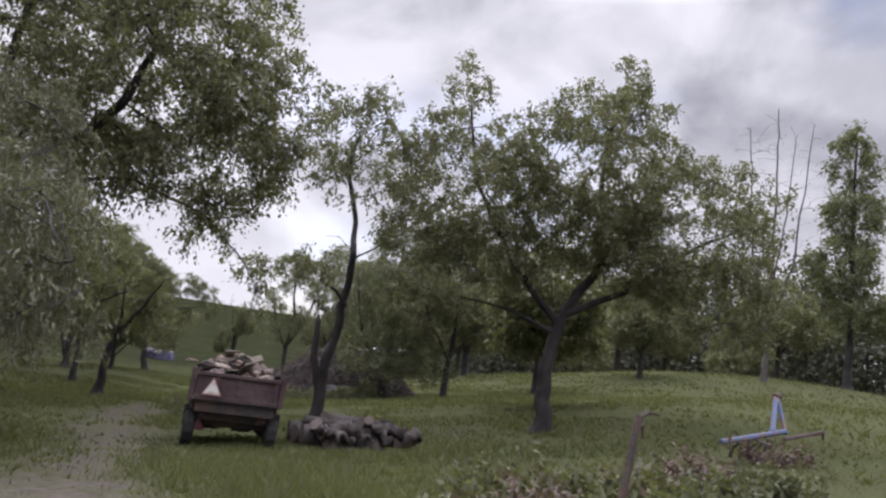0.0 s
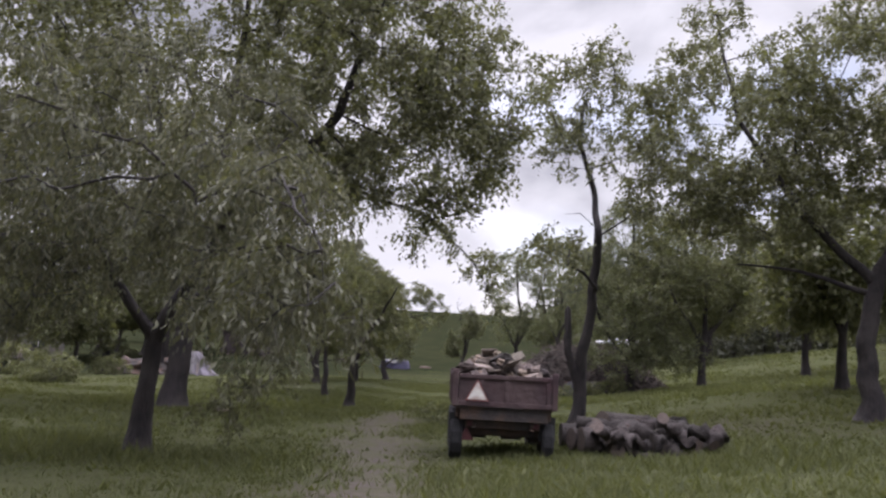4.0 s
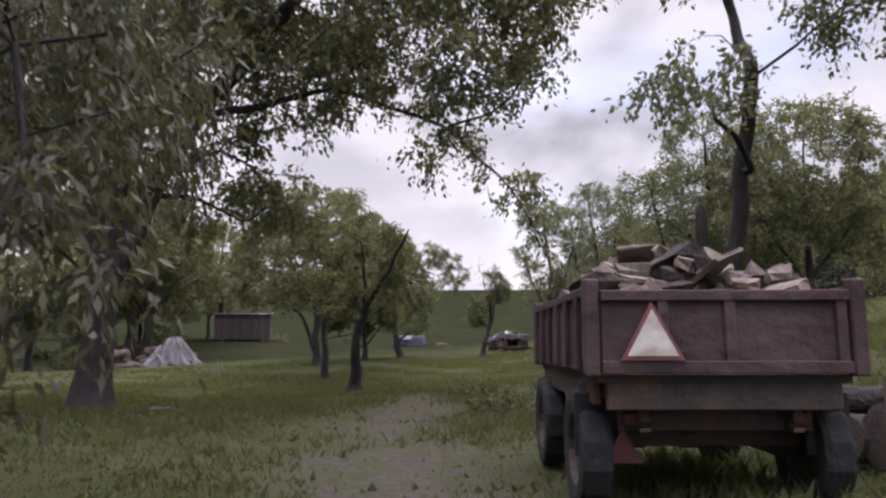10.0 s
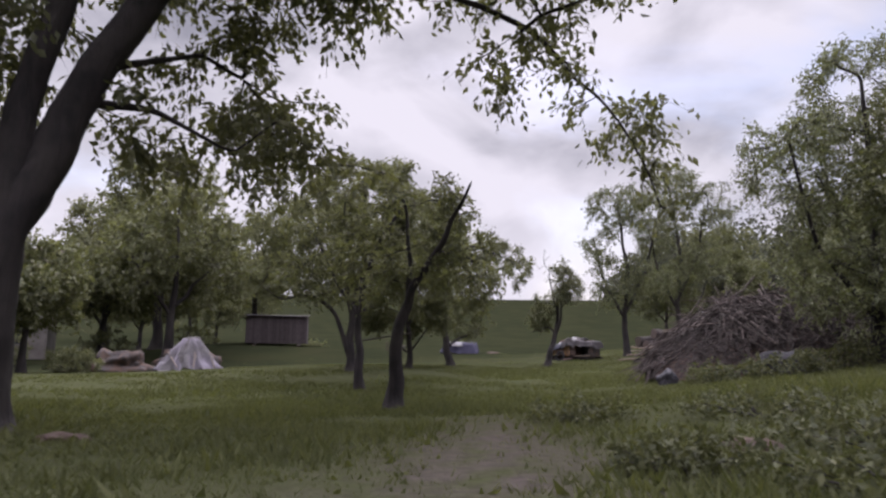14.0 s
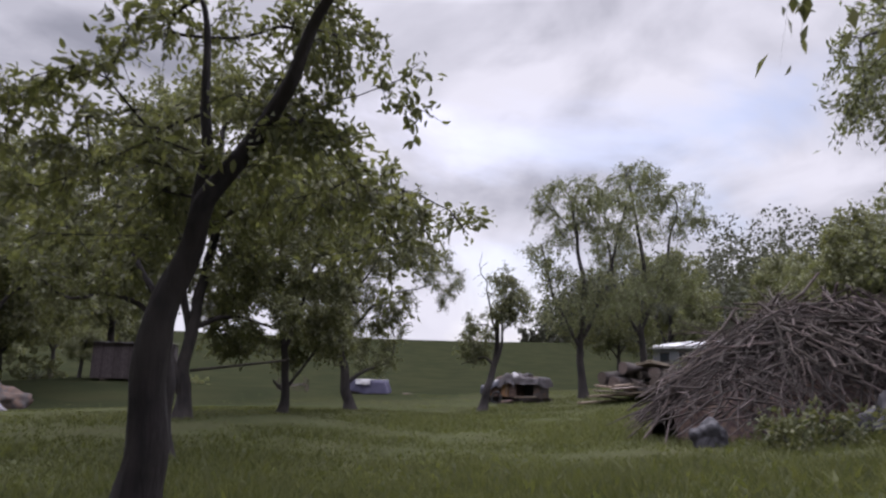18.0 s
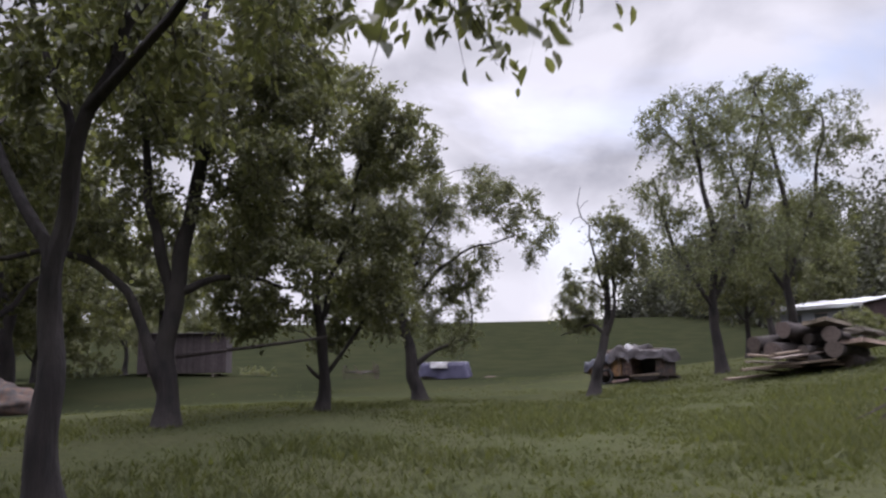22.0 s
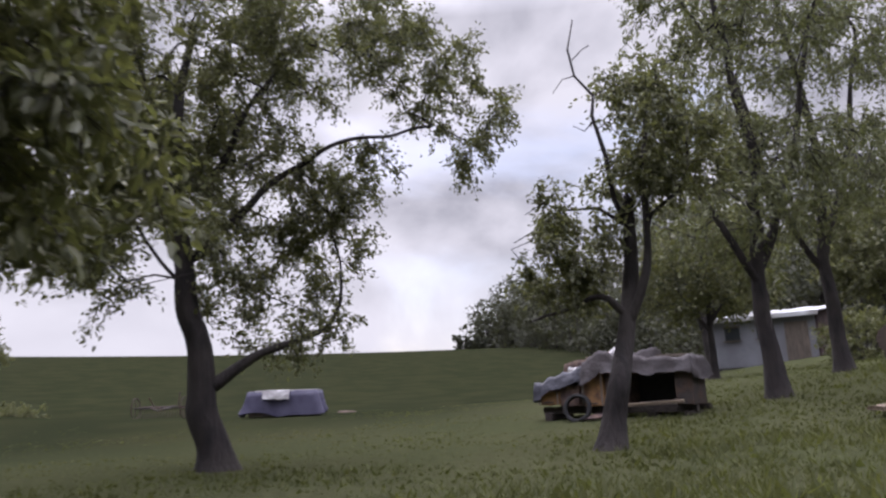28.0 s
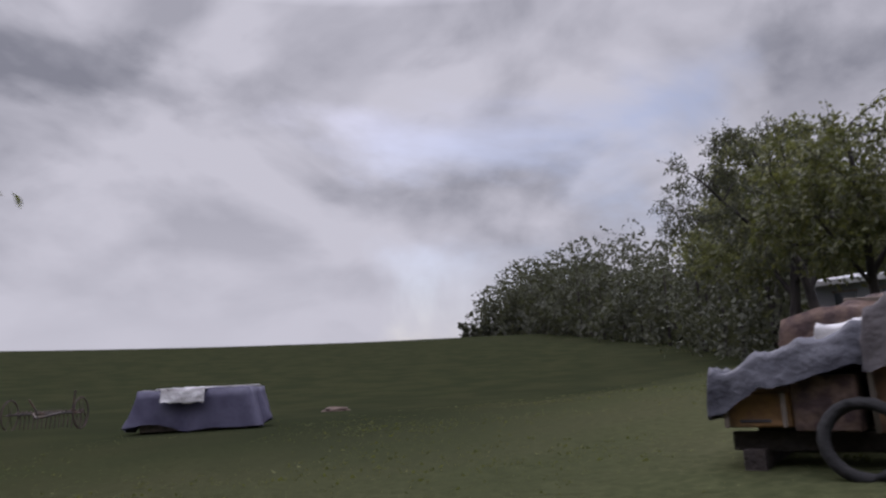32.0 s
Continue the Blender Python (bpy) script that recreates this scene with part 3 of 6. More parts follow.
tree("leafy tree, dark as backlit, forking low over the track", (-2.94, 19.5),
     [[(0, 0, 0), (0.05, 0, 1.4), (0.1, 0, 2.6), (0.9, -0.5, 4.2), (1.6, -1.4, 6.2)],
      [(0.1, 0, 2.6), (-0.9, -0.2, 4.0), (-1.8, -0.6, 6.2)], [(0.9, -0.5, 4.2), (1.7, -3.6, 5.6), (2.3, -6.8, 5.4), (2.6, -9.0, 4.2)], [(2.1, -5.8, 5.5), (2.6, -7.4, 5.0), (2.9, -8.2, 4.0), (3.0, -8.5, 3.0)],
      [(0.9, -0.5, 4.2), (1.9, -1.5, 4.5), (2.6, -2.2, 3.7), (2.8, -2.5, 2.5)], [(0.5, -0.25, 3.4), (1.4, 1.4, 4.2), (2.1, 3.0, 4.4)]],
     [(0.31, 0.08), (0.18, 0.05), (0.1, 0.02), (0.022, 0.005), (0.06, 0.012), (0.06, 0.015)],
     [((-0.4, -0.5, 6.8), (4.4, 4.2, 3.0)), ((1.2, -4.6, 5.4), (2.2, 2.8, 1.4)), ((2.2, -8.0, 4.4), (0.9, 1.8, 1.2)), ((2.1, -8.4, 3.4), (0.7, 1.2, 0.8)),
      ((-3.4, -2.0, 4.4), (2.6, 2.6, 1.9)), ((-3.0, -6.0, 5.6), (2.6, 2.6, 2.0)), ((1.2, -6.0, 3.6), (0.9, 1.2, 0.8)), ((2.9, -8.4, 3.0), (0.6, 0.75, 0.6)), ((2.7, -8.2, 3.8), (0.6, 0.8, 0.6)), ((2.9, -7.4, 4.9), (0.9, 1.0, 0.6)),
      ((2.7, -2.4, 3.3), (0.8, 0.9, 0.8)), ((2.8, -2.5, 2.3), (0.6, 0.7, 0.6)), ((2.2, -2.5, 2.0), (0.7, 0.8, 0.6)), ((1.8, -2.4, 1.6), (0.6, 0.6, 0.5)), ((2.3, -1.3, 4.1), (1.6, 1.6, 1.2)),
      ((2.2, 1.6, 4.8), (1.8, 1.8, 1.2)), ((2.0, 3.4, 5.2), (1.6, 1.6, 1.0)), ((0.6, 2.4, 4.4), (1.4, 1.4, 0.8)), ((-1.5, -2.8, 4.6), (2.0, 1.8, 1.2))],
     640, 44, 0.36, 0.15, LEAF_BACKLIT, 12, gap=0.35, droop=0.9, aspect=0.3, k=0.5)

tree("broad old walnut tree with heavy dark limbs", (11.4, 18.7),
     [[(0, 0, 0), (-0.1, 0, 2.0), rel(0.3, 0, 3.9, -34), rel(1.6, 0.2, 6.0, -34), rel(1.2, 0, 8.8, -34), rel(1.4, 0, 11.2, -34)],
      [rel(0.2, 0, 3.6, -34), rel(-1.6, -0.3, 5.4, -34), rel(-3.2, -0.2, 8.2, -34), rel(-3.7, 0, 11.0, -34)],
      [rel(0.3, 0, 3.9, -34), rel(2.4, 0, 5.0, -34), rel(4.6, 0.2, 6.8, -34), rel(6.0, 0, 7.6, -34)],
      [rel(0.1, 0, 3.3, -34), rel(-1.6, 0.2, 3.9, -34), rel(-3.2, 0.4, 4.1, -34)]],
     [(0.34, 0.06), (0.17, 0.04), (0.17, 0.04), (0.1, 0.03)],
     [blob(-3.4, 0, 8.0, (3.1, 3.2, 2.5), -34), blob(0.9, 0, 9.3, (3.1, 3.4, 2.7), -34), blob(1.4, 0, 12.2, (1.4, 1.4, 1.2), -34),
      blob(4.8, 0, 7.6, (2.8, 3.0, 2.4), -34), blob(-3.8, 0, 11.6, (0.9, 0.9, 1.3), -34), blob(5.6, 0, 5.0, (2.2, 2.4, 1.3), -34),
      blob(-4.8, 0, 6.2, (1.8, 2.2, 1.0), -34),
      blob(-2.4, 0, 5.7, (2.0, 2.2, 1.0), -34), blob(2.6, 0, 6.0, (2.0, 2.2, 1.1), -34), blob(0.6, 0, 7.2, (2.4, 2.4, 1.4), -34)],
     700, 46, 0.42, 0.17, LEAF, 13, mag=1.2, gap=0.3, droop=0.5, k=0.48)

tree("half dead tree with bare crooked stem and leaf tufts", (7.36, 24.1),
     [[(0, 0, 0), (0.05, -0.1, 1.4), (0.15, -0.5, 3.4), (0.05, -0.9, 4.8), (-0.15, -1.3, 5.7), (0.1, -0.6, 6.9), (-0.45, -0.6, 8.4), (-0.2, -0.4, 9.9)],
      [(0.02, -0.1, 1.0), (-0.45, -0.2, 2.2), (-0.5, -0.25, 3.4)],
      [(-0.15, -1.3, 5.5), (0.5, -1.6, 6.0), (1.3, -1.9, 6.7), (1.7, -2.0, 6.8)],
      [(0.1, -0.9, 4.0), (-0.7, -1.5, 4.4), (-1.4, -1.9, 4.5)],
      [(-0.15, -1.3, 5.7), (-0.8, -1.4, 6.1), (-1.3, -1.5, 6.0)]],
     [(0.25, 0.05), (0.16, 0.10), (0.04, 0.008), (0.07, 0.03), (0.025, 0.006)],
     [((-0.3, -0.4, 10.0), (1.5, 1.4, 1.3)), ((-0.9, -0.7, 8.0), (0.9, 0.9, 0.8)), ((-1.9, -2.0, 4.9), (1.0, 0.9, 0.7)), ((0.6, -0.5, 11.2), (0.9, 0.9, 0.9)), ((0.9, -0.6, 8.4), (0.7, 0.7, 0.8))],
     62, 36, 0.30, 0.14, LEAF, 14, droop=0.7, k=0.64)

tree("round fruit tree on the meadow", (19.8, 35.5),
     [[(0, 0, 0), (0.1, 0, 2.2), (0.3, 0.1, 4.5), (0.2, 0, 7.0)], [(0.1, 0, 2.2), (-1.4, 0.2, 4.2), (-2.4, 0.2, 6.0)], [(0.1, 0, 2.4), (1.6, -0.4, 4.2), (2.6, -0.5, 5.6)]],
     [(0.26, 0.05), (0.12, 0.04), (0.12, 0.04)],
     [((0, 0, 6.8), (3.6, 3.6, 2.8)), ((-2.2, 0.2, 5.0), (2.4, 2.6, 1.8)), ((2.2, -0.4, 5.0), (2.4, 2.6, 1.8))],
     330, 40, 0.34, 0.16, LEAF_FRUIT, 15, gap=0.3, k=0.66)

tree("leaning fruit tree with long broken bare limb", (3.5, 37.0),
     [[(0, 0, 0), rel(0.02, 0, 0.9), rel(0.08, 0, 1.6), rel(0.5, -0.1, 2.5), rel(0.95, -0.3, 3.1), rel(1.45, -0.6, 4.1)],
      [rel(0.25, 0, 2.0), rel(0.2, 0.1, 3.0), rel(0.1, 0.1, 4.0)],
      [rel(0.75, -0.2, 2.85), rel(1.1, 0.4, 3.0), rel(1.3, 1.1, 2.9), rel(1.55, 1.8, 2.4)]],
     [(0.20, 0.022), (0.07, 0.02), (0.045, 0.012)],
     [blob(-0.1, 0.3, 3.2, (1.2, 1.3, 0.9)), blob(0.5, 0.2, 4.0, (0.9, 0.9, 0.5)), blob(0.5, 0.5, 3.0, (0.9, 0.9, 0.7)), blob(-0.7, 0.6, 2.6, (0.8, 0.9, 0.7)), blob(1.2, 0.4, 3.1, (0.7, 0.8, 0.7)), blob(1.5, 1.7, 2.35, (0.6, 0.6, 0.5)), blob(0.7, 0.3, 3.8, (0.6, 0.6, 0.5))],
     160, 36, 0.20, 0.085, LEAF_FRUIT, 21, full=True, gap=0.75, node=0.3, tip=0.008, group="orchard trees", k=0.89)

tree("slim fruit tree leaning over the meadow", (3.5, 44.4),
     [[(0, 0, 0), rel(-0.02, 0, 0.9), rel(-0.1, 0, 1.6), rel(0.0, 0, 2.35), rel(0.3, 0.05, 3.4), rel(0.8, 0.2, 4.2)], [rel(-0.08, 0, 1.7), rel(-0.8, 0.2, 2.7), rel(-1.3, 0.3, 3.6)],
      [rel(0.15, 0, 2.8), rel(1.2, -0.6, 3.3), rel(2.3, -1.2, 3.2), rel(3.2, -1.7, 2.9), rel(3.7, -1.9, 2.45)], [rel(0.0, 0, 2.3), rel(-0.4, 0.1, 3.4), rel(-0.5, 0, 4.4)]],
     [(0.125, 0.03), (0.06, 0.02), (0.05, 0.006), (0.05, 0.015)],
     [blob(-0.9, 0.2, 3.4, (1.3, 1.4, 1.0)), blob(0.5, 0, 4.3, (1.2, 1.2, 0.9)), blob(2.2, -1.2, 3.1, (0.9, 1.0, 0.6)), blob(1.2, -0.4, 3.6, (1.0, 1.0, 0.7)), blob(3.3, -1.7, 2.8, (0.55, 0.55, 0.35)), blob(0.2, 0.2, 2.9, (0.9, 0.9, 0.5)), blob(-1.4, 0.2, 2.5, (0.8, 0.8, 0.6))],
     172, 38, 0.22, 0.095, LEAF_FRUIT, 22, full=True, gap=0.75, node=0.35, tip=0.008, group="orchard trees", k=1.03)

tree("fruit tree with low spreading limb", (3.7, 50.2),
     [[(0, 0, 0), rel(-0.02, 0, 0.7), rel(0, 0, 1.5), rel(0.1, 0, 2.5), rel(0.4, 0.1, 4.2), rel(0.3, 0.1, 6.4)],
      [rel(0, 0, 1.5), rel(-0.15, -0.1, 2.4), rel(-0.35, -0.2, 3.6), rel(-0.6, -0.2, 5.2)],
      [rel(-0.06, 0, 0.5), rel(-0.33, -0.15, 1.35), rel(-0.52, -0.28, 1.9), rel(-0.95, -0.5, 2.32), rel(-1.5, -0.7, 2.47), rel(-2.1, -0.9, 2.3)],
      [rel(0.06, 0, 1.85), rel(0.5, 0.25, 2.12), rel(1.0, 0.6, 2.15), rel(1.5, 0.8, 1.95)]],
     [(0.19, 0.05), (0.11, 0.04), (0.12, 0.035), (0.08, 0.02)],
     [blob(0.2, 0, 5.8, (2.0, 2.0, 1.6)), blob(-1.8, 0, 4.6, (1.7, 1.8, 1.4)), blob(1.3, 0.2, 4.2, (1.2, 1.3, 1.0)), blob(-2.2, -0.6, 2.9, (1.1, 1.2, 0.6)), blob(1.4, 0.7, 2.3, (0.8, 0.8, 0.5)), blob(-0.9, -0.2, 3.1, (0.9, 0.9, 0.7)), blob(0.7, 0.3, 3.0, (0.8, 0.8, 0.5))],
     390, 42, 0.24, 0.105, LEAF_FRUIT, 23, full=True, gap=0.4, node=0.35, tip=0.009, group="orchard trees", k=0.89)

tree("slender fruit tree with forked lower stem", (6.5, 52.8),
     [[(0, 0, 0), rel(0.06, 0, 0.66), rel(-0.06, 0, 1.64), rel(-0.15, 0, 2.82), rel(-0.3, 0, 3.9), rel(-0.2, 0, 5.4)], [rel(0.1, 0, 0.62), rel(0.42, 0.05, 1.06), rel(0.72, 0.1, 1.5), rel(1.05, 0.2, 2.4)],
      [rel(0, 0, 0.5), rel(-0.26, 0, 0.78)], [rel(-0.04, 0, 1.5), rel(0.12, 0, 2.1), rel(0.5, 0.1, 3.5), rel(0.85, 0.15, 4.9)]],
     [(0.135, 0.03), (0.05, 0.02), (0.045, 0.03), (0.075, 0.02)],
     [blob(0.2, 0, 5.2, (1.4, 1.4, 1.4)), blob(1.3, 0.3, 4.9, (0.8, 0.9, 0.9)), blob(-0.8, -0.1, 3.9, (1.0, 1.0, 1.1)), blob(1.0, 0.2, 2.9, (0.7, 0.7, 0.8)), blob(-1.25, -0.2, 2.2, (0.9, 0.9, 0.8)), blob(1.2, 0.2, 1.7, (0.6, 0.6, 0.4)), blob(0.3, 0, 2.9, (1.1, 1.0, 0.7)), blob(-1.5, -0.2, 3.1, (0.9, 0.9, 0.8)), blob(0.9, 0.2, 2.1, (0.8, 0.7, 0.5)), blob(-0.8, -0.1, 1.8, (0.6, 0.6, 0.45)), ((0.5, 1.4, 1.9), (0.8, 0.7, 0.5)), ((1.1, 1.8, 2.3), (0.9, 0.8, 0.6)), ((0.2, 1.0, 1.55), (0.6, 0.6, 0.4))],
     450, 40, 0.19, 0.10, LEAF_FRUIT, 24, full=True, gap=0.55, node=0.3, tip=0.008, group="orchard trees", k=0.88)

tree("fruit tree with thick trunk and low side branch", (9.75, 58.2),
     [[(0, 0, 0), rel(-0.2, 0, 0.9), rel(-0.42, 0, 1.8), rel(-0.55, 0, 2.7), rel(-0.6, 0, 4.2), rel(-0.5, 0, 5.4)], [rel(-0.16, 0, 0.85), rel(0.38, 0.2, 1.28), rel(0.85, 0.5, 1.46), rel(1.15, 0.75, 1.62), rel(1.3, 0.9, 1.95), rel(1.3, 0.9, 2.5)],
      [rel(-0.32, 0, 2.4), rel(0.4, 0.2, 3.3), rel(1.4, 0.4, 4.0), rel(2.6, 0.7, 4.3)], [rel(-0.32, 0, 1.9), rel(-0.9, 0, 2.6), rel(-1.3, 0, 3.2)], [rel(-0.3, 0, 3.2), rel(0.3, 0, 4.4), rel(0.9, 0.1, 5.4)]],
     [(0.22, 0.04), (0.10, 0.012), (0.07, 0.012), (0.03, 0.01), (0.06, 0.02)],
     [blob(-0.7, 0, 5.0, (1.8, 1.8, 1.5)), blob(1.2, 0.3, 5.4, (1.2, 1.2, 0.8)), blob(2.4, 0.6, 5.2, (0.8, 0.8, 0.6)), blob(3.0, 0.6, 4.5, (0.8, 0.8, 0.5)), blob(-1.6, 0, 3.6, (1.0, 1.1, 1.0)), blob(-2.1, 0, 4.8, (1.4, 1.4, 1.2)), blob(-2.0, 0, 2.8, (0.8, 0.8, 0.6)), blob(0.3, 0.2, 3.2, (1.1, 1.1, 0.8)), blob(1.15, 0.85, 2.65, (0.6, 0.6, 0.7)), blob(0.55, 0.45, 2.5, (0.6, 0.55, 0.5)), blob(0.9, 0.6, 3.3, (0.6, 0.6, 0.5)), blob(-0.1, 0.3, 2.2, (0.5, 0.5, 0.4)), blob(0.55, 0.6, 1.6, (0.8, 0.6, 0.4)), blob(3.1, 0.6, 3.9, (0.45, 0.45, 0.3)), blob(1.5, 0.7, 3.7, (0.6, 0.6, 0.45)), ((-0.9, -1.0, 2.3), (0.9, 0.8, 0.6))],
     590, 54, 0.20, 0.068, LEAF_FRUIT, 25, full=True, node=0.3, tip=0.008, gap=0.5, group="orchard trees", k=0.84)

tree("crooked old fruit tree with dead top twigs", (14.4, 56.1),
     [[(0, 0, 0), rel(0.09, 0.04, 0.35), rel(0.24, 0.1, 0.85), rel(0.34, 0.14, 1.3), rel(0.42, 0.1, 2.0), rel(0.42, 0.08, 2.5)],
      [rel(0.31, 0.12, 1.15), rel(0.5, 0, 1.65), rel(0.56, -0.06, 2.4), rel(0.6, -0.06, 3.0), rel(0.66, 0, 3.8)],
      [rel(0.54, -0.04, 2.1), rel(0.85, -0.2, 2.5), rel(1.0, -0.2, 3.2)],
      [rel(0.42, 0.1, 2.0), rel(0.28, 0.08, 2.5), rel(0.20, 0, 2.95), rel(0.10, 0.03, 3.4), rel(0.12, 0, 3.62), rel(-0.06, 0.02, 3.85), rel(-0.12, 0, 4.15), rel(-0.04, 0, 4.5)],
      [rel(0.14, 0.02, 3.25), rel(0.3, 0.05, 3.36), rel(0.42, 0.02, 3.5)], [rel(0.12, 0.02, 3.35), rel(-0.02, -0.05, 3.2), rel(-0.12, 0, 3.28)], [rel(-0.06, 0.02, 3.85), rel(-0.2, 0, 3.8), rel(-0.3, 0.04, 3.66)], [rel(-0.1, 0, 4.0), rel(0.04, 0, 4.15), rel(0.12, 0, 4.2)],
      [rel(0.33, 0.12, 1.25), rel(0.1, 0.08, 1.52), rel(-0.1, 0.08, 1.46), rel(-0.28, 0.2, 1.33), rel(-0.42, 0.35, 1.36), rel(-0.6, 0.5, 1.28)],
      [rel(0.42, 0.1, 2.2), rel(0.12, 0.12, 2.42), rel(-0.2, 0.2, 2.42), rel(-0.45, 0.3, 2.28), rel(-0.72, 0.5, 2.14)], [rel(-0.2, 0.2, 2.42), rel(-0.45, 0.2, 2.5), rel(-0.62, 0.3, 2.4)], [rel(-0.45, 0.3, 2.28), rel(-0.6, 0.25, 2.1), rel(-0.78, 0.35, 2.04)]],
     [(0.14, 0.06), (0.062, 0.02), (0.035, 0.012), (0.045, 0.008), (0.014, 0.004), (0.014, 0.004), (0.012, 0.004), (0.012, 0.003), (0.05, 0.012), (0.028, 0.005), (0.012, 0.003), (0.010, 0.003)],
     [blob(0.62, -0.05, 3.3, (0.5, 0.5, 0.7)), blob(0.98, -0.2, 2.9, (0.4, 0.45, 0.5)), blob(-0.12, 0.12, 2.05, (0.42, 0.4, 0.4)), blob(-0.4, 0.35, 1.75, (0.32, 0.3, 0.3)), blob(-0.1, 0.1, 1.6, (0.35, 0.3, 0.2)), blob(0.3, 0, 2.7, (0.4, 0.4, 0.35)), blob(-0.3, 0.3, 2.6, (0.3, 0.3, 0.25))],
     90, 46, 0.17, 0.066, LEAF_FRUIT, 26, full=True, gap=0.3, node=0.25, tip=0.006, group="orchard trees", k=0.98)

for seed, at, h, lab in ((31, (20.0, 58.1), 6.9, "tall willow with open crown beside the log stack"), (32, (24.4, 59.9), 7.8, "tall willow with two bare upper stems")):
    tree(lab, at,
         [[(0, 0, 0), rel(-0.1, 0, h * 0.25), rel(0.1, 0, h * 0.5), rel(-0.3, 0, h * 0.9)], [rel(-0.1, 0, h * 0.25), rel(0.8, 0.2, h * 0.5), rel(1.4, 0.2, h * 0.85)],
          [rel(0, 0, h * 0.2), rel(-0.9, 0.1, h * 0.45), rel(-1.3, 0, h * 0.7)]],
         [(0.155, 0.04), (0.09, 0.03), (0.07, 0.03)],
         [blob(-0.3, 0, h * 0.90, (1.15, 1.3, 1.0)), blob(1.4, 0, h * 0.82, (1.0, 1.1, 1.1)), blob(-1.0, 0, h * 0.64, (0.9, 1.1, 0.9)), blob(0.9, 0, h * 0.5, (1.1, 1.2, 0.8)), blob(-0.4, 0, h * 0.40, (1.1, 1.2, 0.7))],
         200, 40, 0.26, 0.11, LEAF_WILLOW, seed, gap=0.5, aspect=0.35, droop=0.5, group="willows")

tree("dense upright leafy tree behind the branch heap", (17.4, 37.8),
     [[(0, 0, 0), (0.1, 0, 1.4), (0.2, 0.1, 3.2), (0.1, 0.1, 5.6)], [(0.1, 0, 0.8), (-1.0, 0.2, 2.2), (-1.5, 0.2, 4.2)], [(0.1, 0, 1.0), (1.1, -0.3, 2.4), (1.5, -0.3, 4.6)], [(0.1, 0, 1.2), (0.2, 1.0, 3.0), (0.2, 1.3, 4.6)]],
     [(0.15, 0.03), (0.08, 0.02), (0.08, 0.02), (0.07, 0.02)],
     [((0.1, 0, 5.2), (1.2, 1.3, 1.1)), ((-1.3, 0.2, 3.8), (1.0, 1.1, 1.0)), ((1.4, -0.3, 4.4), (1.1, 1.2, 1.1)), ((0.1, 1.1, 4.0), (1.2, 1.1, 1.0)), ((0, 0, 2.2), (1.8, 1.8, 1.0)), ((-0.9, -0.6, 1.4), (1.2, 1.1, 0.8)), ((1.0, -0.8, 1.5), (1.2, 1.1, 0.9))],
     330, 40, 0.24, 0.10, LEAF_WILLOW, 36, gap=0.3, aspect=0.35, group="willows", k=1.1)
# backlit tree: its dark look comes from the darker far-wood leaf colour
tree("open crowned tree with bare upper twigs near the shed", (34.0, 73.5),
     [[(0, 0, 0), rel(-0.2, 0, 1.6), rel(-0.8, 0, 3.4), rel(-1.2, 0, 5.4)], [rel(-0.2, 0, 1.6), rel(0.5, 0, 3.2), rel(0.9, 0, 4.8)], [rel(-0.5, 0, 2.6), rel(-2.2, 0, 4.0), rel(-3.0, 0, 4.8)]],
     [(0.2, 0.03), (0.1, 0.03), (0.09, 0.02)],
     [blob(-1.2, 0, 5.2, (1.6, 1.6, 1.2)), blob(-2.6, 0, 4.2, (1.4, 1.5, 1.0)), blob(0.4, 0, 4.4, (1.2, 1.3, 1.0)), blob(-1.0, 0, 3.2, (1.5, 1.5, 0.9))],
     130, 34, 0.26, 0.12, LEAF_FAR, 33, gap=0.6, aspect=0.4, group="willows", k=0.96)
tree("small yellow green tree beside the willows", (27.6, 67.2),
     [[(0, 0, 0), (0.05, 0, 1.2), (0.1, 0, 2.6), (0, 0, 3.8)], [(0.05, 0, 1.2), (-0.8, 0.2, 2.4)], [(0.05, 0, 1.4), (0.9, -0.2, 2.6)]],
     [(0.13, 0.03), (0.06, 0.02), (0.06, 0.02)],
     [((0, 0, 3.2), (1.5, 1.5, 1.3)), ((-0.8, 0.2, 2.4), (1.0, 1.0, 0.8)), ((0.9, -0.2, 2.4), (1.0, 1.0, 0.8))],
     110, 36, 0.28, 0.12, LEAF_YELLOW, 34, group="willows", k=0.97)

tree("tall slender tree at the wood edge", (56.4, 33.1),
     [[(0, 0, 0), (0.1, 0, 6), (0.0, 0, 12), (0.1, 0, 17.5)], [(0.05, 0, 5), (-1.4, 0.4, 8.5)], [(0.05, 0, 6), (1.4, -0.4, 10)]],
     [(0.3, 0.05), (0.12, 0.03), (0.12, 0.03)],
     [((0, 0, 15.5), (1.6, 1.6, 2.4)), ((0.2, 0, 11.5), (2.2, 2.2, 2.2)), ((-0.6, 0.2, 8.0), (2.4, 2.4, 1.8)), ((0.6, -0.2, 5.2), (2.4, 2.4, 1.6))],
     220, 36, 0.5, 0.24, LEAF_WILLOW, 35, gap=0.3, k=0.87)

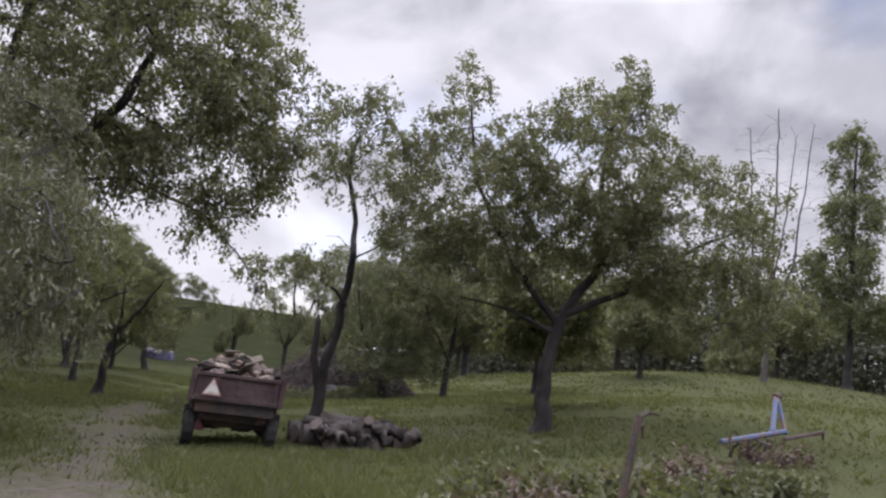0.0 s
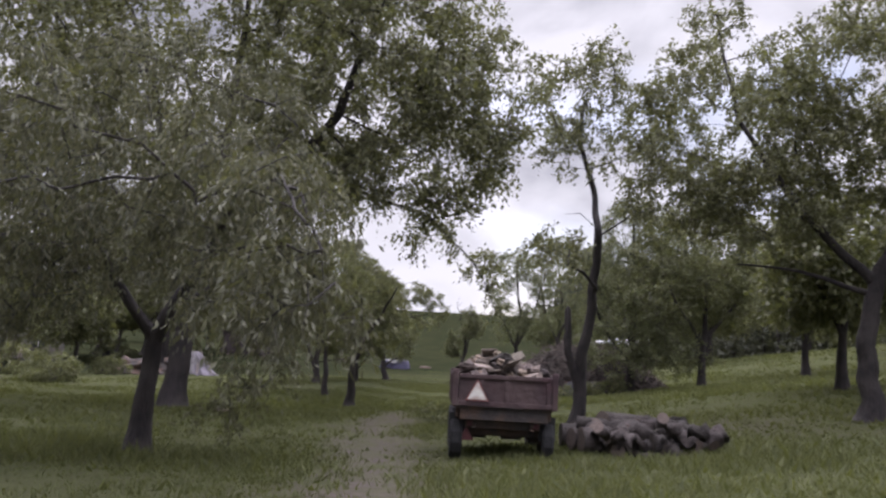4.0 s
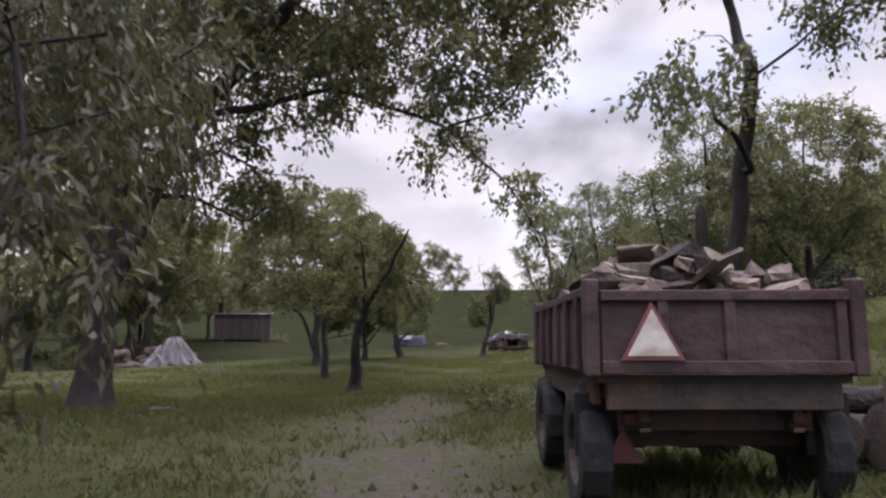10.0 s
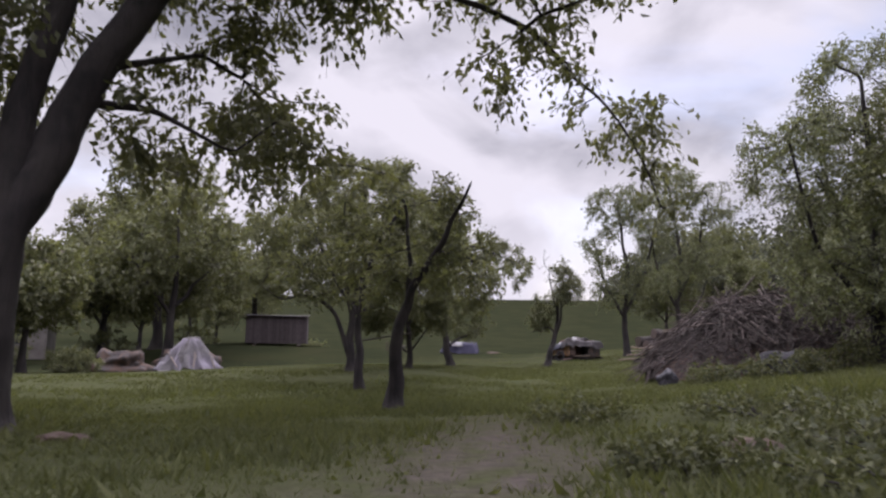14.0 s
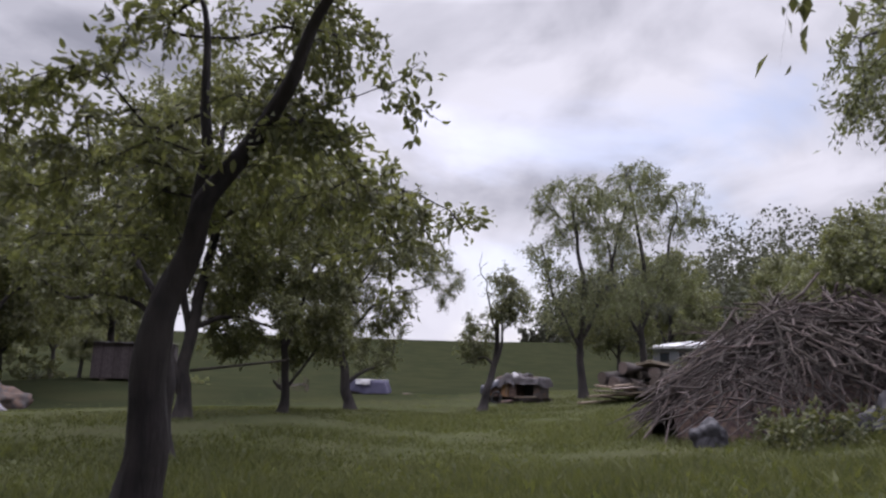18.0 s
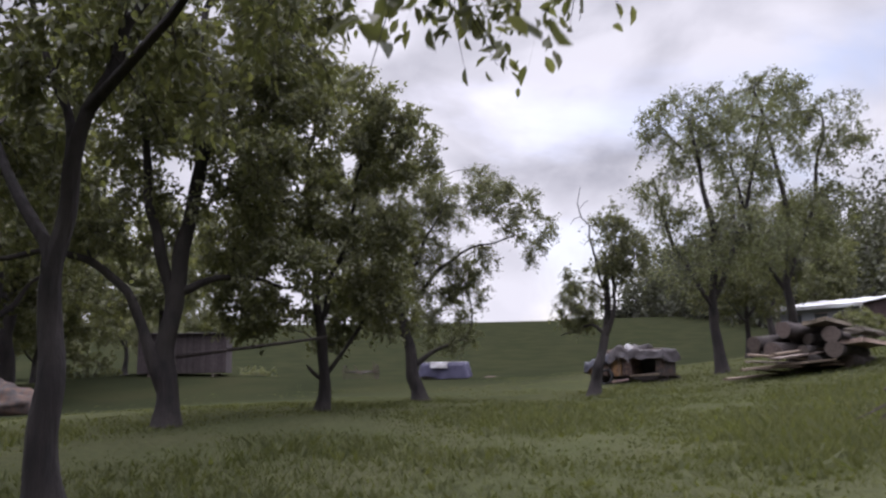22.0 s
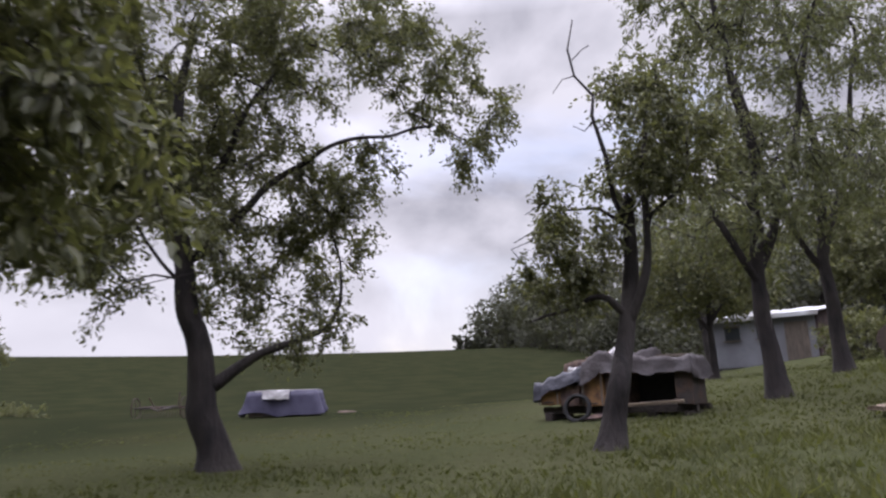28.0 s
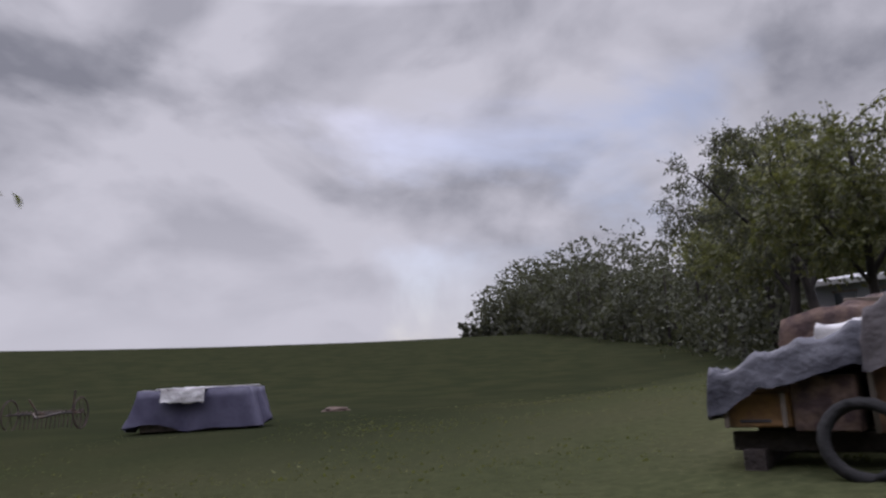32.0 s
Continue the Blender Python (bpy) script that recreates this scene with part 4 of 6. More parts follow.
# ---------------------------------------------------------------- the orchard behind, built once and set out again
ORCHARD = []
for seed, h, w in ((41, 5.2, 2.3), (42, 6.4, 2.8), (43, 7.6, 3.4)):
    ORCHARD.append(tree("leafy fruit tree standing in the orchard", (-60.0 + seed, -60.0),
        [[(0, 0, 0), (0.05, 0, h * 0.25), (0.2, 0, h * 0.5), (0.1, 0, h * 0.85)], [(0.05, 0, h * 0.25), (-w * 0.45, 0.2, h * 0.55)], [(0.1, 0, h * 0.3), (w * 0.5, -0.3, h * 0.55)]],
        [(0.035 * h, 0.03), (0.015 * h, 0.03), (0.015 * h, 0.03)],
        [((0, 0, h * 0.72), (w * 0.75, w * 0.75, h * 0.26)), ((-w * 0.5, 0.2, h * 0.55), (w * 0.55, w * 0.6, h * 0.2)), ((w * 0.55, -0.2, h * 0.52), (w * 0.5, w * 0.55, h * 0.2)), ((0.1, w * 0.4, h * 0.5), (w * 0.5, w * 0.5, h * 0.18))],
        170, 34, 0.36, 0.20, LEAF_FRUIT, seed, group="orchard trees"))
FAR_TREES = [(-8, 52, 1), (-12, 44, 0), (-6.5, 63, 2), (-10, 72, 1), (-5.6, 84, 1), (-3.0, 88, 2), (-20, 46, 2), (-14.5, 50.5, 2, 1.2), (-24, 66, 2),
             (-9, 92, 2), (-15, 84, 1), (-19, 36, 1), (-30, 52, 2), (38, 38.5, 2), (46, 50, 2), (65, 52, 2), (73, 53.5, 2), (88, 56, 2), (30, 46, 1), (29, 57, 2),
             (-14, 24, 2), (-22, 28, 2), (-27, 38, 2), (34, 52.5, 1), (55, 40, 2), (44, 30, 2), (60, 26, 2), (26.4, 41.0, 1), (-7.6, 40.5, 0), (-4.6, 50, 2, 1.05), (-6.2, 56.5, 2, 1.35), (-1.2, 60, 2), (-9.5, 59, 2, 1.15), (-16, 34, 2, 1.4),
             (43, 17.5, 2, 0.9), (30.5, 30.1, 1, 0.9), (43.3, 38.6, 1, 0.9), (21.4, 28.4, 1, 0.85), (11.2, 16.8, 0, 0.75)]
_r = random.Random(7)
for x, y, k, *more in FAR_TREES:
    x, y = x * 1.4, y * 1.4
    s = _r.uniform(0.88, 1.12) * (more[0] if more else 1.0)
    m = Matrix.Translation((x, y, gz(x, y) - 0.03)) @ Euler((0, 0, _r.uniform(0, 6.28))).to_matrix().to_4x4() @ Matrix.Diagonal((s, s, s * _r.uniform(0.9, 1.1), 1))
    copy_thing(ORCHARD[k], m)
for o in ORCHARD:
    for c in list(o.children):
        bpy.data.objects.remove(c)
    bpy.data.objects.remove(o)


def forest():
    """The wood along the field's edge."""
    rng = np.random.default_rng(3)
    line = [(183, 375), (176, 344), (151, 259), (123, 182), (98, 134), (83, 106), (78, 81), (87, 53), (118, 28), (168, 8), (238, -14)]
    spots = []
    for (ax, ay), (bx, by) in zip(line, line[1:]):
        L = math.hypot(bx - ax, by - ay)
        far = min(math.hypot(ax - 11, ay - 56), 300)
        step = 4.2 if far < 120 else 7.0
        k = int(L / step)
        nx, ny = (by - ay) / L, -(bx - ax) / L
        for j in range(k):
            f = (j + rng.uniform(0, 0.6)) / k
            for row in range(3):
                o = row * 8 + rng.uniform(-3, 3)
                spots.append((ax + (bx - ax) * f - nx * o, ay + (by - ay) * f - ny * o, row))
    spots += [(166, 352, 5), (163, 353, 5), (169.5, 351, 5), (159, 354, 5)]
    V, Q, TV, TF = [], [], [], []
    for x, y, row in spots:
        d = math.hypot(x - 11, y - 56) / 1.4
        small = row == 5
        h = rng.uniform(5, 9) if small else rng.uniform(14, 27) + row * 1.5
        if not small and d > 150:
            h *= 1.15
        z0 = gz(x, y)
        k = int(np.clip(90000 / d, 500, 1700) * (0.7 if small else 1))
        size = 0.16 + d * 0.0028
        lobes = rng.integers(5, 9)
        u = rng.normal(size=(lobes, 3)) * np.array([h * 0.13, h * 0.13, h * 0.19]) + np.array([x, y, z0 + h * 0.56])
        pick = rng.integers(0, lobes, k)
        c = rng.normal(size=(k, 3))
        c /= np.linalg.norm(c, axis=1)[:, None]
        c = u[pick] + c * (rng.uniform(0.4, 1, k) ** 0.4)[:, None] * h * np.array([0.14, 0.14, 0.16])
        low = rng.uniform(0, 1, k) < 0.3
        c[low, 2] = z0 + rng.uniform(0.2, h * 0.35, low.sum())
        c[low, :2] = np.array([x, y]) + rng.normal(0, h * 0.12, (low.sum(), 2))
        d1 = rng.normal(size=(k, 3))
        d1 /= np.linalg.norm(d1, axis=1)[:, None]
        d2 = np.cross(d1, rng.normal(size=(k, 3)))
        d2 /= np.linalg.norm(d2, axis=1)[:, None]
        s = (size * rng.uniform(0.6, 1.4, k))[:, None]
        V.append(np.stack([c - d1 * s, c + d2 * s * 0.6, c + d1 * s, c - d2 * s * 0.6], 1).reshape(-1, 3))
        if small:
            continue
        lean = rng.normal(0, 0.3, 2)
        v, f = tube([(x, y, z0 - 0.2), (x + lean[0] * 0.4, y + lean[1] * 0.4, z0 + h * 0.4), (x + lean[0], y + lean[1], z0 + h * 0.8)], (h * 0.016, h * 0.011, 0.04), 5, closed=False)
        TF += [tuple(len(TV) + q for q in face) for face in f]
        TV += v
    V = np.concatenate(V)
    me = fast_mesh("wood_edge", V, np.arange(len(V)).reshape(-1, 4), LEAF_FAR)
    w = tagged(new("wood_edge", me), "dense dark green broadleaf wood along the field", "woodland", kind="stuff")
    t = fast_mesh("wood_trunks", TV, TF, BARK)
    tagged(new("wood_trunks", t), "shaded trunks inside the wood edge", "woodland", kind="stuff")


forest()

tree("bare dead poplar with thin upright branches", (49.2, 35.7),
     [[(0, 0, 0), (0.2, 0, 7), (0.3, 0, 14), (0.0, 0, 20)], [(0.1, 0, 3), (-1.2, 0.5, 8), (-2.0, 0.9, 18)], [(0.1, 0, 3.5), (1.4, -0.9, 8.5), (2.0, -1.6, 19)], [(0.2, 0, 6), (0.9, -0.5, 12), (1.1, -0.8, 18)]],
     [(0.24, 0.03), (0.14, 0.02), (0.14, 0.02), (0.1, 0.02)],
     [((0, 0, 14), (2.4, 2.0, 6.0)), ((-1.8, 0.8, 14), (1.4, 1.4, 5.0)), ((1.9, -1.3, 14.5), (1.4, 1.4, 5.0))],
     230, 0, 0.2, 0.1, LEAF, 51, bark=BARK_GREY, name="dead_poplar", node=1.0, tip=0.012, straight=1.6, k=0.79)

RUST = material("rusty_red_paint", (0.050, 0.026, 0.028), 0.85, (0.020, 0.014, 0.017), 3.2, bump=0.7, third=(0.056, 0.037, 0.036), third_scale=1.1)
IRON = material("dark_iron", (0.045, 0.038, 0.036), 0.75, (0.025, 0.021, 0.021), 8, bump=0.3, third=(0.07, 0.042, 0.03), third_scale=3)
RUBBER = material("old_rubber", (0.020, 0.019, 0.020), 0.9, (0.012, 0.012, 0.013), 12, bump=0.3)
WHITE_SIGN = material("faded_white_sign", (0.52, 0.50, 0.46), 0.6, (0.40, 0.39, 0.36), 14, third=(0.33, 0.27, 0.24), third_scale=6)
RED_SIGN = material("faded_red_border", (0.16, 0.06, 0.055), 0.7, (0.11, 0.05, 0.046), 14)
LAMP_RED = material("red_lamp_lens", (0.085, 0.022, 0.024), 0.5, (0.045, 0.016, 0.018), 9, spec=0.3)
WOOD_OLD = material("weathered_wood", (0.150, 0.122, 0.102), 0.9, (0.080, 0.064, 0.055), 9, bump=0.5, stretch=(1, 1, 0.2), per_object=0.3)
WOOD_CUT = material("cut_timber", (0.195, 0.15, 0.115), 0.9, (0.12, 0.092, 0.072), 10, bump=0.4, per_object=0.35)
LOG_END = material("log_end_grain", (0.080, 0.062, 0.052), 0.9, (0.044, 0.034, 0.029), 14, bump=0.4, per_object=0.35)
LOG_BARK = material("log_bark", (0.046, 0.037, 0.034), 0.95, (0.024, 0.020, 0.019), 8, bump=0.8, per_object=0.3)
STICK = material("dry_branch", (0.090, 0.071, 0.063), 0.95, (0.044, 0.035, 0.031), 12, bump=0.5, per_object=0.4)
# inner sticks of the heap, a darker copy of STICK
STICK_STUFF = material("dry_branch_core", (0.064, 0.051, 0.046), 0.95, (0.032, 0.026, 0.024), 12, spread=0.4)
STONE = material("rubble", (0.088, 0.068, 0.060), 0.95, (0.046, 0.036, 0.033), 7, bump=0.6, per_object=0.3)
TARP_BLUE = material("blue_tarpaulin", (0.040, 0.037, 0.068), 0.6, (0.027, 0.025, 0.050), 5, bump=0.5, bump_scale=3, third=(0.050, 0.047, 0.080), third_scale=1.6, spec=0.3)
TARP_SLATE = material("slate_tarpaulin", (0.056, 0.056, 0.072), 0.6, (0.026, 0.026, 0.036), 4, bump=1.0, bump_scale=6, third=(0.080, 0.080, 0.098), third_scale=3.0, spec=0.25)
TARP_GREY = material("grey_canvas", (0.125, 0.115, 0.116), 0.8, (0.066, 0.060, 0.064), 4, bump=0.8, third=(0.14, 0.124, 0.15), third_scale=1.2)
TARP_DIRTY = material("dirty_canvas", (0.088, 0.080, 0.078), 0.85, (0.045, 0.040, 0.042), 3, bump=0.9, third=(0.105, 0.095, 0.092), third_scale=6)
SHEET_WHITE = material("pale_plastic_sheet", (0.42, 0.41, 0.42), 0.6, (0.32, 0.31, 0.32), 4, bump=0.4, third=(0.25, 0.24, 0.24), third_scale=2)
SHEET_GREY = material("grey_roofing_sheet", (0.092, 0.082, 0.088), 0.75, (0.050, 0.045, 0.049), 5, bump=0.5, third=(0.052, 0.044, 0.046), third_scale=2.2)
BOX_OCHRE = material("ochre_painted_box", (0.30, 0.165, 0.07), 0.8, (0.19, 0.105, 0.055), 7, bump=0.3, third=(0.10, 0.06, 0.045), third_scale=4)
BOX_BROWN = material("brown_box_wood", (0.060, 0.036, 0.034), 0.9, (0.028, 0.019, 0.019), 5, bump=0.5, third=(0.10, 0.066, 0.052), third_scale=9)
DARK_CLOTH = material("dark_plastic", (0.022, 0.020, 0.024), 0.75, (0.02, 0.019, 0.023), 5, bump=0.4)
SHED_WALL = material("pale_shed_wall", (0.185, 0.19, 0.21), 0.85, (0.14, 0.145, 0.162), 1.2, bump=0.2, third=(0.13, 0.13, 0.142), third_scale=0.5)
SHED_ROOF = material("light_metal_roof", (0.55, 0.56, 0.58), 0.5, (0.44, 0.45, 0.47), 2.0, metal=0.2, third=(0.34, 0.33, 0.33), third_scale=0.7)
BARN_DARK = material("tarred_boards", (0.055, 0.043, 0.043), 0.9, (0.034, 0.027, 0.028), 5, bump=0.4, per_object=0.25)
HOUSE_WALL = material("old_plaster", (0.30, 0.28, 0.26), 0.9, (0.22, 0.20, 0.19), 2, bump=0.2, third=(0.16, 0.14, 0.13), third_scale=0.6)
ROOF_TILE = material("old_roof_tile", (0.105, 0.072, 0.064), 0.9, (0.062, 0.046, 0.043), 4, bump=0.3, per_object=0.2)
GLASS_DARK = material("dark_window_glass", (0.03, 0.035, 0.04), 0.1, (0.025, 0.028, 0.03), 2, spec=0.5)
PAINT_BLUE = material("worn_blue_paint", (0.05, 0.082, 0.17), 0.6, (0.034, 0.055, 0.115), 8, bump=0.2, third=(0.10, 0.07, 0.06), third_scale=5)
SOIL = material("bare_soil", (0.070, 0.046, 0.036), 0.95, (0.044, 0.030, 0.025), 8, bump=0.7)
GRASS = material("grass_blades", (0.077, 0.083, 0.038), 0.8, (0.061, 0.066, 0.031), 0.8, spread=0.25, trans=0.42, spec=0.15)
WEED = material("weed_leaves", (0.082, 0.086, 0.045), 0.7, (0.056, 0.060, 0.032), 1.0, spread=0.35, trans=0.35)
DRY_WEED = material("withered_weeds", (0.110, 0.080, 0.066), 0.9, (0.066, 0.048, 0.042), 3, spread=0.4, trans=0.15)


def T(x, y, z=0.0, yaw=0.0, rx=0.0, ry=0.0):
    return pose(x, y, z, rx, ry, yaw)


def on_ground(x, y, yaw=0.0, dz=0.0):
    return T(x, y, gz(x, y) + dz, yaw)


def plank(name, size, m, mat, parent, label="", bevel=0.006):
    bm = bmesh.new()
    box(bm, size, m)
    return part(name, bm, mat, parent, label, bevel=bevel)


# ---------------------------------------------------------------- farm trailer with its load
def wheel(parent, x, y, r=0.42, w=0.22, side=1):
    hub = new("wheel")
    hub.parent = parent
    hub.matrix_local = T(x, y, r) @ pose(0, 0, 0, 0, 90, 0)
    bm = bmesh.new()
    prof = [(r * 0.60, -w * 0.42), (r * 0.80, -w * 0.5), (r * 0.95, -w * 0.46), (r, -w * 0.3), (r, w * 0.3), (r * 0.95, w * 0.46), (r * 0.80, w * 0.5), (r * 0.60, w * 0.42)]
    n, rings = 28, []
    for i in range(n):
        a = 2 * math.pi * i / n
        lug = 0.012 if i % 2 else 0.0
        rings.append([bm.verts.new(((q - (lug if q > r * 0.97 else 0)) * math.cos(a), (q - (lug if q > r * 0.97 else 0)) * math.sin(a), z)) for q, z in prof])
    for i in range(n):
        a, b = rings[i], rings[(i + 1) % n]
        for k in range(len(prof) - 1):
            bm.faces.new((a[k], b[k], b[k + 1], a[k + 1]))
    tyre = part("tyre", bm, RUBBER, hub, "worn black tyre")
    bm = bmesh.new()
    prof = [(r * 0.60, -w * 0.42), (r * 0.56, -w * 0.2), (r * 0.30, -w * 0.05), (r * 0.16, side * w * 0.12), (0.02, side * w * 0.12)]
    rings = []
    for i in range(18):
        a = 2 * math.pi * i / 18
        rings.append([bm.verts.new((q * math.cos(a), q * math.sin(a), z)) for q, z in prof])
    for i in range(18):
        a, b = rings[i], rings[(i + 1) % 18]
        for k in range(len(prof) - 1):
            bm.faces.new((a[k], b[k], b[k + 1], a[k + 1]))
    part("rim", bm, IRON, hub, "rusty steel rim")


def farm_trailer(m):
    W, L, Z0, H = 1.72, 2.8, 0.97, 0.53
    ob = thing("farm_trailer", m, "rusty red farm trailer heaped with scrap timber", "trailer")
    rng = random.Random(4)
    # box: gate, sides, front and floor
    gate = plank("rear_gate", (W - 0.12, 0.045, H), T(0, -L / 2, Z0 + H / 2), RUST, ob, "dented rusty red tailgate", 0.01)
    for k in (-0.28, 0.02, 0.52):
        plank("gate_rib", (0.07, 0.035, H - 0.04), T(k * W / 1.2, -L / 2 - 0.035, Z0 + H / 2), RUST, gate)
    plank("gate_lip", (W - 0.12, 0.06, 0.07), T(0, -L / 2 - 0.03, Z0 + H - 0.03), RUST, gate)
    plank("gate_sill", (W - 0.12, 0.06, 0.08), T(0, -L / 2 - 0.03, Z0 + 0.04), RUST, gate)
    for sx in (-1, 1):
        side = plank("side_wall", (0.045, L - 0.1, H), T(sx * W / 2, 0, Z0 + H / 2), RUST, ob, "", 0.01)
        for k in range(6):
            plank("side_rib", (0.04, 0.08, H - 0.02), T(sx * (W / 2 + 0.04), -L / 2 + 0.25 + k * 0.48, Z0 + H / 2), RUST, side)
        plank("side_rail", (0.075, L - 0.1, 0.06), T(sx * (W / 2 + 0.01), 0, Z0 + H), RUST, side)
        for sy in (-1, 1):
            plank("corner_post", (0.10, 0.10, H + 0.1), T(sx * W / 2, sy * (L / 2), Z0 + H / 2 + 0.03), RUST, ob, "", 0.012)
    plank("front_wall", (W - 0.12, 0.045, H), T(0, L / 2, Z0 + H / 2), RUST, ob)
    plank("bed_floor", (W - 0.06, L - 0.06, 0.06), T(0, 0, Z0 - 0.035), IRON, ob)
    for sx in (-0.42, 0.42):
        plank("chassis_beam", (0.11, L - 0.5, 0.2), T(sx, 0, Z0 - 0.18), IRON, ob)
    for k in range(5):
        plank("cross_member", (W - 0.2, 0.08, 0.1), T(0, -L / 2 + 0.2 + k * 0.62, Z0 - 0.12), IRON, ob)
    for y in (-L / 2 + 0.58, L / 2 - 0.36):
        plank("axle_beam", (1.4, 0.12, 0.12), T(0, y, 0.50), IRON, ob)
        for sx in (-1, 1):
            bm = bmesh.new()
            for k in range(4):
                box(bm, (0.07, 0.95 - k * 0.16, 0.025), T(sx * 0.5, y, 0.60 + k * 0.028))
            part("leaf_spring", bm, IRON, ob)
            plank("spring_hanger", (0.06, 0.1, 0.3), T(sx * 0.5, y + 0.42, 0.80), IRON, ob)
            plank("spring_hanger", (0.06, 0.1, 0.3), T(sx * 0.5, y - 0.42, 0.80), IRON, ob)
            wheel(ob, sx * 0.80, y, side=sx)
    bm = bmesh.new()
    bm_tube(bm, [(-0.4, L / 2 - 0.2, 0.62), (0, L / 2 + 1.7, 0.5)], (0.05, 0.045), 8)
    bm_tube(bm, [(0.4, L / 2 - 0.2, 0.62), (0, L / 2 + 1.7, 0.5)], (0.05, 0.045), 8)
    part("drawbar", bm, IRON, ob)
    # light board under the gate
    board = plank("light_board", (1.3, 0.03, 0.16), T(0, -L / 2 + 0.25, 0.66), IRON, ob)
    for sx, mt in ((-0.56, LAMP_RED), (0.56, LAMP_RED)):
        plank("tail_lamp", (0.13, 0.05, 0.1), T(sx, -L / 2 + 0.21, 0.66), mt, board, "red tail lamp", 0.015)
    for sx in (-1, 1):
        plank("mud_flap", (0.3, 0.02, 0.42), T(sx * 0.78, -L / 2 + 0.3, 0.62), RUBBER, ob)
    # added dark strips and junk fill the shaded, cluttered space below the bed
    for sx in (-1, 1):
        plank("side_strip", (0.05, L - 0.3, 0.16), T(sx * (W / 2 - 0.06), 0, Z0 - 0.13), IRON, ob)
    plank("rear_strip", (W - 0.2, 0.05, 0.2), T(0, -L / 2 + 0.06, Z0 - 0.14), IRON, ob, "dark strip added below the gate", 0.01)
    for sx, sz, w in ((-0.55, 0.78, 0.62), (0.38, 0.86, 0.5)):
        plank("hanging_junk", (w, 0.34, 0.3), T(sx, -L / 2 + 0.55, sz, rng.uniform(-12, 12), rng.uniform(-8, 8), rng.uniform(-8, 8)), DARK_CLOTH, ob, "dark junk added under the bed", 0.05)
    bm = bmesh.new()
    for k in range(3):
        bm_tube(bm, [(-0.5 + 0.4 * k, -L / 2 + 0.3, Z0 - 0.2), (-0.45 + 0.38 * k, -L / 2 + 0.35, 0.75), (-0.2 + 0.3 * k, -L / 2 + 0.6, 0.55)], (0.018, 0.02, 0.016), 6)
    part("hanging_hose", bm, RUBBER, ob, "", True)
    # added boards and turntable, to close the shaded underside further
    plank("under_board", (1.5, 0.05, 0.42), T(0, 0.1, 0.72), IRON, ob)
    plank("spare_plank", (1.7, 0.22, 0.06), T(0.05, -L / 2 + 0.5, Z0 - 0.33, 0, 4), WOOD_OLD, ob)
    bm = bmesh.new()
    bm_tube(bm, [(0, L / 2 - 0.36, Z0 - 0.3), (0, L / 2 - 0.36, 0.62)], (0.36, 0.36), 18)
    part("turntable", bm, IRON, ob, "", True)
    # slow vehicle triangle
    bm = bmesh.new()
    s, cx, cz = 0.17, -0.48, Z0 + 0.24
    pts = [(cx - s, cz - s * 0.78), (cx + s, cz - s * 0.78), (cx, cz + s * 1.05)]

    def tri_plate(bm, scale, y, t):
        mx, mz = cx, cz - 0.02
        q = [(mx + (px - mx) * scale, mz + (pz - mz) * scale) for px, pz in pts]
        f = [bm.verts.new((a, y, b)) for a, b in q]
        g = [bm.verts.new((a, y + t, b)) for a, b in q]
        bm.faces.new(f), bm.faces.new(g[::-1])
        for i in range(3):
            bm.faces.new((f[i], g[i], g[(i + 1) % 3], f[(i + 1) % 3]))

    tri_plate(bm, 1.2, -L / 2 - 0.072, 0.012)
    plate = part("warning_triangle", bm, RED_SIGN, ob, "faded red bordered warning triangle")
    bm = bmesh.new()
    tri_plate(bm, 0.96, -L / 2 - 0.080, 0.006)
    part("triangle_face", bm, WHITE_SIGN, plate, "faded white triangle face")
    for sx in (-0.62,):
        bm = bmesh.new()
        ring = [bm.verts.new((sx + 0.13 * q, -L / 2 + 0.235, 0.46 + z)) for q, z in ((-1, -0.09), (1, -0.09), (0, 0.14))]
        back = [bm.verts.new((v.co.x, v.co.y + 0.02, v.co.z)) for v in ring]
        bm.faces.new(ring), bm.faces.new(back[::-1])
        for i in range(3):
            bm.faces.new((ring[i], back[i], back[(i + 1) % 3], ring[(i + 1) % 3]))
        part("reflector", bm, LAMP_RED, ob, "red triangular reflector")
    # added boxes and drum, more dark filling under the bed
    for sx, w in ((-0.45, 0.5), (0.25, 0.4)):
        plank("filler_box", (w, 0.5, 0.36), T(sx, -L / 2 + 1.45, Z0 - 0.46), IRON, ob, "dark filler box added under the bed", 0.02)
    bm = bmesh.new()
    bm_tube(bm, [(0.62, -L / 2 + 0.6, Z0 - 0.45), (0.62, -L / 2 + 1.5, Z0 - 0.45)], (0.17, 0.17), 14)
    part("filler_drum", bm, IRON, ob, "", True)
    return ob


TRAILER = on_ground(3.35, 19.62, -16.8, -0.04) @ pose(0, 0, 0, -1.0, 0, 0)
farm_trailer(TRAILER)


def chunk_mesh(name, rng, size, mat, jitter=0.18):
    bm = bmesh.new()
    box(bm, size)
    bmesh.ops.subdivide_edges(bm, edges=list(bm.edges), cuts=1, use_grid_fill=True)
    for v in bm.verts:
        v.co += Vector([rng.uniform(-jitter, jitter) * min(size) for _ in range(3)])
    bmesh.ops.bevel(bm, geom=[e for e in bm.edges if e.calc_face_angle(0) > 0.9], offset=0.05 * min(size), segments=1, affect="EDGES", clamp_overlap=True)
    me = bpy.data.meshes.new(name)
    bm.to_mesh(me)
    bm.free()
    me.materials.append(mat)
    return me


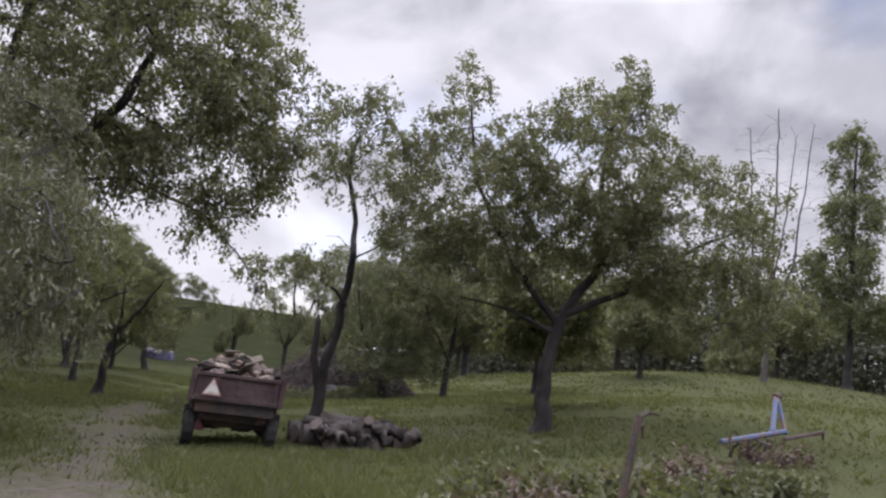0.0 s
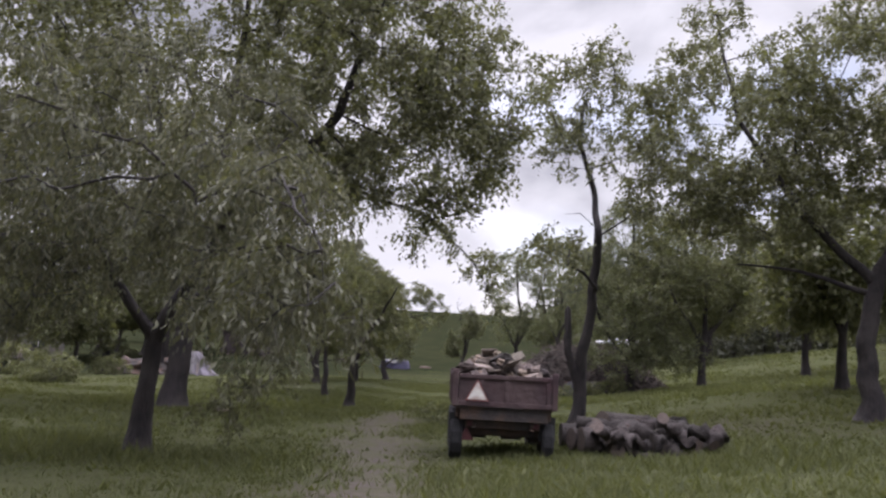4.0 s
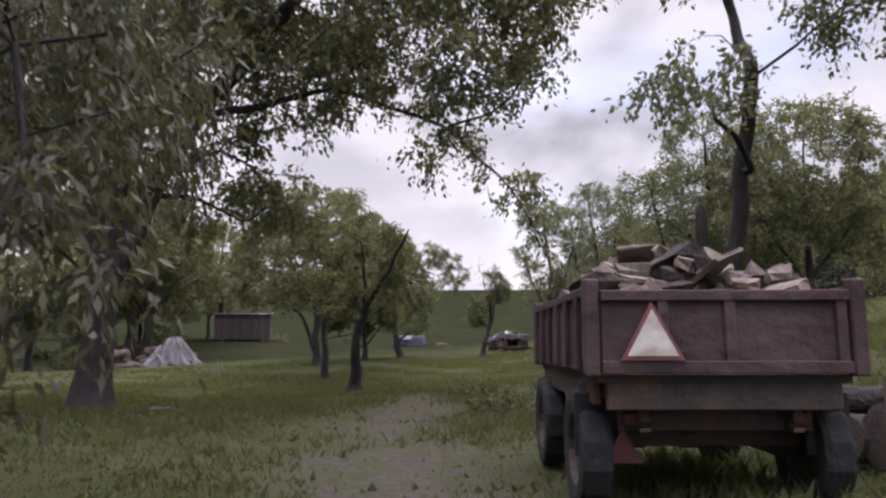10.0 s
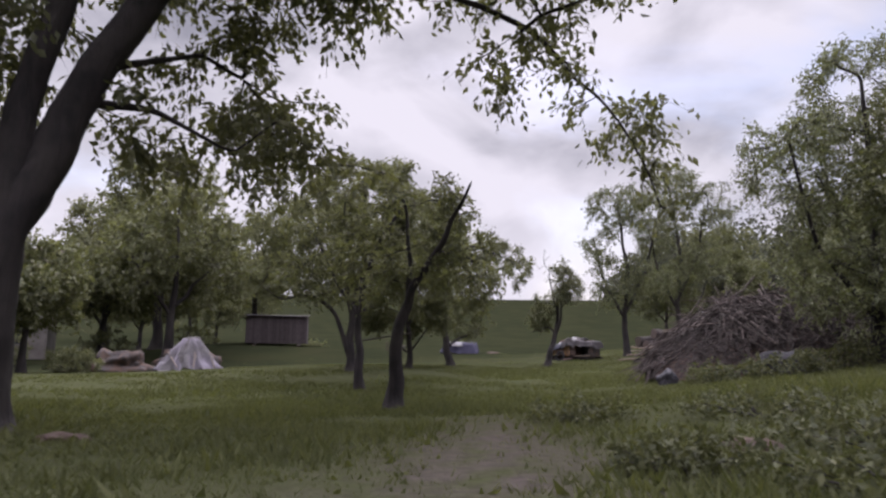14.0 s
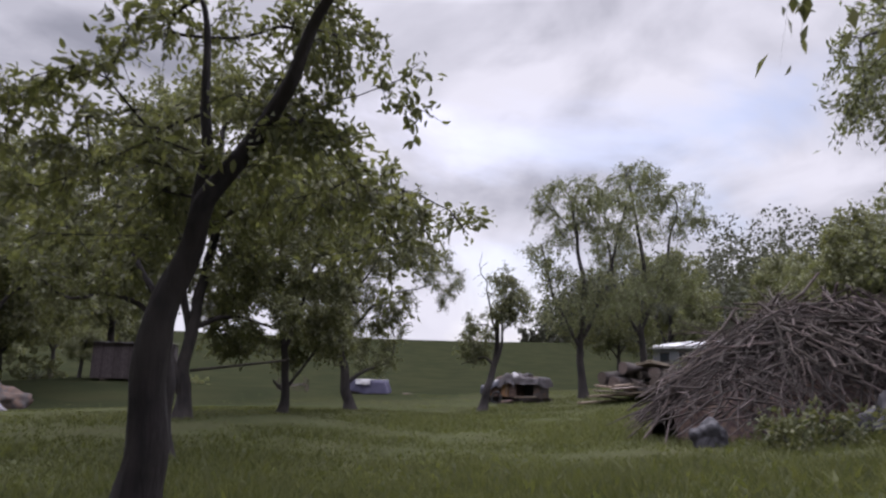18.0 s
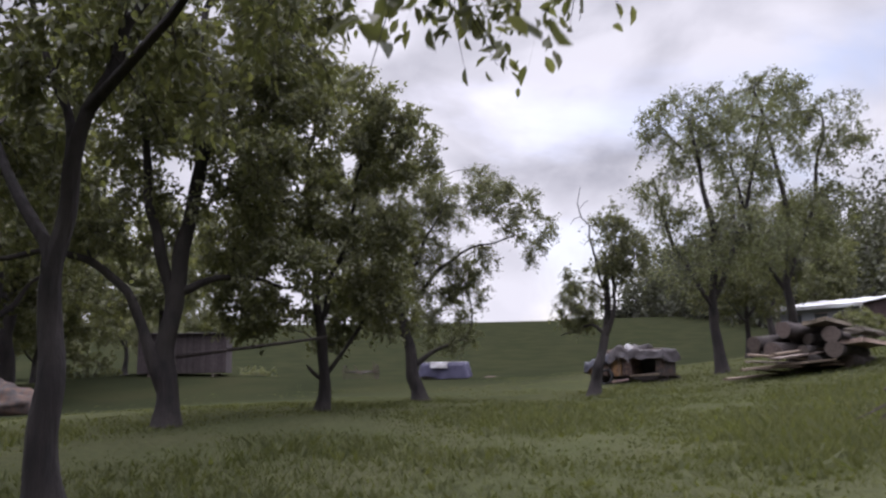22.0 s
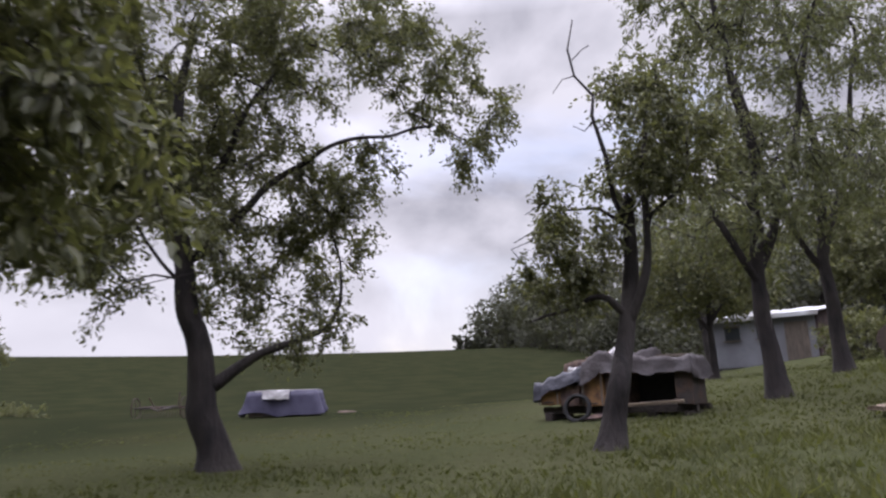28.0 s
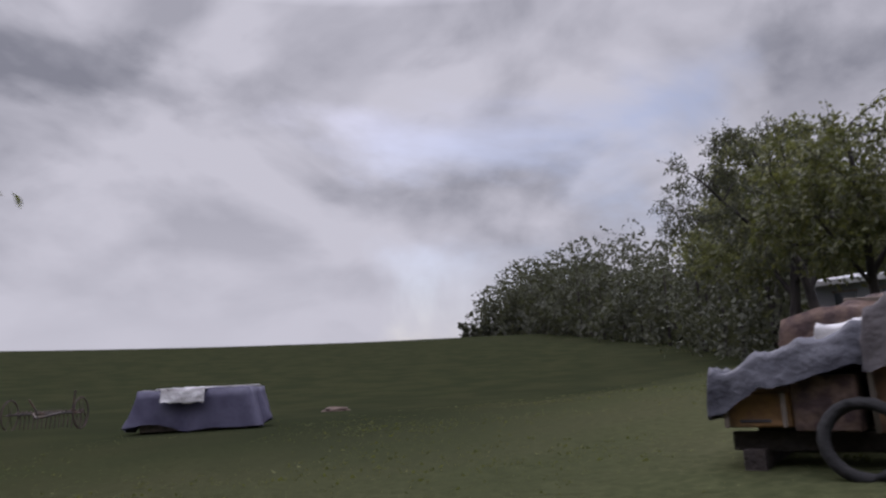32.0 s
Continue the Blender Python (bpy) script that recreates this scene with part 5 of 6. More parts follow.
def scatter_load():
    rng = random.Random(9)
    kinds = [("timber_offcut", chunk_mesh("timber_offcut", rng, (0.7, 0.12, 0.09), WOOD_CUT), "brown weathered timber offcut on the trailer load"),
             ("timber_offcut", chunk_mesh("timber_offcut", rng, (0.46, 0.15, 0.12), WOOD_OLD), "pale sawn timber offcut on the trailer load"),
             ("rubble_block", chunk_mesh("rubble_block", rng, (0.30, 0.22, 0.15), STONE, 0.4), "broken grey rubble block on the trailer load"),
             ("scrap_board", chunk_mesh("scrap_board", rng, (0.65, 0.3, 0.035), WOOD_OLD), "flat scrap board on the trailer load"),
             ("log_round", chunk_mesh("log_round", rng, (0.36, 0.19, 0.18), LOG_BARK, 0.3), "short bark covered log on the trailer load"),
             ("pale_sheet", chunk_mesh("pale_sheet", rng, (0.26, 0.04, 0.2), SHEET_WHITE), "pale scrap panel stuck in the trailer load")]
    for i in range(150):
        u, v = rng.uniform(-0.78, 0.78), rng.uniform(-1.38, 1.38)
        top = 1.45 + 0.36 * (1 - (u / 1.0) ** 2) * (1 - (v / 1.8) ** 2) * (1 + 0.5 * noise.noise(Vector((u * 2, v * 2, 5.0))))
        z = top - rng.uniform(0.0, 0.16) - (0.34 if i < 50 else 0)
        k = rng.choice((0, 0, 1, 2, 2, 3, 4, 4)) if i not in (40, 41, 60, 80) else 5
        if k in (0, 3):
            u, v = u * 0.5, v * 0.7
            z += 0.06
        if k == 5:
            u, v = u * 0.6, v * 0.6
        ob = new(kinds[k][0], kinds[k][1])
        ob.matrix_world = TRAILER @ pose(u * (0.72 if i < 50 else 0.88), v * (0.78 if i < 50 else 0.9), z, rng.uniform(-28, 28), rng.uniform(-28, 28), rng.uniform(0, 360))
        tagged(ob, kinds[k][2], "scrap", "load on the trailer")


scatter_load()


def bundle(name, at, size, mat, label, seed, category="bundle", lumps=0.16, yaw=0.0):
    """A soft sagging heap of cloth or plastic."""
    bm = bmesh.new()
    bmesh.ops.create_icosphere(bm, subdivisions=4, radius=1.0)
    for v in bm.verts:
        n = noise.noise(v.co * 1.6 + Vector((seed, 0, 0))) * lumps * 2 + noise.noise(v.co * 4.0 + Vector((0, seed, 0))) * lumps
        p = v.co * (1 + n)
        p.z = max(p.z, -0.25)
        v.co = Vector((p.x * size[0], p.y * size[1], (p.z + 0.25) * size[2] / 1.25))
    ob = part(name, bm, mat, None, "", True)
    ob.matrix_world = T(at[0], at[1], at[2] if len(at) > 2 else gz(at[0], at[1]) - 0.03, yaw)
    return tagged(ob, label, category)


# ---------------------------------------------------------------- logs beside the trailer and the branch heap
def log_mesh(name, length, r, seed, mat, bend=0.06):
    rng = random.Random(seed)
    pts, rad = [], []
    for i in range(7):
        f = i / 6
        pts.append((length * (f - 0.5), rng.uniform(-bend, bend), rng.uniform(-bend, bend) * 0.4))
        rad.append(r * (1.12 - 0.28 * f) * rng.uniform(0.93, 1.07))
    v, f = tube(pts, rad, 11, rough=0.06, rng=rng)
    me = bpy.data.meshes.new(name)
    me.from_pydata([tuple(p) for p in v], [], f)
    me.materials.append(mat)
    me.materials.append(LOG_END)
    for p in me.polygons:
        p.use_smooth = len(p.vertices) == 4
        p.material_index = 0 if len(p.vertices) == 4 else 1
    return me


LOGS = [log_mesh("log", 3.0, 0.25, 1, LOG_BARK), log_mesh("log", 2.4, 0.22, 2, LOG_BARK), log_mesh("log", 3.5, 0.29, 3, LOG_BARK), log_mesh("log", 2.2, 0.17, 4, LOG_BARK)]


def log_at(k, x, y, z, yaw, tilt, label, group, size=1.0):
    ob = new("log", LOGS[k])
    ob.matrix_world = T(x, y, z, yaw, 0, tilt) @ Matrix.Scale(size, 4)
    return tagged(ob, label, "log", group)


for k, x, y, dz, yaw, tilt in ((2, 8.4, 20.6, 0.22, -12, 0), (0, 7.9, 21.5, 0.2, -4, 2), (2, 8.8, 22.3, 0.24, -20, 0), (1, 8.6, 21.1, 0.58, -16, -3), (0, 9.6, 21.8, 0.6, 8, 3),
                               (3, 7.2, 20.1, 0.17, 35, 0), (1, 10.6, 21.3, 0.2, -50, 0), (3, 8.0, 21.9, 0.62, -30, 2), (2, 9.9, 23.0, 0.24, -8, 0)):
    x, y = 5.95 + (x - 8.6) * 0.36, 18.9 + (y - 21.3) * 0.6
    log_at(k, x, y, gz(x, y) + dz * 0.7, yaw, tilt, "thick rough felled log lying by the trailer", "felled logs by the trailer", 0.72)
_r = random.Random(12)
STUMPS = [log_mesh("root_chunk", 0.8, 0.24, 31, LOG_BARK, 0.15), log_mesh("root_chunk", 1.1, 0.16, 32, LOG_BARK, 0.2)]
for i in range(40):
    x, y = 5.75 + _r.gauss(0, 0.5), 18.2 + _r.gauss(0, 0.5)
    ob = new("root_chunk", STUMPS[i % 2])
    ob.matrix_world = pose(x, y, gz(x, y) + _r.uniform(0.08, 0.42), _r.uniform(-40, 40), _r.uniform(-35, 35), _r.uniform(0, 360)) @ Matrix.Scale(0.7, 4)
    tagged(ob, "gnarled root chunk among the felled logs", "wood chunk", "root chunks")


def stick_mesh(name, length, r, seed, mat):
    rng = random.Random(seed)
    pts, rad, y, z = [], [], 0.0, 0.0
    n = 5
    for i in range(n + 1):
        f = i / n
        pts.append((length * (f - 0.5), y, z))
        y += rng.uniform(-0.09, 0.09) * length * 0.6
        z += rng.uniform(-0.05, 0.07) * length * 0.6
        rad.append(r * (1.1 - 0.75 * f))
    v, f = tube(pts, rad, 5)
    q = rng.randint(2, 3)
    a = np.array(pts[q])
    d = np.array((0.45, rng.choice((-0.4, 0.4)), 0.25)) * length * 0.5
    v2, f2 = tube([a, a + d * 0.5, a + d], (rad[q] * 0.6, rad[q] * 0.4, rad[q] * 0.15), 4)
    f += [tuple(len(v) + i for i in face) for face in f2]
    v += v2
    me = bpy.data.meshes.new(name)
    me.from_pydata([tuple(p) for p in v], [], f)
    me.materials.append(mat)
    return me


def branch_heap(cx, cy, rx, ry, h, yaw, near, core):
    ob = thing("branch_heap", on_ground(cx, cy, yaw), "great heap of dry cut branches on the grass", "branch heap")
    rng = random.Random(21)
    kinds = [stick_mesh("branch", rng.uniform(1.4, 3.2), rng.uniform(0.014, 0.042), 60 + i, STICK) for i in range(12)]

    def surface(u, v):
        q = (u / rx) ** 2 + (v / ry) ** 2
        return h * max(0.0, 1 - q) ** 0.8 * (1 + 0.18 * noise.noise(Vector((u * 0.6, v * 0.6, 3))))

    def turn(u, v):
        out = math.degrees(math.atan2(v, u))
        lay = out + rng.gauss(0, 38) if rng.random() < 0.6 else rng.uniform(0, 360)
        a = radians(lay)
        e = 0.5
        slope = (surface(u + e * math.cos(a), v + e * math.sin(a)) - surface(u - e * math.cos(a), v - e * math.sin(a))) / (2 * e)
        return lay, -math.degrees(math.atan(slope)) * 0.85 + rng.gauss(0, 9)

    for i in range(near):
        q, a = rng.uniform(0.1, 1.0) ** 0.6, rng.uniform(0, 2 * math.pi)
        u, v = q * rx * 0.92 * math.cos(a), q * ry * 0.92 * math.sin(a)
        lay, tilt = turn(u, v)
        o = new("branch", kinds[i % len(kinds)])
        o.parent = ob
        o.matrix_local = pose(u, v, surface(u, v) + rng.uniform(0.02, 0.10), 0, tilt, lay)
    V, F = [], []
    for i in range(core):
        q, a = rng.uniform(0, 1.0) ** 0.55, rng.uniform(0, 2 * math.pi)
        u, v = q * rx * math.cos(a), q * ry * math.sin(a)
        lay, tilt = turn(u, v)
        m = pose(u, v, max(0.05, surface(u, v) * rng.uniform(0.55, 1.0)), 0, tilt, lay)
        l, r = rng.uniform(0.8, 2.2), rng.uniform(0.008, 0.028)
        p = [m @ Vector((-l / 2, 0, 0)), m @ Vector((0, rng.gauss(0, 0.1), rng.gauss(0, 0.06))), m @ Vector((l / 2, 0, 0))]
        vv, ff = tube([tuple(c) for c in p], (r, r * 0.8, r * 0.35), 4, closed=False)
        F += [tuple(len(V) + k for k in face) for face in ff]
        V += vv
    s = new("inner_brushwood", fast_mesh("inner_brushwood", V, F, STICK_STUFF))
    s.parent = ob
    s["kind"] = "stuff"
    # added dark brown sheet inside the heap, behind the gaps between sticks
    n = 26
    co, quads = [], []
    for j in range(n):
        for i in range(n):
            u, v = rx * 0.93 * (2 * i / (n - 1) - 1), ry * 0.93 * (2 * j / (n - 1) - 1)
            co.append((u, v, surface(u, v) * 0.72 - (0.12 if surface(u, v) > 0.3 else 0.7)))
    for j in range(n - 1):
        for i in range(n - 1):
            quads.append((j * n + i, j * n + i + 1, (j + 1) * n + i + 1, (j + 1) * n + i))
    c = new("inner_sheet", fast_mesh("inner_sheet", co, quads, BOX_BROWN, True))
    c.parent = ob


branch_heap(17.5, 42.5, 4.5, 2.9, 2.5, -14, 295, 2600)
bundle("plastic_sack", (12.9, 41.4), (0.34, 0.32, 0.5), DARK_CLOTH, "black plastic wrapped bundle at the branch heap", 3.0)
bundle("plastic_sack", (15.6, 39.2), (1.2, 0.6, 0.7), DARK_CLOTH, "long black plastic covered mound beside branches", 8.0, yaw=-15)

# stacked trunks under the willows
_r = random.Random(5)
SLABS = [chunk_mesh("timber_slab", _r, (2.9, 0.5, 0.16), WOOD_OLD), chunk_mesh("timber_slab", _r, (2.2, 0.62, 0.12), WOOD_CUT)]
for row, count in ((0, 5), (1, 5), (2, 4), (3, 2)):
    for i in range(count):
        k = _r.choice((0, 1, 3))
        u, v = _r.uniform(-1.25, 0.5) * (1 - row * 0.12), (i - (count - 1) / 2) * 0.46 + _r.uniform(-0.1, 0.1)
        x, y = 21.3 + u * 0.94 - v * 0.34, 55.1 + u * 0.34 + v * 0.94
        z = gz(21.3, 55.1) + 0.18 + row * 0.30 + _r.uniform(-0.05, 0.06)
        log_at(k, x, y, z, 20 + _r.uniform(-15, 15), _r.uniform(-7, 7), "old felled trunk in a loose stack", "stacked trunks", 0.85)
        if i == 0 and row:
            ob = new("timber_slab", SLABS[row % 2])
            ob.matrix_world = pose(x + _r.uniform(-0.8, 0.8), y - 0.3, z + 0.2, _r.uniform(-12, 4), _r.uniform(-8, 8), 20 + _r.uniform(-14, 14))
            tagged(ob, "rough sawn slab lying on stacked trunks", "timber", "timber slabs")
PLANKS = [chunk_mesh("loose_plank", _r, (2.6, 0.24, 0.06), WOOD_CUT), chunk_mesh("loose_plank", _r, (1.8, 0.3, 0.05), WOOD_OLD)]
for i in range(9):
    x, y = 19.4 + _r.uniform(-0.4, 1.0), 54.4 + _r.uniform(-0.6, 0.6)
    ob = new("loose_plank", PLANKS[i % 2])
    ob.matrix_world = pose(x, y, gz(x, y) + 0.06 + i * 0.07, _r.uniform(-5, 5), _r.uniform(-6, 6), _r.uniform(-22, 18))
    tagged(ob, "pale loose plank beside the stacked trunks", "plank", "loose planks")


# ---------------------------------------------------------------- draped covers
def drape(name, size, m, mat, seed, top=0.7, hem=0.12, folds=9, fold=0.06, n=(40, 26), flare=1.12, label="", category="cover", parent=None, sag=0.05):
    """A sheet thrown over a block: flat on top, falling in folds to an uneven hem."""
    L, D, H = size
    nu, nv = n
    co, quads = [], []
    for j in range(nv + 1):
        for i in range(nu + 1):
            a, b = 2 * i / nu - 1, 2 * j / nv - 1
            q = max(abs(a), abs(b))
            ang = math.atan2(b, a)
            if q <= top:
                f = q / top
                x, y = a / top * L / 2, b / top * D / 2
                z = H - sag * (1 - f) * (0.6 + noise.noise(Vector((a * 3, b * 3, seed)))) + 0.03 * noise.noise(Vector((a * 5, b * 5, seed + 4)))
            else:
                f = (q - top) / (1 - top)
                x, y = a / q * L / 2, b / q * D / 2
                w = 1 + (flare - 1) * f + fold * f * math.sin(folds * ang + 3 * noise.noise(Vector((a * 2, b * 2, seed))))
                x, y = x * w, y * w
                pleat = 1 - 2 * abs(math.sin(0.5 * folds * ang + 2.2 * noise.noise(Vector((a * 2.5, b * 2.5, seed + 2)))))
                low = hem * (noise.noise(Vector((math.cos(ang) * 1.6, math.sin(ang) * 1.6, seed + 9))) * 1.5 + 0.5)
                z = max(0.02, H - (H - max(0.02, low)) * f - 0.02 * math.sin(f * 3.14) + 0.35 * fold * pleat * math.sin(f * 2.6))
            co.append((x, y, z))
    for j in range(nv):
        for i in range(nu):
            p = j * (nu + 1) + i
            quads.append((p, p + 1, p + nu + 2, p + nu + 1))
    ob = new(name, fast_mesh(name, co, quads, mat, True))
    if parent is not None:
        ob.parent = parent
        ob.matrix_local = m
        if label:
            ob["label"] = label
    else:
        ob.matrix_world = m
        tagged(ob, label, category)
    return ob


def wavy_sheet(name, L, D, m, mat, label="", seed=0.0, wave=0.02, count=9, parent=None, curl=0.0, category="sheet", rumple=0.03):
    """A corrugated or rumpled sheet with thickness."""
    nu, nv = 44, 10
    co, quads = [], []
    for t in (0.0, -0.012):
        for j in range(nv + 1):
            for i in range(nu + 1):
                a, b = i / nu - 0.5, j / nv - 0.5
                z = wave * math.sin(count * 2 * math.pi * a) + rumple * noise.noise(Vector((a * 4, b * 4, seed))) - curl * (2 * abs(a)) ** 2
                e = 0.05 * noise.noise(Vector((a * 9, seed, b * 9)))
                co.append((a * L, b * D + (e if abs(b) > 0.49 else 0), z + t))
    k = (nu + 1) * (nv + 1)
    for j in range(nv):
        for i in range(nu):
            p = j * (nu + 1) + i
            quads.append((p, p + 1, p + nu + 2, p + nu + 1))
            quads.append((k + p, k + p + nu + 1, k + p + nu + 2, k + p + 1))
    for i in range(nu):
        quads.append((i, k + i, k + i + 1, i + 1))
        p = nv * (nu + 1) + i
        quads.append((p, p + 1, k + p + 1, k + p))
    for j in range(nv):
        p = j * (nu + 1)
        quads.append((p, p + nu + 1, k + p + nu + 1, k + p))
        p += nu
        quads.append((p, k + p, k + p + nu + 1, p + nu + 1))
    ob = new(name, fast_mesh(name, co, quads, mat, wave < 0.005))
    if parent is not None:
        ob.parent = parent
        ob.matrix_local = m
        if label:
            ob["label"] = label
    else:
        ob.matrix_world = m
        tagged(ob, label, category)
    return ob


# tarpaulin covered block out on the field
cov = thing("covered_stack", on_ground(13.75, 72.4, -28) @ Matrix.Diagonal((0.93, 0.93, 0.9, 1)), "low stack under a violet blue tarpaulin on field", "covered stack")
plank("stack_body", (2.35, 1.0, 0.8), T(0, 0, 0.42), WOOD_OLD, cov)
drape("tarpaulin", (2.45, 1.1, 0.92), T(0, 0, 0), TARP_BLUE, 2.0, label="violet blue tarpaulin with loose hem", parent=cov, folds=7, hem=0.2, flare=1.2)
wavy_sheet("patch_sheet", 0.95, 0.8, T(-0.15, -0.26, 0.945), SHEET_WHITE, "pale sheet laid over the top", 3.0, 0.0, 1, cov, 0.0)
wavy_sheet("patch_flap", 0.95, 0.34, T(-0.15, -0.725, 0.79, 0, 78), SHEET_WHITE, "pale sheet hanging over the edge", 4.0, 0.0, 1, cov, 0.0, rumple=0.02)
plank("edge_board", (2.4, 0.06, 0.03), T(0, 0.3, 0.955), SHEET_WHITE, cov)

# canvas heap in the orchard
tent = thing("canvas_heap", on_ground(-3.65, 58.8, 10) @ Matrix.Diagonal((0.93, 0.93, 0.93, 1)), "peaked heap under a folded grey canvas sheet", "covered heap")
drape("canvas_sheet", (0.7, 0.4, 1.75), T(0, 0, 0), TARP_GREY, 6.0, top=0.22, hem=0.12, folds=15, fold=0.5, flare=4.6, parent=tent, n=(72, 52), sag=0.22)
drape("upper_sheet", (0.6, 0.36, 1.82), T(0.15, 0.03, 0.0, 8), TARP_DIRTY, 9.0, top=0.24, hem=0.6, folds=11, fold=0.4, flare=3.4, parent=tent, n=(60, 44), sag=0.25, label="second sheet thrown over the ridge")
for u, v, yw, ry in ((-0.9, -0.75, 20, -30), (0.2, -0.95, -15, -36), (1.1, -0.7, 5, -28)):
    plank("weight_pole", (0.07, 1.3, 0.06), T(u, v, 0.62, yw, 38, ry * 0.3), WOOD_OLD, tent, "", 0.01)
bundle("piled_scrap", (-7.6, 61.5), (1.6, 1.0, 1.0), IRON, "dark overgrown scrap pile behind the canvas heap", 12.0, "scrap pile", 0.3)
bundle("piled_scrap", (-4.8, 66.5), (1.7, 1.0, 1.2), IRON, "dark rounded pile of old boards and sacks", 15.0, "scrap pile", 0.25)


# ---------------------------------------------------------------- the covered hive stack by the crooked tree
def rumpled_cover(name, L, D, rise, drops, m, mat, label, seed, parent, crease=0.06, n=(54, 40)):
    """A creased sheet over a lumpy stack: rise(x, y) is the height of what lies under it, drops how far it hangs at left, right, front, back."""
    left, right, front, back = drops
    co, quads = [], []
    nu, nv = n
    for j in range(nv + 1):
        for i in range(nu + 1):
            a, b = -left + (L + left + right) * i / nu, -front + (D + front + back) * j / nv
            x, y = min(max(a, 0), L), min(max(b, 0), D)
            hem = 1 + 0.35 * noise.noise(Vector((a * 2.3, b * 2.3, seed)))
            over = max(abs(a - x), abs(b - y)) * hem
            p = Vector((a, b, seed * 1.7))
            fold = crease * (1 - 2.2 * abs(noise.noise(p * 2.1))) + 0.45 * crease * (1 - 2.2 * abs(noise.noise(p * 5.3)))
            out = 0.16 + 0.25 * noise.noise(Vector((a * 3.1, b * 3.1, seed + 5)))
            co.append((x + (a - x) * out, y + (b - y) * out, rise(x, y) - over * 0.96 + fold * (0.6 if over else 1.0)))
    for j in range(nv):
        for i in range(nu):
            p = j * (nu + 1) + i
            quads.append((p, p + 1, p + nu + 2, p + nu + 1))
    ob = new(name, fast_mesh(name, co, quads, mat, True))
    ob.parent = parent
    ob.matrix_local = m
    ob["label"] = label
    return ob


def hive_stack():
    A, B = Vector((16.4, 61.1)), Vector((17.9, 58.0))
    yaw = math.degrees(math.atan2(B.y - A.y, B.x - A.x))
    ob = thing("hive_stack", T(A.x, A.y, min(gz(A.x, A.y), gz(B.x, B.y)), yaw), "row of old hive boxes under tarpaulin and sheets", "hive stack")
    rng = random.Random(2)
    for v in (0.14, 0.80):
        plank("skid_beam", (3.2, 0.12, 0.14), T(1.72, v + 0.06, 0.22), LOG_BARK, ob)
    for u in (0.3, 1.4, 2.5, 3.2):
        plank("prop_block", (0.16, 0.9, 0.17), T(u, 0.47, 0.08), LOG_BARK, ob)
    for u, w, z, h, d, mt, lab in ((0.36, 0.46, 0.46, 0.26, 0.6, BOX_OCHRE, "ochre painted hive box"), (0.86, 0.44, 0.50, 0.40, 0.6, BOX_BROWN, ""), (1.36, 0.44, 0.60, 0.62, 0.66, BOX_OCHRE, "faded ochre hive box"),
                                   (1.84, 0.42, 0.58, 0.58, 0.6, BOX_BROWN, ""), (3.16, 0.32, 0.58, 0.60, 0.7, IRON, ""), (2.1, 0.5, 0.98, 0.24, 0.6, WOOD_OLD, ""), (2.8, 0.7, 1.0, 0.2, 0.7, BOX_BROWN, "")):
        b = plank("hive_box", (w, d, h), T(u, d / 2 + rng.uniform(-0.03, 0.03), z, rng.uniform(-4, 4)), mt, ob, lab, 0.012)
        if lab:
            plank("hive_lid", (w + 0.05, d + 0.04, 0.03), T(u, d / 2, z + h / 2 + 0.018), mt, b)
            # dark strip on the front gives the slot its inner shade
            plank("entrance_slot", (w * 0.5, 0.02, 0.025), T(u, -0.035, z - h / 2 + 0.05), DARK_CLOTH, b)
            plank("corner_batten", (0.035, 0.02, h), T(u - w / 2 + 0.02, -0.04, z), WOOD_OLD, b)
            plank("corner_batten", (0.035, 0.02, h), T(u + w / 2 - 0.02, -0.04, z), WOOD_OLD, b)
    # open bay, its shade put into a near-black back, pale beam across its foot
    plank("bay_back", (0.9, 0.05, 0.6), T(2.5, 0.62, 0.6), DARK_CLOTH, ob)
    plank("bay_top", (1.0, 0.7, 0.04), T(2.5, 0.34, 0.88), BOX_BROWN, ob)
    plank("pale_beam", (1.15, 0.07, 0.06), T(2.6, -0.06, 0.32, 0, 8, -3), WOOD_CUT, ob, "pale weathered beam")
    rumpled_cover("slate_tarpaulin", 1.15, 0.85, lambda x, y: 0.62 + 0.30 * x / 1.15 - 0.10 * y, (0.30, 0.06, 0.26, 0.3), T(0.05, -0.06, 0.04), TARP_SLATE, "torn slate blue tarpaulin over the hives", 2.0, ob, 0.11)
    rumpled_cover("grey_sheet", 0.85, 0.8, lambda x, y: 0.95 + 0.22 * math.sin(3.1 * x / 0.85) + 0.05 * y, (0.10, 0.08, 0.36, 0.3), T(1.16, -0.05, 0.02), SHEET_GREY, "crumpled grey sheet hanging over the boxes", 5.0, ob, 0.13)
    rumpled_cover("grey_sheet", 1.35, 0.85, lambda x, y: 1.08 + 0.10 * noise.noise(Vector((x * 1.9, y * 1.9, 3.3))) - 0.06 * y, (0.05, 0.36, 0.26, 0.3), T(2.0, -0.06, 0.02), SHEET_GREY, "sagging grey sheet with a square end", 8.0, ob, 0.085)
    rumpled_cover("brown_cover", 1.0, 0.5, lambda x, y: 0.98 + 0.24 * x, (0.1, 0.1, 0.2, 0.3), T(0.5, 0.42, 0.03), BOX_BROWN, "dark brown cloth rolled behind the tarpaulin", 11.0, ob, 0.10, (40, 24))
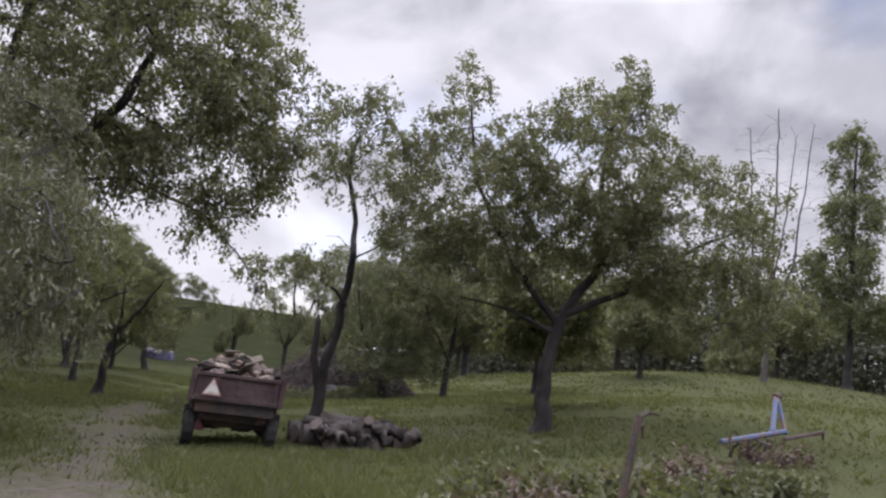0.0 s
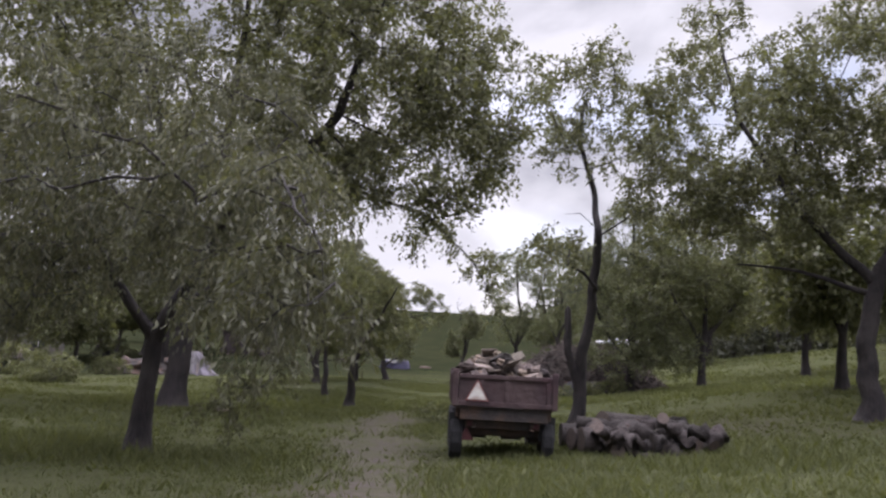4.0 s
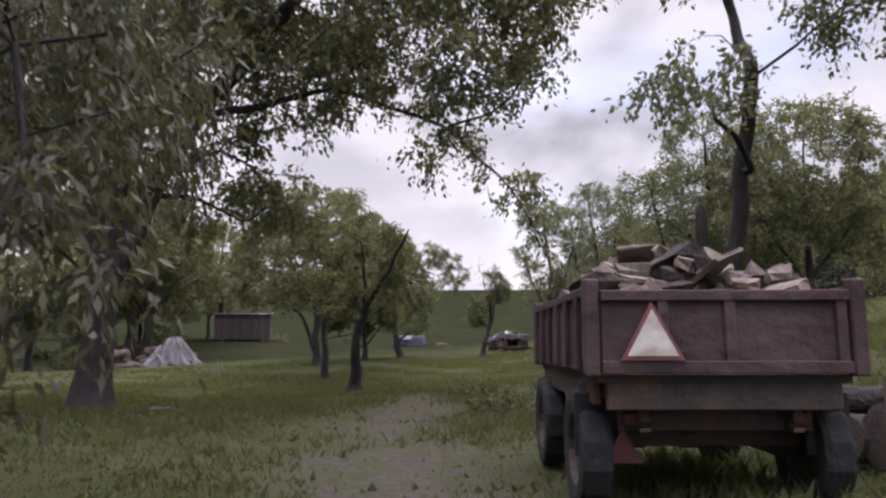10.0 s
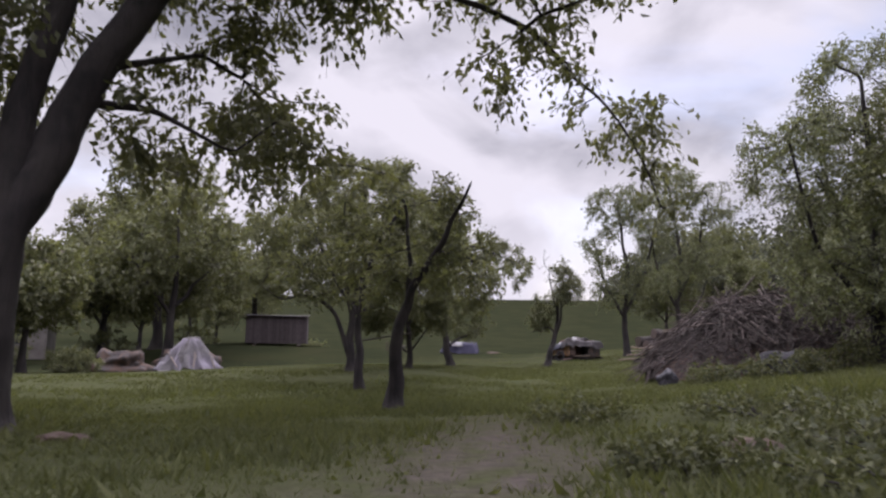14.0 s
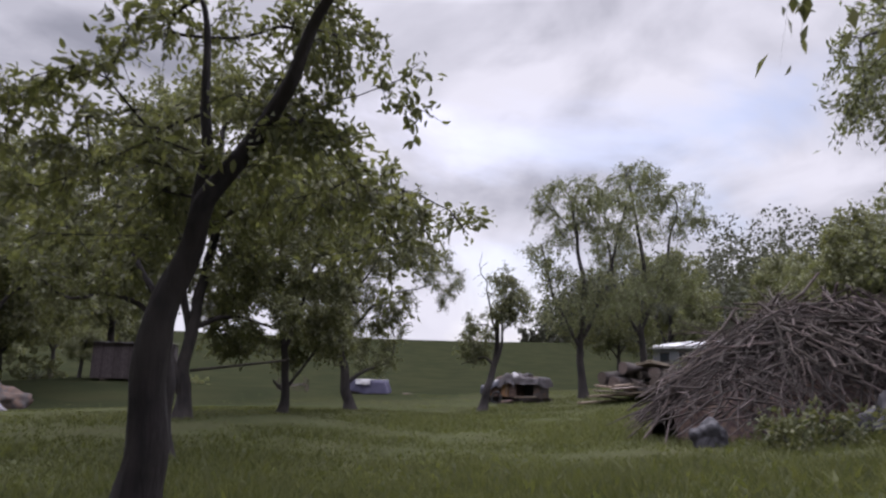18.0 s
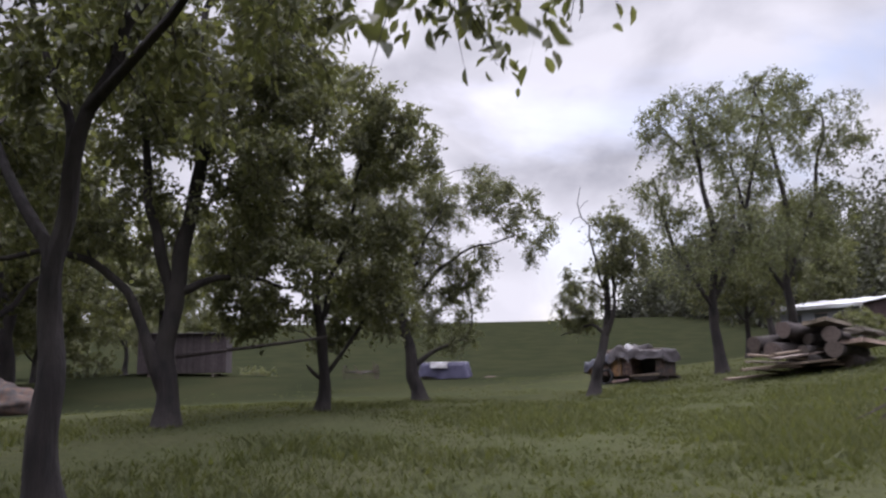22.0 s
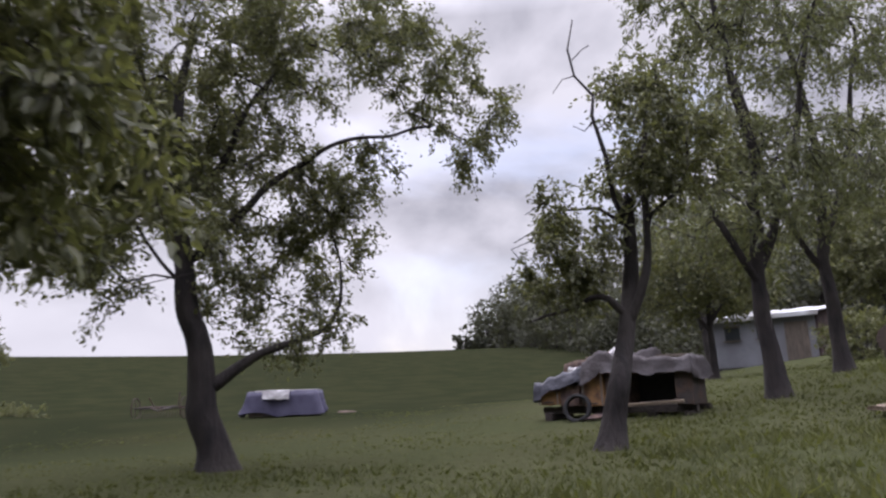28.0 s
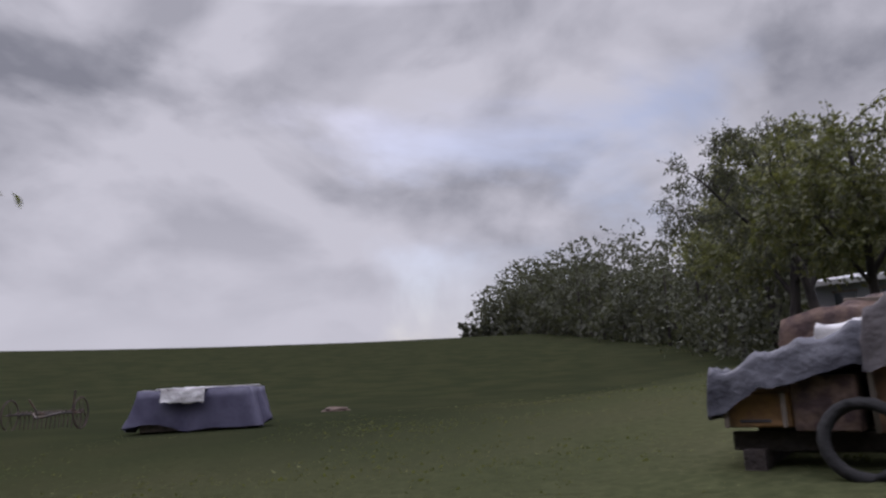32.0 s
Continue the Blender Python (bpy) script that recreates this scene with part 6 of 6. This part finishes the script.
    rumpled_cover("pale_sheet", 0.42, 0.3, lambda x, y: 0.95 + 0.1 * x, (0.06, 0.06, 0.10, 0.05), T(0.85, -0.02, 0.04), SHEET_WHITE, "crumpled pale plastic sheet", 14.0, ob, 0.07, (22, 16))
    rumpled_cover("pale_sheet", 0.34, 0.3, lambda x, y: 1.10 + 0.16 * (1 - abs(2 * x / 0.34 - 1)), (0.08, 0.08, 0.10, 0.1), T(1.62, 0.08, 0.04), SHEET_WHITE, "pale plastic sheet standing up in a peak", 17.0, ob, 0.09, (22, 16))
    rumpled_cover("pale_sheet", 0.5, 0.3, lambda x, y: 1.12 + 0.22 * x, (0.05, 0.12, 0.16, 0.2), T(2.1, 0.2, 0.04), SHEET_GREY, "bent grey sheet propped up in a peak", 23.0, ob, 0.09, (22, 16))
    for u, v, l, yw, z in ((2.3, 0.3, 1.7, 3, 1.20), (1.7, 0.55, 1.5, -6, 1.22)):
        plank("weight_pole", (l, 0.06, 0.05), T(u, v, z, yw, 0, rng.uniform(-3, 3)), WOOD_OLD, ob)
    for u, l, z, yw, rl in ((1.7, 0.9, 0.12, -8, -6),):
        plank("fallen_board", (l, 0.14, 0.03), T(u, -0.26, z, yw, 30, rl), BOX_BROWN, ob, "", 0.004)
    bm = bmesh.new()
    ring = [(0.25 * math.cos(2 * math.pi * i / 20), 0, 0.25 * math.sin(2 * math.pi * i / 20)) for i in range(21)]
    bm_tube(bm, ring, [0.045] * 21, 8, closed=False)
    w = part("old_tyre", bm, RUBBER, ob, "worn grey tyre leaning on the boxes", True)
    w.matrix_local = T(1.1, -0.2, 0.26, 8, -14)


hive_stack()


# ---------------------------------------------------------------- buildings at the edge
def shed():
    ob = thing("shed", T(38.0, 73.2, gz(38.0, 73.2) - 0.25, -66), "long pale shed with light metal roof", "shed")
    W, D, H1, H2 = 4.6, 3.6, 2.3, 2.8
    bm = bmesh.new()
    box(bm, (W, 0.2, H1), T(0, -D / 2, H1 / 2))
    part("front_wall", bm, SHED_WALL, ob)
    plank("back_wall", (W, 0.2, H2), T(0, D / 2, H2 / 2), SHED_WALL, ob)
    for sx in (-1, 1):
        bm = bmesh.new()
        v = [bm.verts.new(p) for p in ((0, -D / 2, 0), (0, D / 2, 0), (0, D / 2, H2), (0, -D / 2, H1))]
        f = bm.faces.new(v)
        r = bmesh.ops.extrude_face_region(bm, geom=[f])
        bmesh.ops.translate(bm, verts=[g for g in r["geom"] if isinstance(g, bmesh.types.BMVert)], vec=(0.2 * sx, 0, 0))
        o = part("end_wall", bm, RUST if sx > 0 else SHED_WALL, ob, "brown boarded end wall" if sx > 0 else "")
        o.matrix_local = T(sx * (W / 2 - 0.1), 0, 0)
    tilt = math.degrees(math.atan2(H2 - H1, D))
    wavy_sheet("roof", W + 0.6, D + 0.9, T(0, 0, (H1 + H2) / 2 + 0.12, 0, tilt), SHED_ROOF, "light corrugated metal roof", 2.0, 0.025, 40, ob, 0.0)
    plank("fascia", (W + 0.5, 0.05, 0.2), T(0, -D / 2 - 0.4, H1 - 0.02), SHED_ROOF, ob)
    for x, w in ((-1.4, 0.7), (0.1, 0.7)):
        win = plank("window", (w, 0.06, 0.6), T(x, -D / 2 - 0.11, 1.6), GLASS_DARK, ob, "small dark window")
        plank("window_frame", (w + 0.12, 0.05, 0.08), T(x, -D / 2 - 0.12, 1.94), WOOD_OLD, win)
        plank("window_sill", (w + 0.16, 0.12, 0.05), T(x, -D / 2 - 0.14, 1.27), WOOD_OLD, win)
    plank("door", (1.0, 0.07, 1.95), T(1.5, -D / 2 - 0.12, 0.99), WOOD_OLD, ob, "weathered plank door")


shed()


def dark_barn():
    x, y = 0.4, 79.4
    ob = thing("field_hut", T(x, y, gz(x, y) - 0.1, -5) @ Matrix.Diagonal((0.84, 0.84, 0.84, 1)), "low dark boarded hut at the orchard edge", "hut")
    W, D, H = 5.6, 2.6, 2.75
    n = 28
    for i in range(n):
        plank("wall_board", (W / n - 0.012, 0.05, H - 0.2), T(-W / 2 + (i + 0.5) * W / n, -D / 2, 0.15 + H / 2), BARN_DARK, ob, "", 0)
    plank("inner_wall", (W - 0.05, D - 0.12, H - 0.15), T(0, 0.04, 0.15 + H / 2), BARN_DARK, ob)
    wavy_sheet("roof", W + 0.4, D + 0.5, T(0, 0, H + 0.16, 0, 3), SHEET_GREY, "flat dark roof sheets", 3.0, 0.015, 24, ob, 0.0)
    for sx in (-1, 1):
        plank("skid", (0.2, D, 0.2), T(sx * 2.0, 0, 0.08), WOOD_OLD, ob)


dark_barn()


def farmhouse():
    x, y = -19.5, 75.0
    ob = thing("farmhouse", T(x, y, gz(x, y) - 0.1, 12), "old plastered farmhouse with dull brown tile roof", "house")
    W, D, H = 9.0, 7.0, 4.6
    plank("wall", (W, 0.35, H), T(0, -D / 2, H / 2), HOUSE_WALL, ob)
    plank("wall", (W, 0.35, H), T(0, D / 2, H / 2), HOUSE_WALL, ob)
    for sx in (-1, 1):
        bm = bmesh.new()
        v = [bm.verts.new(p) for p in ((0, -D / 2, 0), (0, D / 2, 0), (0, D / 2, H), (0, 0, H + 3.0), (0, -D / 2, H))]
        f = bm.faces.new(v)
        r = bmesh.ops.extrude_face_region(bm, geom=[f])
        bmesh.ops.translate(bm, verts=[g for g in r["geom"] if isinstance(g, bmesh.types.BMVert)], vec=(-0.35 * sx, 0, 0))
        o = part("gable_wall", bm, HOUSE_WALL, ob)
        o.matrix_local = T(sx * W / 2, 0, 0)
    tilt = math.degrees(math.atan2(3.0, D / 2))
    for s in (-1, 1):
        roof = plank("roof", (W + 0.8, 5.05, 0.16), T(0, s * (D / 4 + 0.15), H + 1.42, 0, -s * tilt), ROOF_TILE, ob, "weathered red brown roof tiles")
        for k in range(14):
            t = plank("tile_course", (W + 0.8, 0.36, 0.05), T(0, s * (0.12 + k * 0.27 + 0.1), H + 3.06 - (0.12 + k * 0.27) * math.tan(radians(tilt)), 0, -s * tilt), ROOF_TILE, roof, "", 0)
    ch = plank("chimney", (0.6, 0.6, 1.4), T(1.6, 0.3, H + 3.2), ROOF_TILE, ob)
    plank("chimney_cap", (0.75, 0.75, 0.1), T(1.6, 0.3, H + 3.94), HOUSE_WALL, ch)
    for x in (-3.0, -0.2, 2.6):
        for z in (1.5, 3.6):
            w = plank("window", (1.0, 0.06, 1.0), T(x, -D / 2 - 0.17, z), GLASS_DARK, ob, "dark window pane")
            plank("window_frame", (0.07, 0.05, 1.0), T(x, -D / 2 - 0.21, z), SHEET_WHITE, w)
            plank("window_sill", (1.2, 0.16, 0.06), T(x, -D / 2 - 0.24, z - 0.55), HOUSE_WALL, w)


farmhouse()


# ---------------------------------------------------------------- old implements
def plough():
    ob = thing("plough", on_ground(11.9, 12.7, 8) @ Matrix.Diagonal((0.68, 0.68, 0.68, 1)), "abandoned blue plough overgrown with grass", "plough")
    V = Vector

    def bar(name, a, b, r, mat, label="", sides=6):
        bm = bmesh.new()
        bm_tube(bm, [a, tuple((V(a) + V(b)) / 2), b], (r, r, r), sides)
        return part(name, bm, mat, ob, label)

    bar("main_beam", (-2.2, 0.2, 0.42), (1.0, -0.2, 0.92), 0.075, PAINT_BLUE, "worn blue main beam")
    bar("mast_leg", (0.35, -0.1, 0.85), (1.42, 0.3, 1.95), 0.08, PAINT_BLUE, "blue headstock leg")
    bar("mast_leg", (1.05, -0.2, 0.85), (1.48, 0.3, 1.95), 0.075, PAINT_BLUE, "blue headstock leg")
    bar("mast_pin", (1.34, 0.3, 1.95), (1.62, 0.25, 2.0), 0.1, IRON)
    bar("draft_arm", (0.5, -0.4, 0.7), (2.9, -0.6, 1.05), 0.055, RUST, "rusty red draft arm")
    bar("arm_hook", (2.9, -0.6, 1.05), (2.94, -0.6, 0.8), 0.04, RUST)
    bar("cross_tube", (-1.6, -0.9, 0.5), (0.6, 0.7, 0.62), 0.05, IRON)
    for k in range(3):
        x = -1.9 + k * 1.0
        bar("share_leg", (x, 0.1 - k * 0.1, 0.62), (x - 0.1, 0.0, 0.1), 0.045, IRON)
        bm = bmesh.new()
        n = 8
        rows = []
        for i in range(n + 1):
            f = i / n
            rows.append([bm.verts.new((x - 0.35 + 0.7 * f + 0.12 * g, -0.05 + 0.28 * f * f - 0.16 * g * g, 0.05 + 0.42 * g)) for g in (0, 0.33, 0.66, 1)])
        for i in range(n):
            for g in range(3):
                bm.faces.new((rows[i][g], rows[i + 1][g], rows[i + 1][g + 1], rows[i][g + 1]))
        bmesh.ops.solidify(bm, geom=list(bm.faces), thickness=0.015)
        part("mouldboard", bm, PAINT_BLUE if k == 2 else RUST, ob, "", True)
    tine = thing("harrow_frame", on_ground(6.6, 10.2, 20) @ Matrix.Diagonal((0.5, 0.5, 0.5, 1)), "rusty red harrow frame lying in weeds", "harrow")
    for a, b, r in (((-1.4, -0.3, 0.35), (1.5, 0.5, 0.75), 0.05), ((-1.3, 0.5, 0.3), (1.3, 1.0, 0.62), 0.05), ((-1.2, -0.3, 0.35), (-1.0, 0.6, 0.33), 0.04), ((0.1, 0.0, 0.5), (0.2, 0.8, 0.5), 0.04), ((1.3, 0.4, 0.7), (1.2, 1.0, 0.62), 0.04)):
        bm = bmesh.new()
        bm_tube(bm, [a, b], (r, r), 6)
        part("frame_bar", bm, RUST, tine)
    for k in range(8):
        bm = bmesh.new()
        x = -1.2 + k * 0.34
        bm_tube(bm, [(x, -0.25 + 0.1 * k, 0.38 + k * 0.05), (x - 0.1, -0.3 + 0.1 * k, 0.15), (x + 0.12, -0.38 + 0.1 * k, 0.0)], (0.02, 0.02, 0.012), 5)
        part("tine", bm, IRON, tine)


plough()
post = thing("bent_post", on_ground(2.15, 7.8) @ Matrix.Diagonal((0.55, 0.55, 0.55, 1)), "rusty iron post with a bent hooked top", "post")
bm = bmesh.new()
bm_tube(bm, [(0, 0, -0.1), (0.05, 0, 0.9), (0.22, 0, 1.9), (0.28, 0, 2.15)], (0.06, 0.055, 0.05, 0.05), 8)
part("post_shaft", bm, IRON, post)
bm = bmesh.new()
bm_tube(bm, [(0.27, 0, 2.12), (0.42, -0.02, 2.2), (0.62, -0.03, 2.18)], (0.035, 0.03, 0.02), 6)
part("hook", bm, IRON, post)
bm = bmesh.new()
bm_tube(bm, [(0.24, 0, 2.0), (0.40, 0.05, 2.03), (0.44, 0.05, 1.85)], (0.03, 0.025, 0.02), 6)
part("hook", bm, IRON, post)


def hay_rake():
    ob = thing("hay_rake", on_ground(10.4, 80.0, -20) @ Matrix.Diagonal((0.7, 0.7, 0.85, 1)), "rusty hay rake standing on the open field", "hay rake")

    def ring(r, t, m, mat, name):
        bm = bmesh.new()
        n = 24
        pts = [(r * math.cos(2 * math.pi * i / n), 0, r * math.sin(2 * math.pi * i / n)) for i in range(n + 1)]
        bm_tube(bm, pts, [t] * (n + 1), 5, closed=False)
        o = part(name, bm, mat, ob)
        o.matrix_local = m

    for x in (-1.5, 1.25):
        ring(0.5, 0.03, T(x, 0, 0.5, 80), RUST, "wheel_ring")
        for k in range(6):
            bm = bmesh.new()
            a = math.pi * k / 3
            bm_tube(bm, [(x, 0, 0.5), (x, 0.48 * math.cos(a), 0.5 + 0.48 * math.sin(a))], (0.014, 0.012), 4)
            part("spoke", bm, RUST, ob)
    for a, b, r in (((-1.6, 0, 0.52), (1.35, 0, 0.52), 0.045), ((-0.6, 0, 0.52), (0.2, -1.5, 0.4), 0.04), ((0.5, 0, 0.52), (0.2, -1.5, 0.4), 0.04), ((0.9, 0, 0.5), (1.0, 0, 1.25), 0.035), ((-0.4, 0, 0.5), (-0.7, -0.2, 1.0), 0.03)):
        bm = bmesh.new()
        bm_tube(bm, [a, b], (r, r), 6)
        part("frame_bar", bm, IRON, ob)
    for k in range(16):
        bm = bmesh.new()
        x = -1.35 + k * 0.17
        bm_tube(bm, [(x, 0, 0.52), (x, 0.35, 0.62), (x, 0.6, 0.35), (x, 0.5, 0.03)], (0.022,) * 4, 4)
        part("tine", bm, RUST, ob)


hay_rake()

# rail lashed between two orchard trees
bm = bmesh.new()
bm_tube(bm, [(6.6, 52.5, 2.58), (5.6, 51.8, 2.42), (4.6, 51.0, 2.27), (3.8, 50.4, 2.15)], (0.03, 0.034, 0.036, 0.04), 7)
tagged(part("rail_pole", bm, LOG_BARK, None, "", True), "thin bark pole lashed between orchard trees", "pole")


def mound(name, at, r, h, mat, label, seed):
    bm = bmesh.new()
    bmesh.ops.create_icosphere(bm, subdivisions=4, radius=1.0)
    for v in bm.verts:
        n = 1 + 0.35 * noise.noise(v.co * 2 + Vector((seed, 0, 0)))
        v.co = Vector((v.co.x * r * n, v.co.y * r * 0.7 * n, max(v.co.z, -0.1) * h * n))
    ob = part(name, bm, mat, None, "", True)
    ob.matrix_world = on_ground(*at, 0, -0.02)
    return tagged(ob, label, "soil heap")


mound("soil_heap", (24.4, 100.0), 0.9, 0.25, SOIL, "low reddish soil heap on the field", 2.0)
mound("soil_heap", (5.6, 27.0), 0.35, 0.12, SOIL, "small dark molehill in the grass", 5.0)
mound("soil_heap", (-1.6, 30.5), 0.3, 0.1, SOIL, "small dark molehill in the grass", 7.0)


# ---------------------------------------------------------------- shrubs, weeds and grass
def shrub(at, r, h, seed, leaf, label, clusters=60, each=60, size=0.10):
    x, y = at
    ob = thing("shrub", on_ground(x, y), label, "shrub")
    rng = np.random.default_rng(seed)
    c = rng.normal(size=(clusters, 3))
    c /= np.linalg.norm(c, axis=1)[:, None]
    c *= (rng.uniform(0.2, 1, clusters) ** 0.5)[:, None] * np.array([r, r, h * 0.55])
    c[:, 2] = np.abs(c[:, 2] + h * 0.42)
    o = new("leaves", leaf_mesh("leaves", c, each, 0.17, size, leaf, seed, 0.1))
    o.parent = ob
    V, F = [], []
    for p in c[::2]:
        v, f = tube([(p[0] * 0.15, p[1] * 0.15, -0.05), (p[0] * 0.6, p[1] * 0.6, p[2] * 0.6), tuple(p)], (0.018, 0.012, 0.005), 4, closed=False)
        F += [tuple(len(V) + k for k in q) for q in f]
        V += v
    s = new("brushwood", fast_mesh("brushwood", V, F, BARK))
    s.parent = ob
    s["kind"] = "stuff"
    return ob


for i, (x, y, r, h) in enumerate(((-9.5, 44, 1.6, 1.4), (-12.5, 50, 2.0, 1.8), (-8.6, 57, 1.3, 1.2), (-11, 36, 1.8, 1.5), (-14.5, 30, 2.2, 2.0), (30.5, 63.5, 1.4, 1.6), (33, 60.5, 1.6, 1.8), (-10.5, 72, 2.0, 2.2), (-15.5, 66, 2.2, 2.4),
                                  (29, 58.8, 1.1, 1.0), (-17, 44, 2.4, 2.2), (3.6, 95, 1.6, 1.5), (-6.8, 88, 2.2, 2.4))):
    shrub((x, y), r, h, 300 + i, LEAF_FRUIT, "dense green shrub at the orchard edge", 70, 60, 0.13)
for i, (x, y, r, h) in enumerate(((2.6, 9.9, 0.6, 0.4), (3.3, 10.2, 0.5, 0.5), (3.9, 9.6, 0.55, 0.4), (4.6, 9.4, 0.5, 0.45), (6.4, 9.9, 0.6, 0.35), (7.6, 9.8, 0.6, 0.35), (14.6, 38.2, 1.4, 0.7), (16.4, 38.0, 1.4, 0.8), (13.2, 39.4, 0.9, 0.5),
                                  (5.2, 24.8, 0.9, 0.5), (6.6, 26.6, 1.0, 0.5), (5.4, 30.5, 0.9, 0.4), (7.4, 29.2, 1.1, 0.45), (4.4, 26.2, 0.6, 0.4))):
    low = 0.6 if 24 < y < 31 else 1.0
    shrub((x, y), r, h * low, 400 + i, WEED, "patch of tall green weeds in the grass", 46, 46, 0.11 * (0.3 + 0.7 * low))
for i, (x, y, r, h) in enumerate(((2.3, 9.0, 0.5, 0.45), (3.0, 9.3, 0.6, 0.35), (4.3, 10.2, 0.6, 0.35), (5.6, 10.3, 0.5, 0.3), (7.4, 10.9, 0.7, 0.45), (11.6, 12.2, 0.8, 0.3), (2.7, 8.4, 0.5, 0.3))):
    shrub((x, y), r, h, 501 + i, DRY_WEED, "heap of withered cut weeds", 44, 36, 0.08)


def grass():
    rng = np.random.default_rng(8)
    spine = np.array([(-1.9, 3.4), (-1.5, 8.0), (-0.8, 12.2), (0.4, 17.3), (2.2, 25.3), (4.4, 32.0), (5.6, 37), (6.0, 40.3), (7.3, 45.5), (9.6, 51), (12.2, 57), (14.8, 64), (17, 71)])
    seg = np.diff(spine, axis=0)
    d = seg / np.linalg.norm(seg, axis=1)[:, None]

    def scatter(n, wide, ahead):
        k = rng.integers(0, len(seg), n)
        p = spine[k] + seg[k] * rng.uniform(0, 1, n)[:, None] + np.stack([d[k, 1], -d[k, 0]], 1) * rng.normal(0, wide, n)[:, None]
        return p + np.abs(rng.normal(0, ahead, n))[:, None] * d[k]

    V = []
    for n, wide, ahead, each, lo, hi, width in ((120000, 7.5, 0.7, 4, 0.05, 0.15, 0.009), (75000, 20.0, 16.0, 3, 0.05, 0.16, 0.022), (90000, 34.0, 46.0, 3, 0.06, 0.17, 0.045)):
        p = scatter(n, wide, ahead)
        bare = np.clip(1.1 - track_distance(p[:, 0], p[:, 1]) / 1.3, 0, 1) * (p[:, 1] < 33)
        p = p[rng.uniform(0, 1, n) > bare * 0.92]
        far = np.clip((p[:, 1] - 0.35 * p[:, 0] - 49) / 22, 0, 1)
        p = p[rng.uniform(0, 1, len(p)) > far ** 0.6]
        lush = np.array([noise.noise(Vector((a * 0.35, b * 0.35, 4.0))) for a, b in p])
        m = len(p) * each
        base = np.repeat(np.concatenate([p, ground_z(p[:, 0], p[:, 1])[:, None] - 0.02], 1), each, axis=0)
        base[:, :2] += rng.normal(0, 0.05, (m, 2))
        h = rng.uniform(lo, hi, m) * np.repeat(1 + 1.3 * np.clip(lush, -0.35, 0.7), each)
        h *= 1 - 0.75 * np.clip((base[:, 1] - 0.35 * base[:, 0] - 42) / 16, 0, 1)
        a = rng.uniform(0, 2 * math.pi, m)
        s = np.stack([np.cos(a), np.sin(a), np.zeros(m)], 1) * (width * rng.uniform(0.7, 1.3, m))[:, None]
        tip = base + np.concatenate([rng.normal(0, 0.55, (m, 2)) * h[:, None], h[:, None]], 1)
        V.append(np.stack([base - s, base + s, tip], 1).reshape(-1, 3))
    co = np.concatenate(V)
    me = fast_mesh("grass_tufts", co, np.arange(len(co)).reshape(-1, 3), GRASS)
    tagged(new("grass_tufts", me), "uneven tufts of meadow grass", "grass", kind="stuff")


# leaning posts of an old fence in the orchard
for x, y, h, lean in ((-15.2, 40.5, 1.5, 3), (-13.6, 45.5, 1.3, -5), (-12.4, 50.8, 1.4, 4), (-17.5, 36.0, 1.5, -3), (-11.5, 56.0, 1.3, 2)):
    bm = bmesh.new()
    bm_tube(bm, [(0, 0, -0.15), (0.01, 0.0, h * 0.5), (0.0, 0.02, h)], (0.075, 0.07, 0.06), 8)
    post = part("fence_post", bm, WOOD_OLD, None, "", True)
    post.matrix_world = on_ground(x, y, 20 * lean) @ pose(0, 0, 0, lean, lean, 0)
    tagged(post, "grey weathered leaning wooden fence post", "post", "old fence posts")
grass()
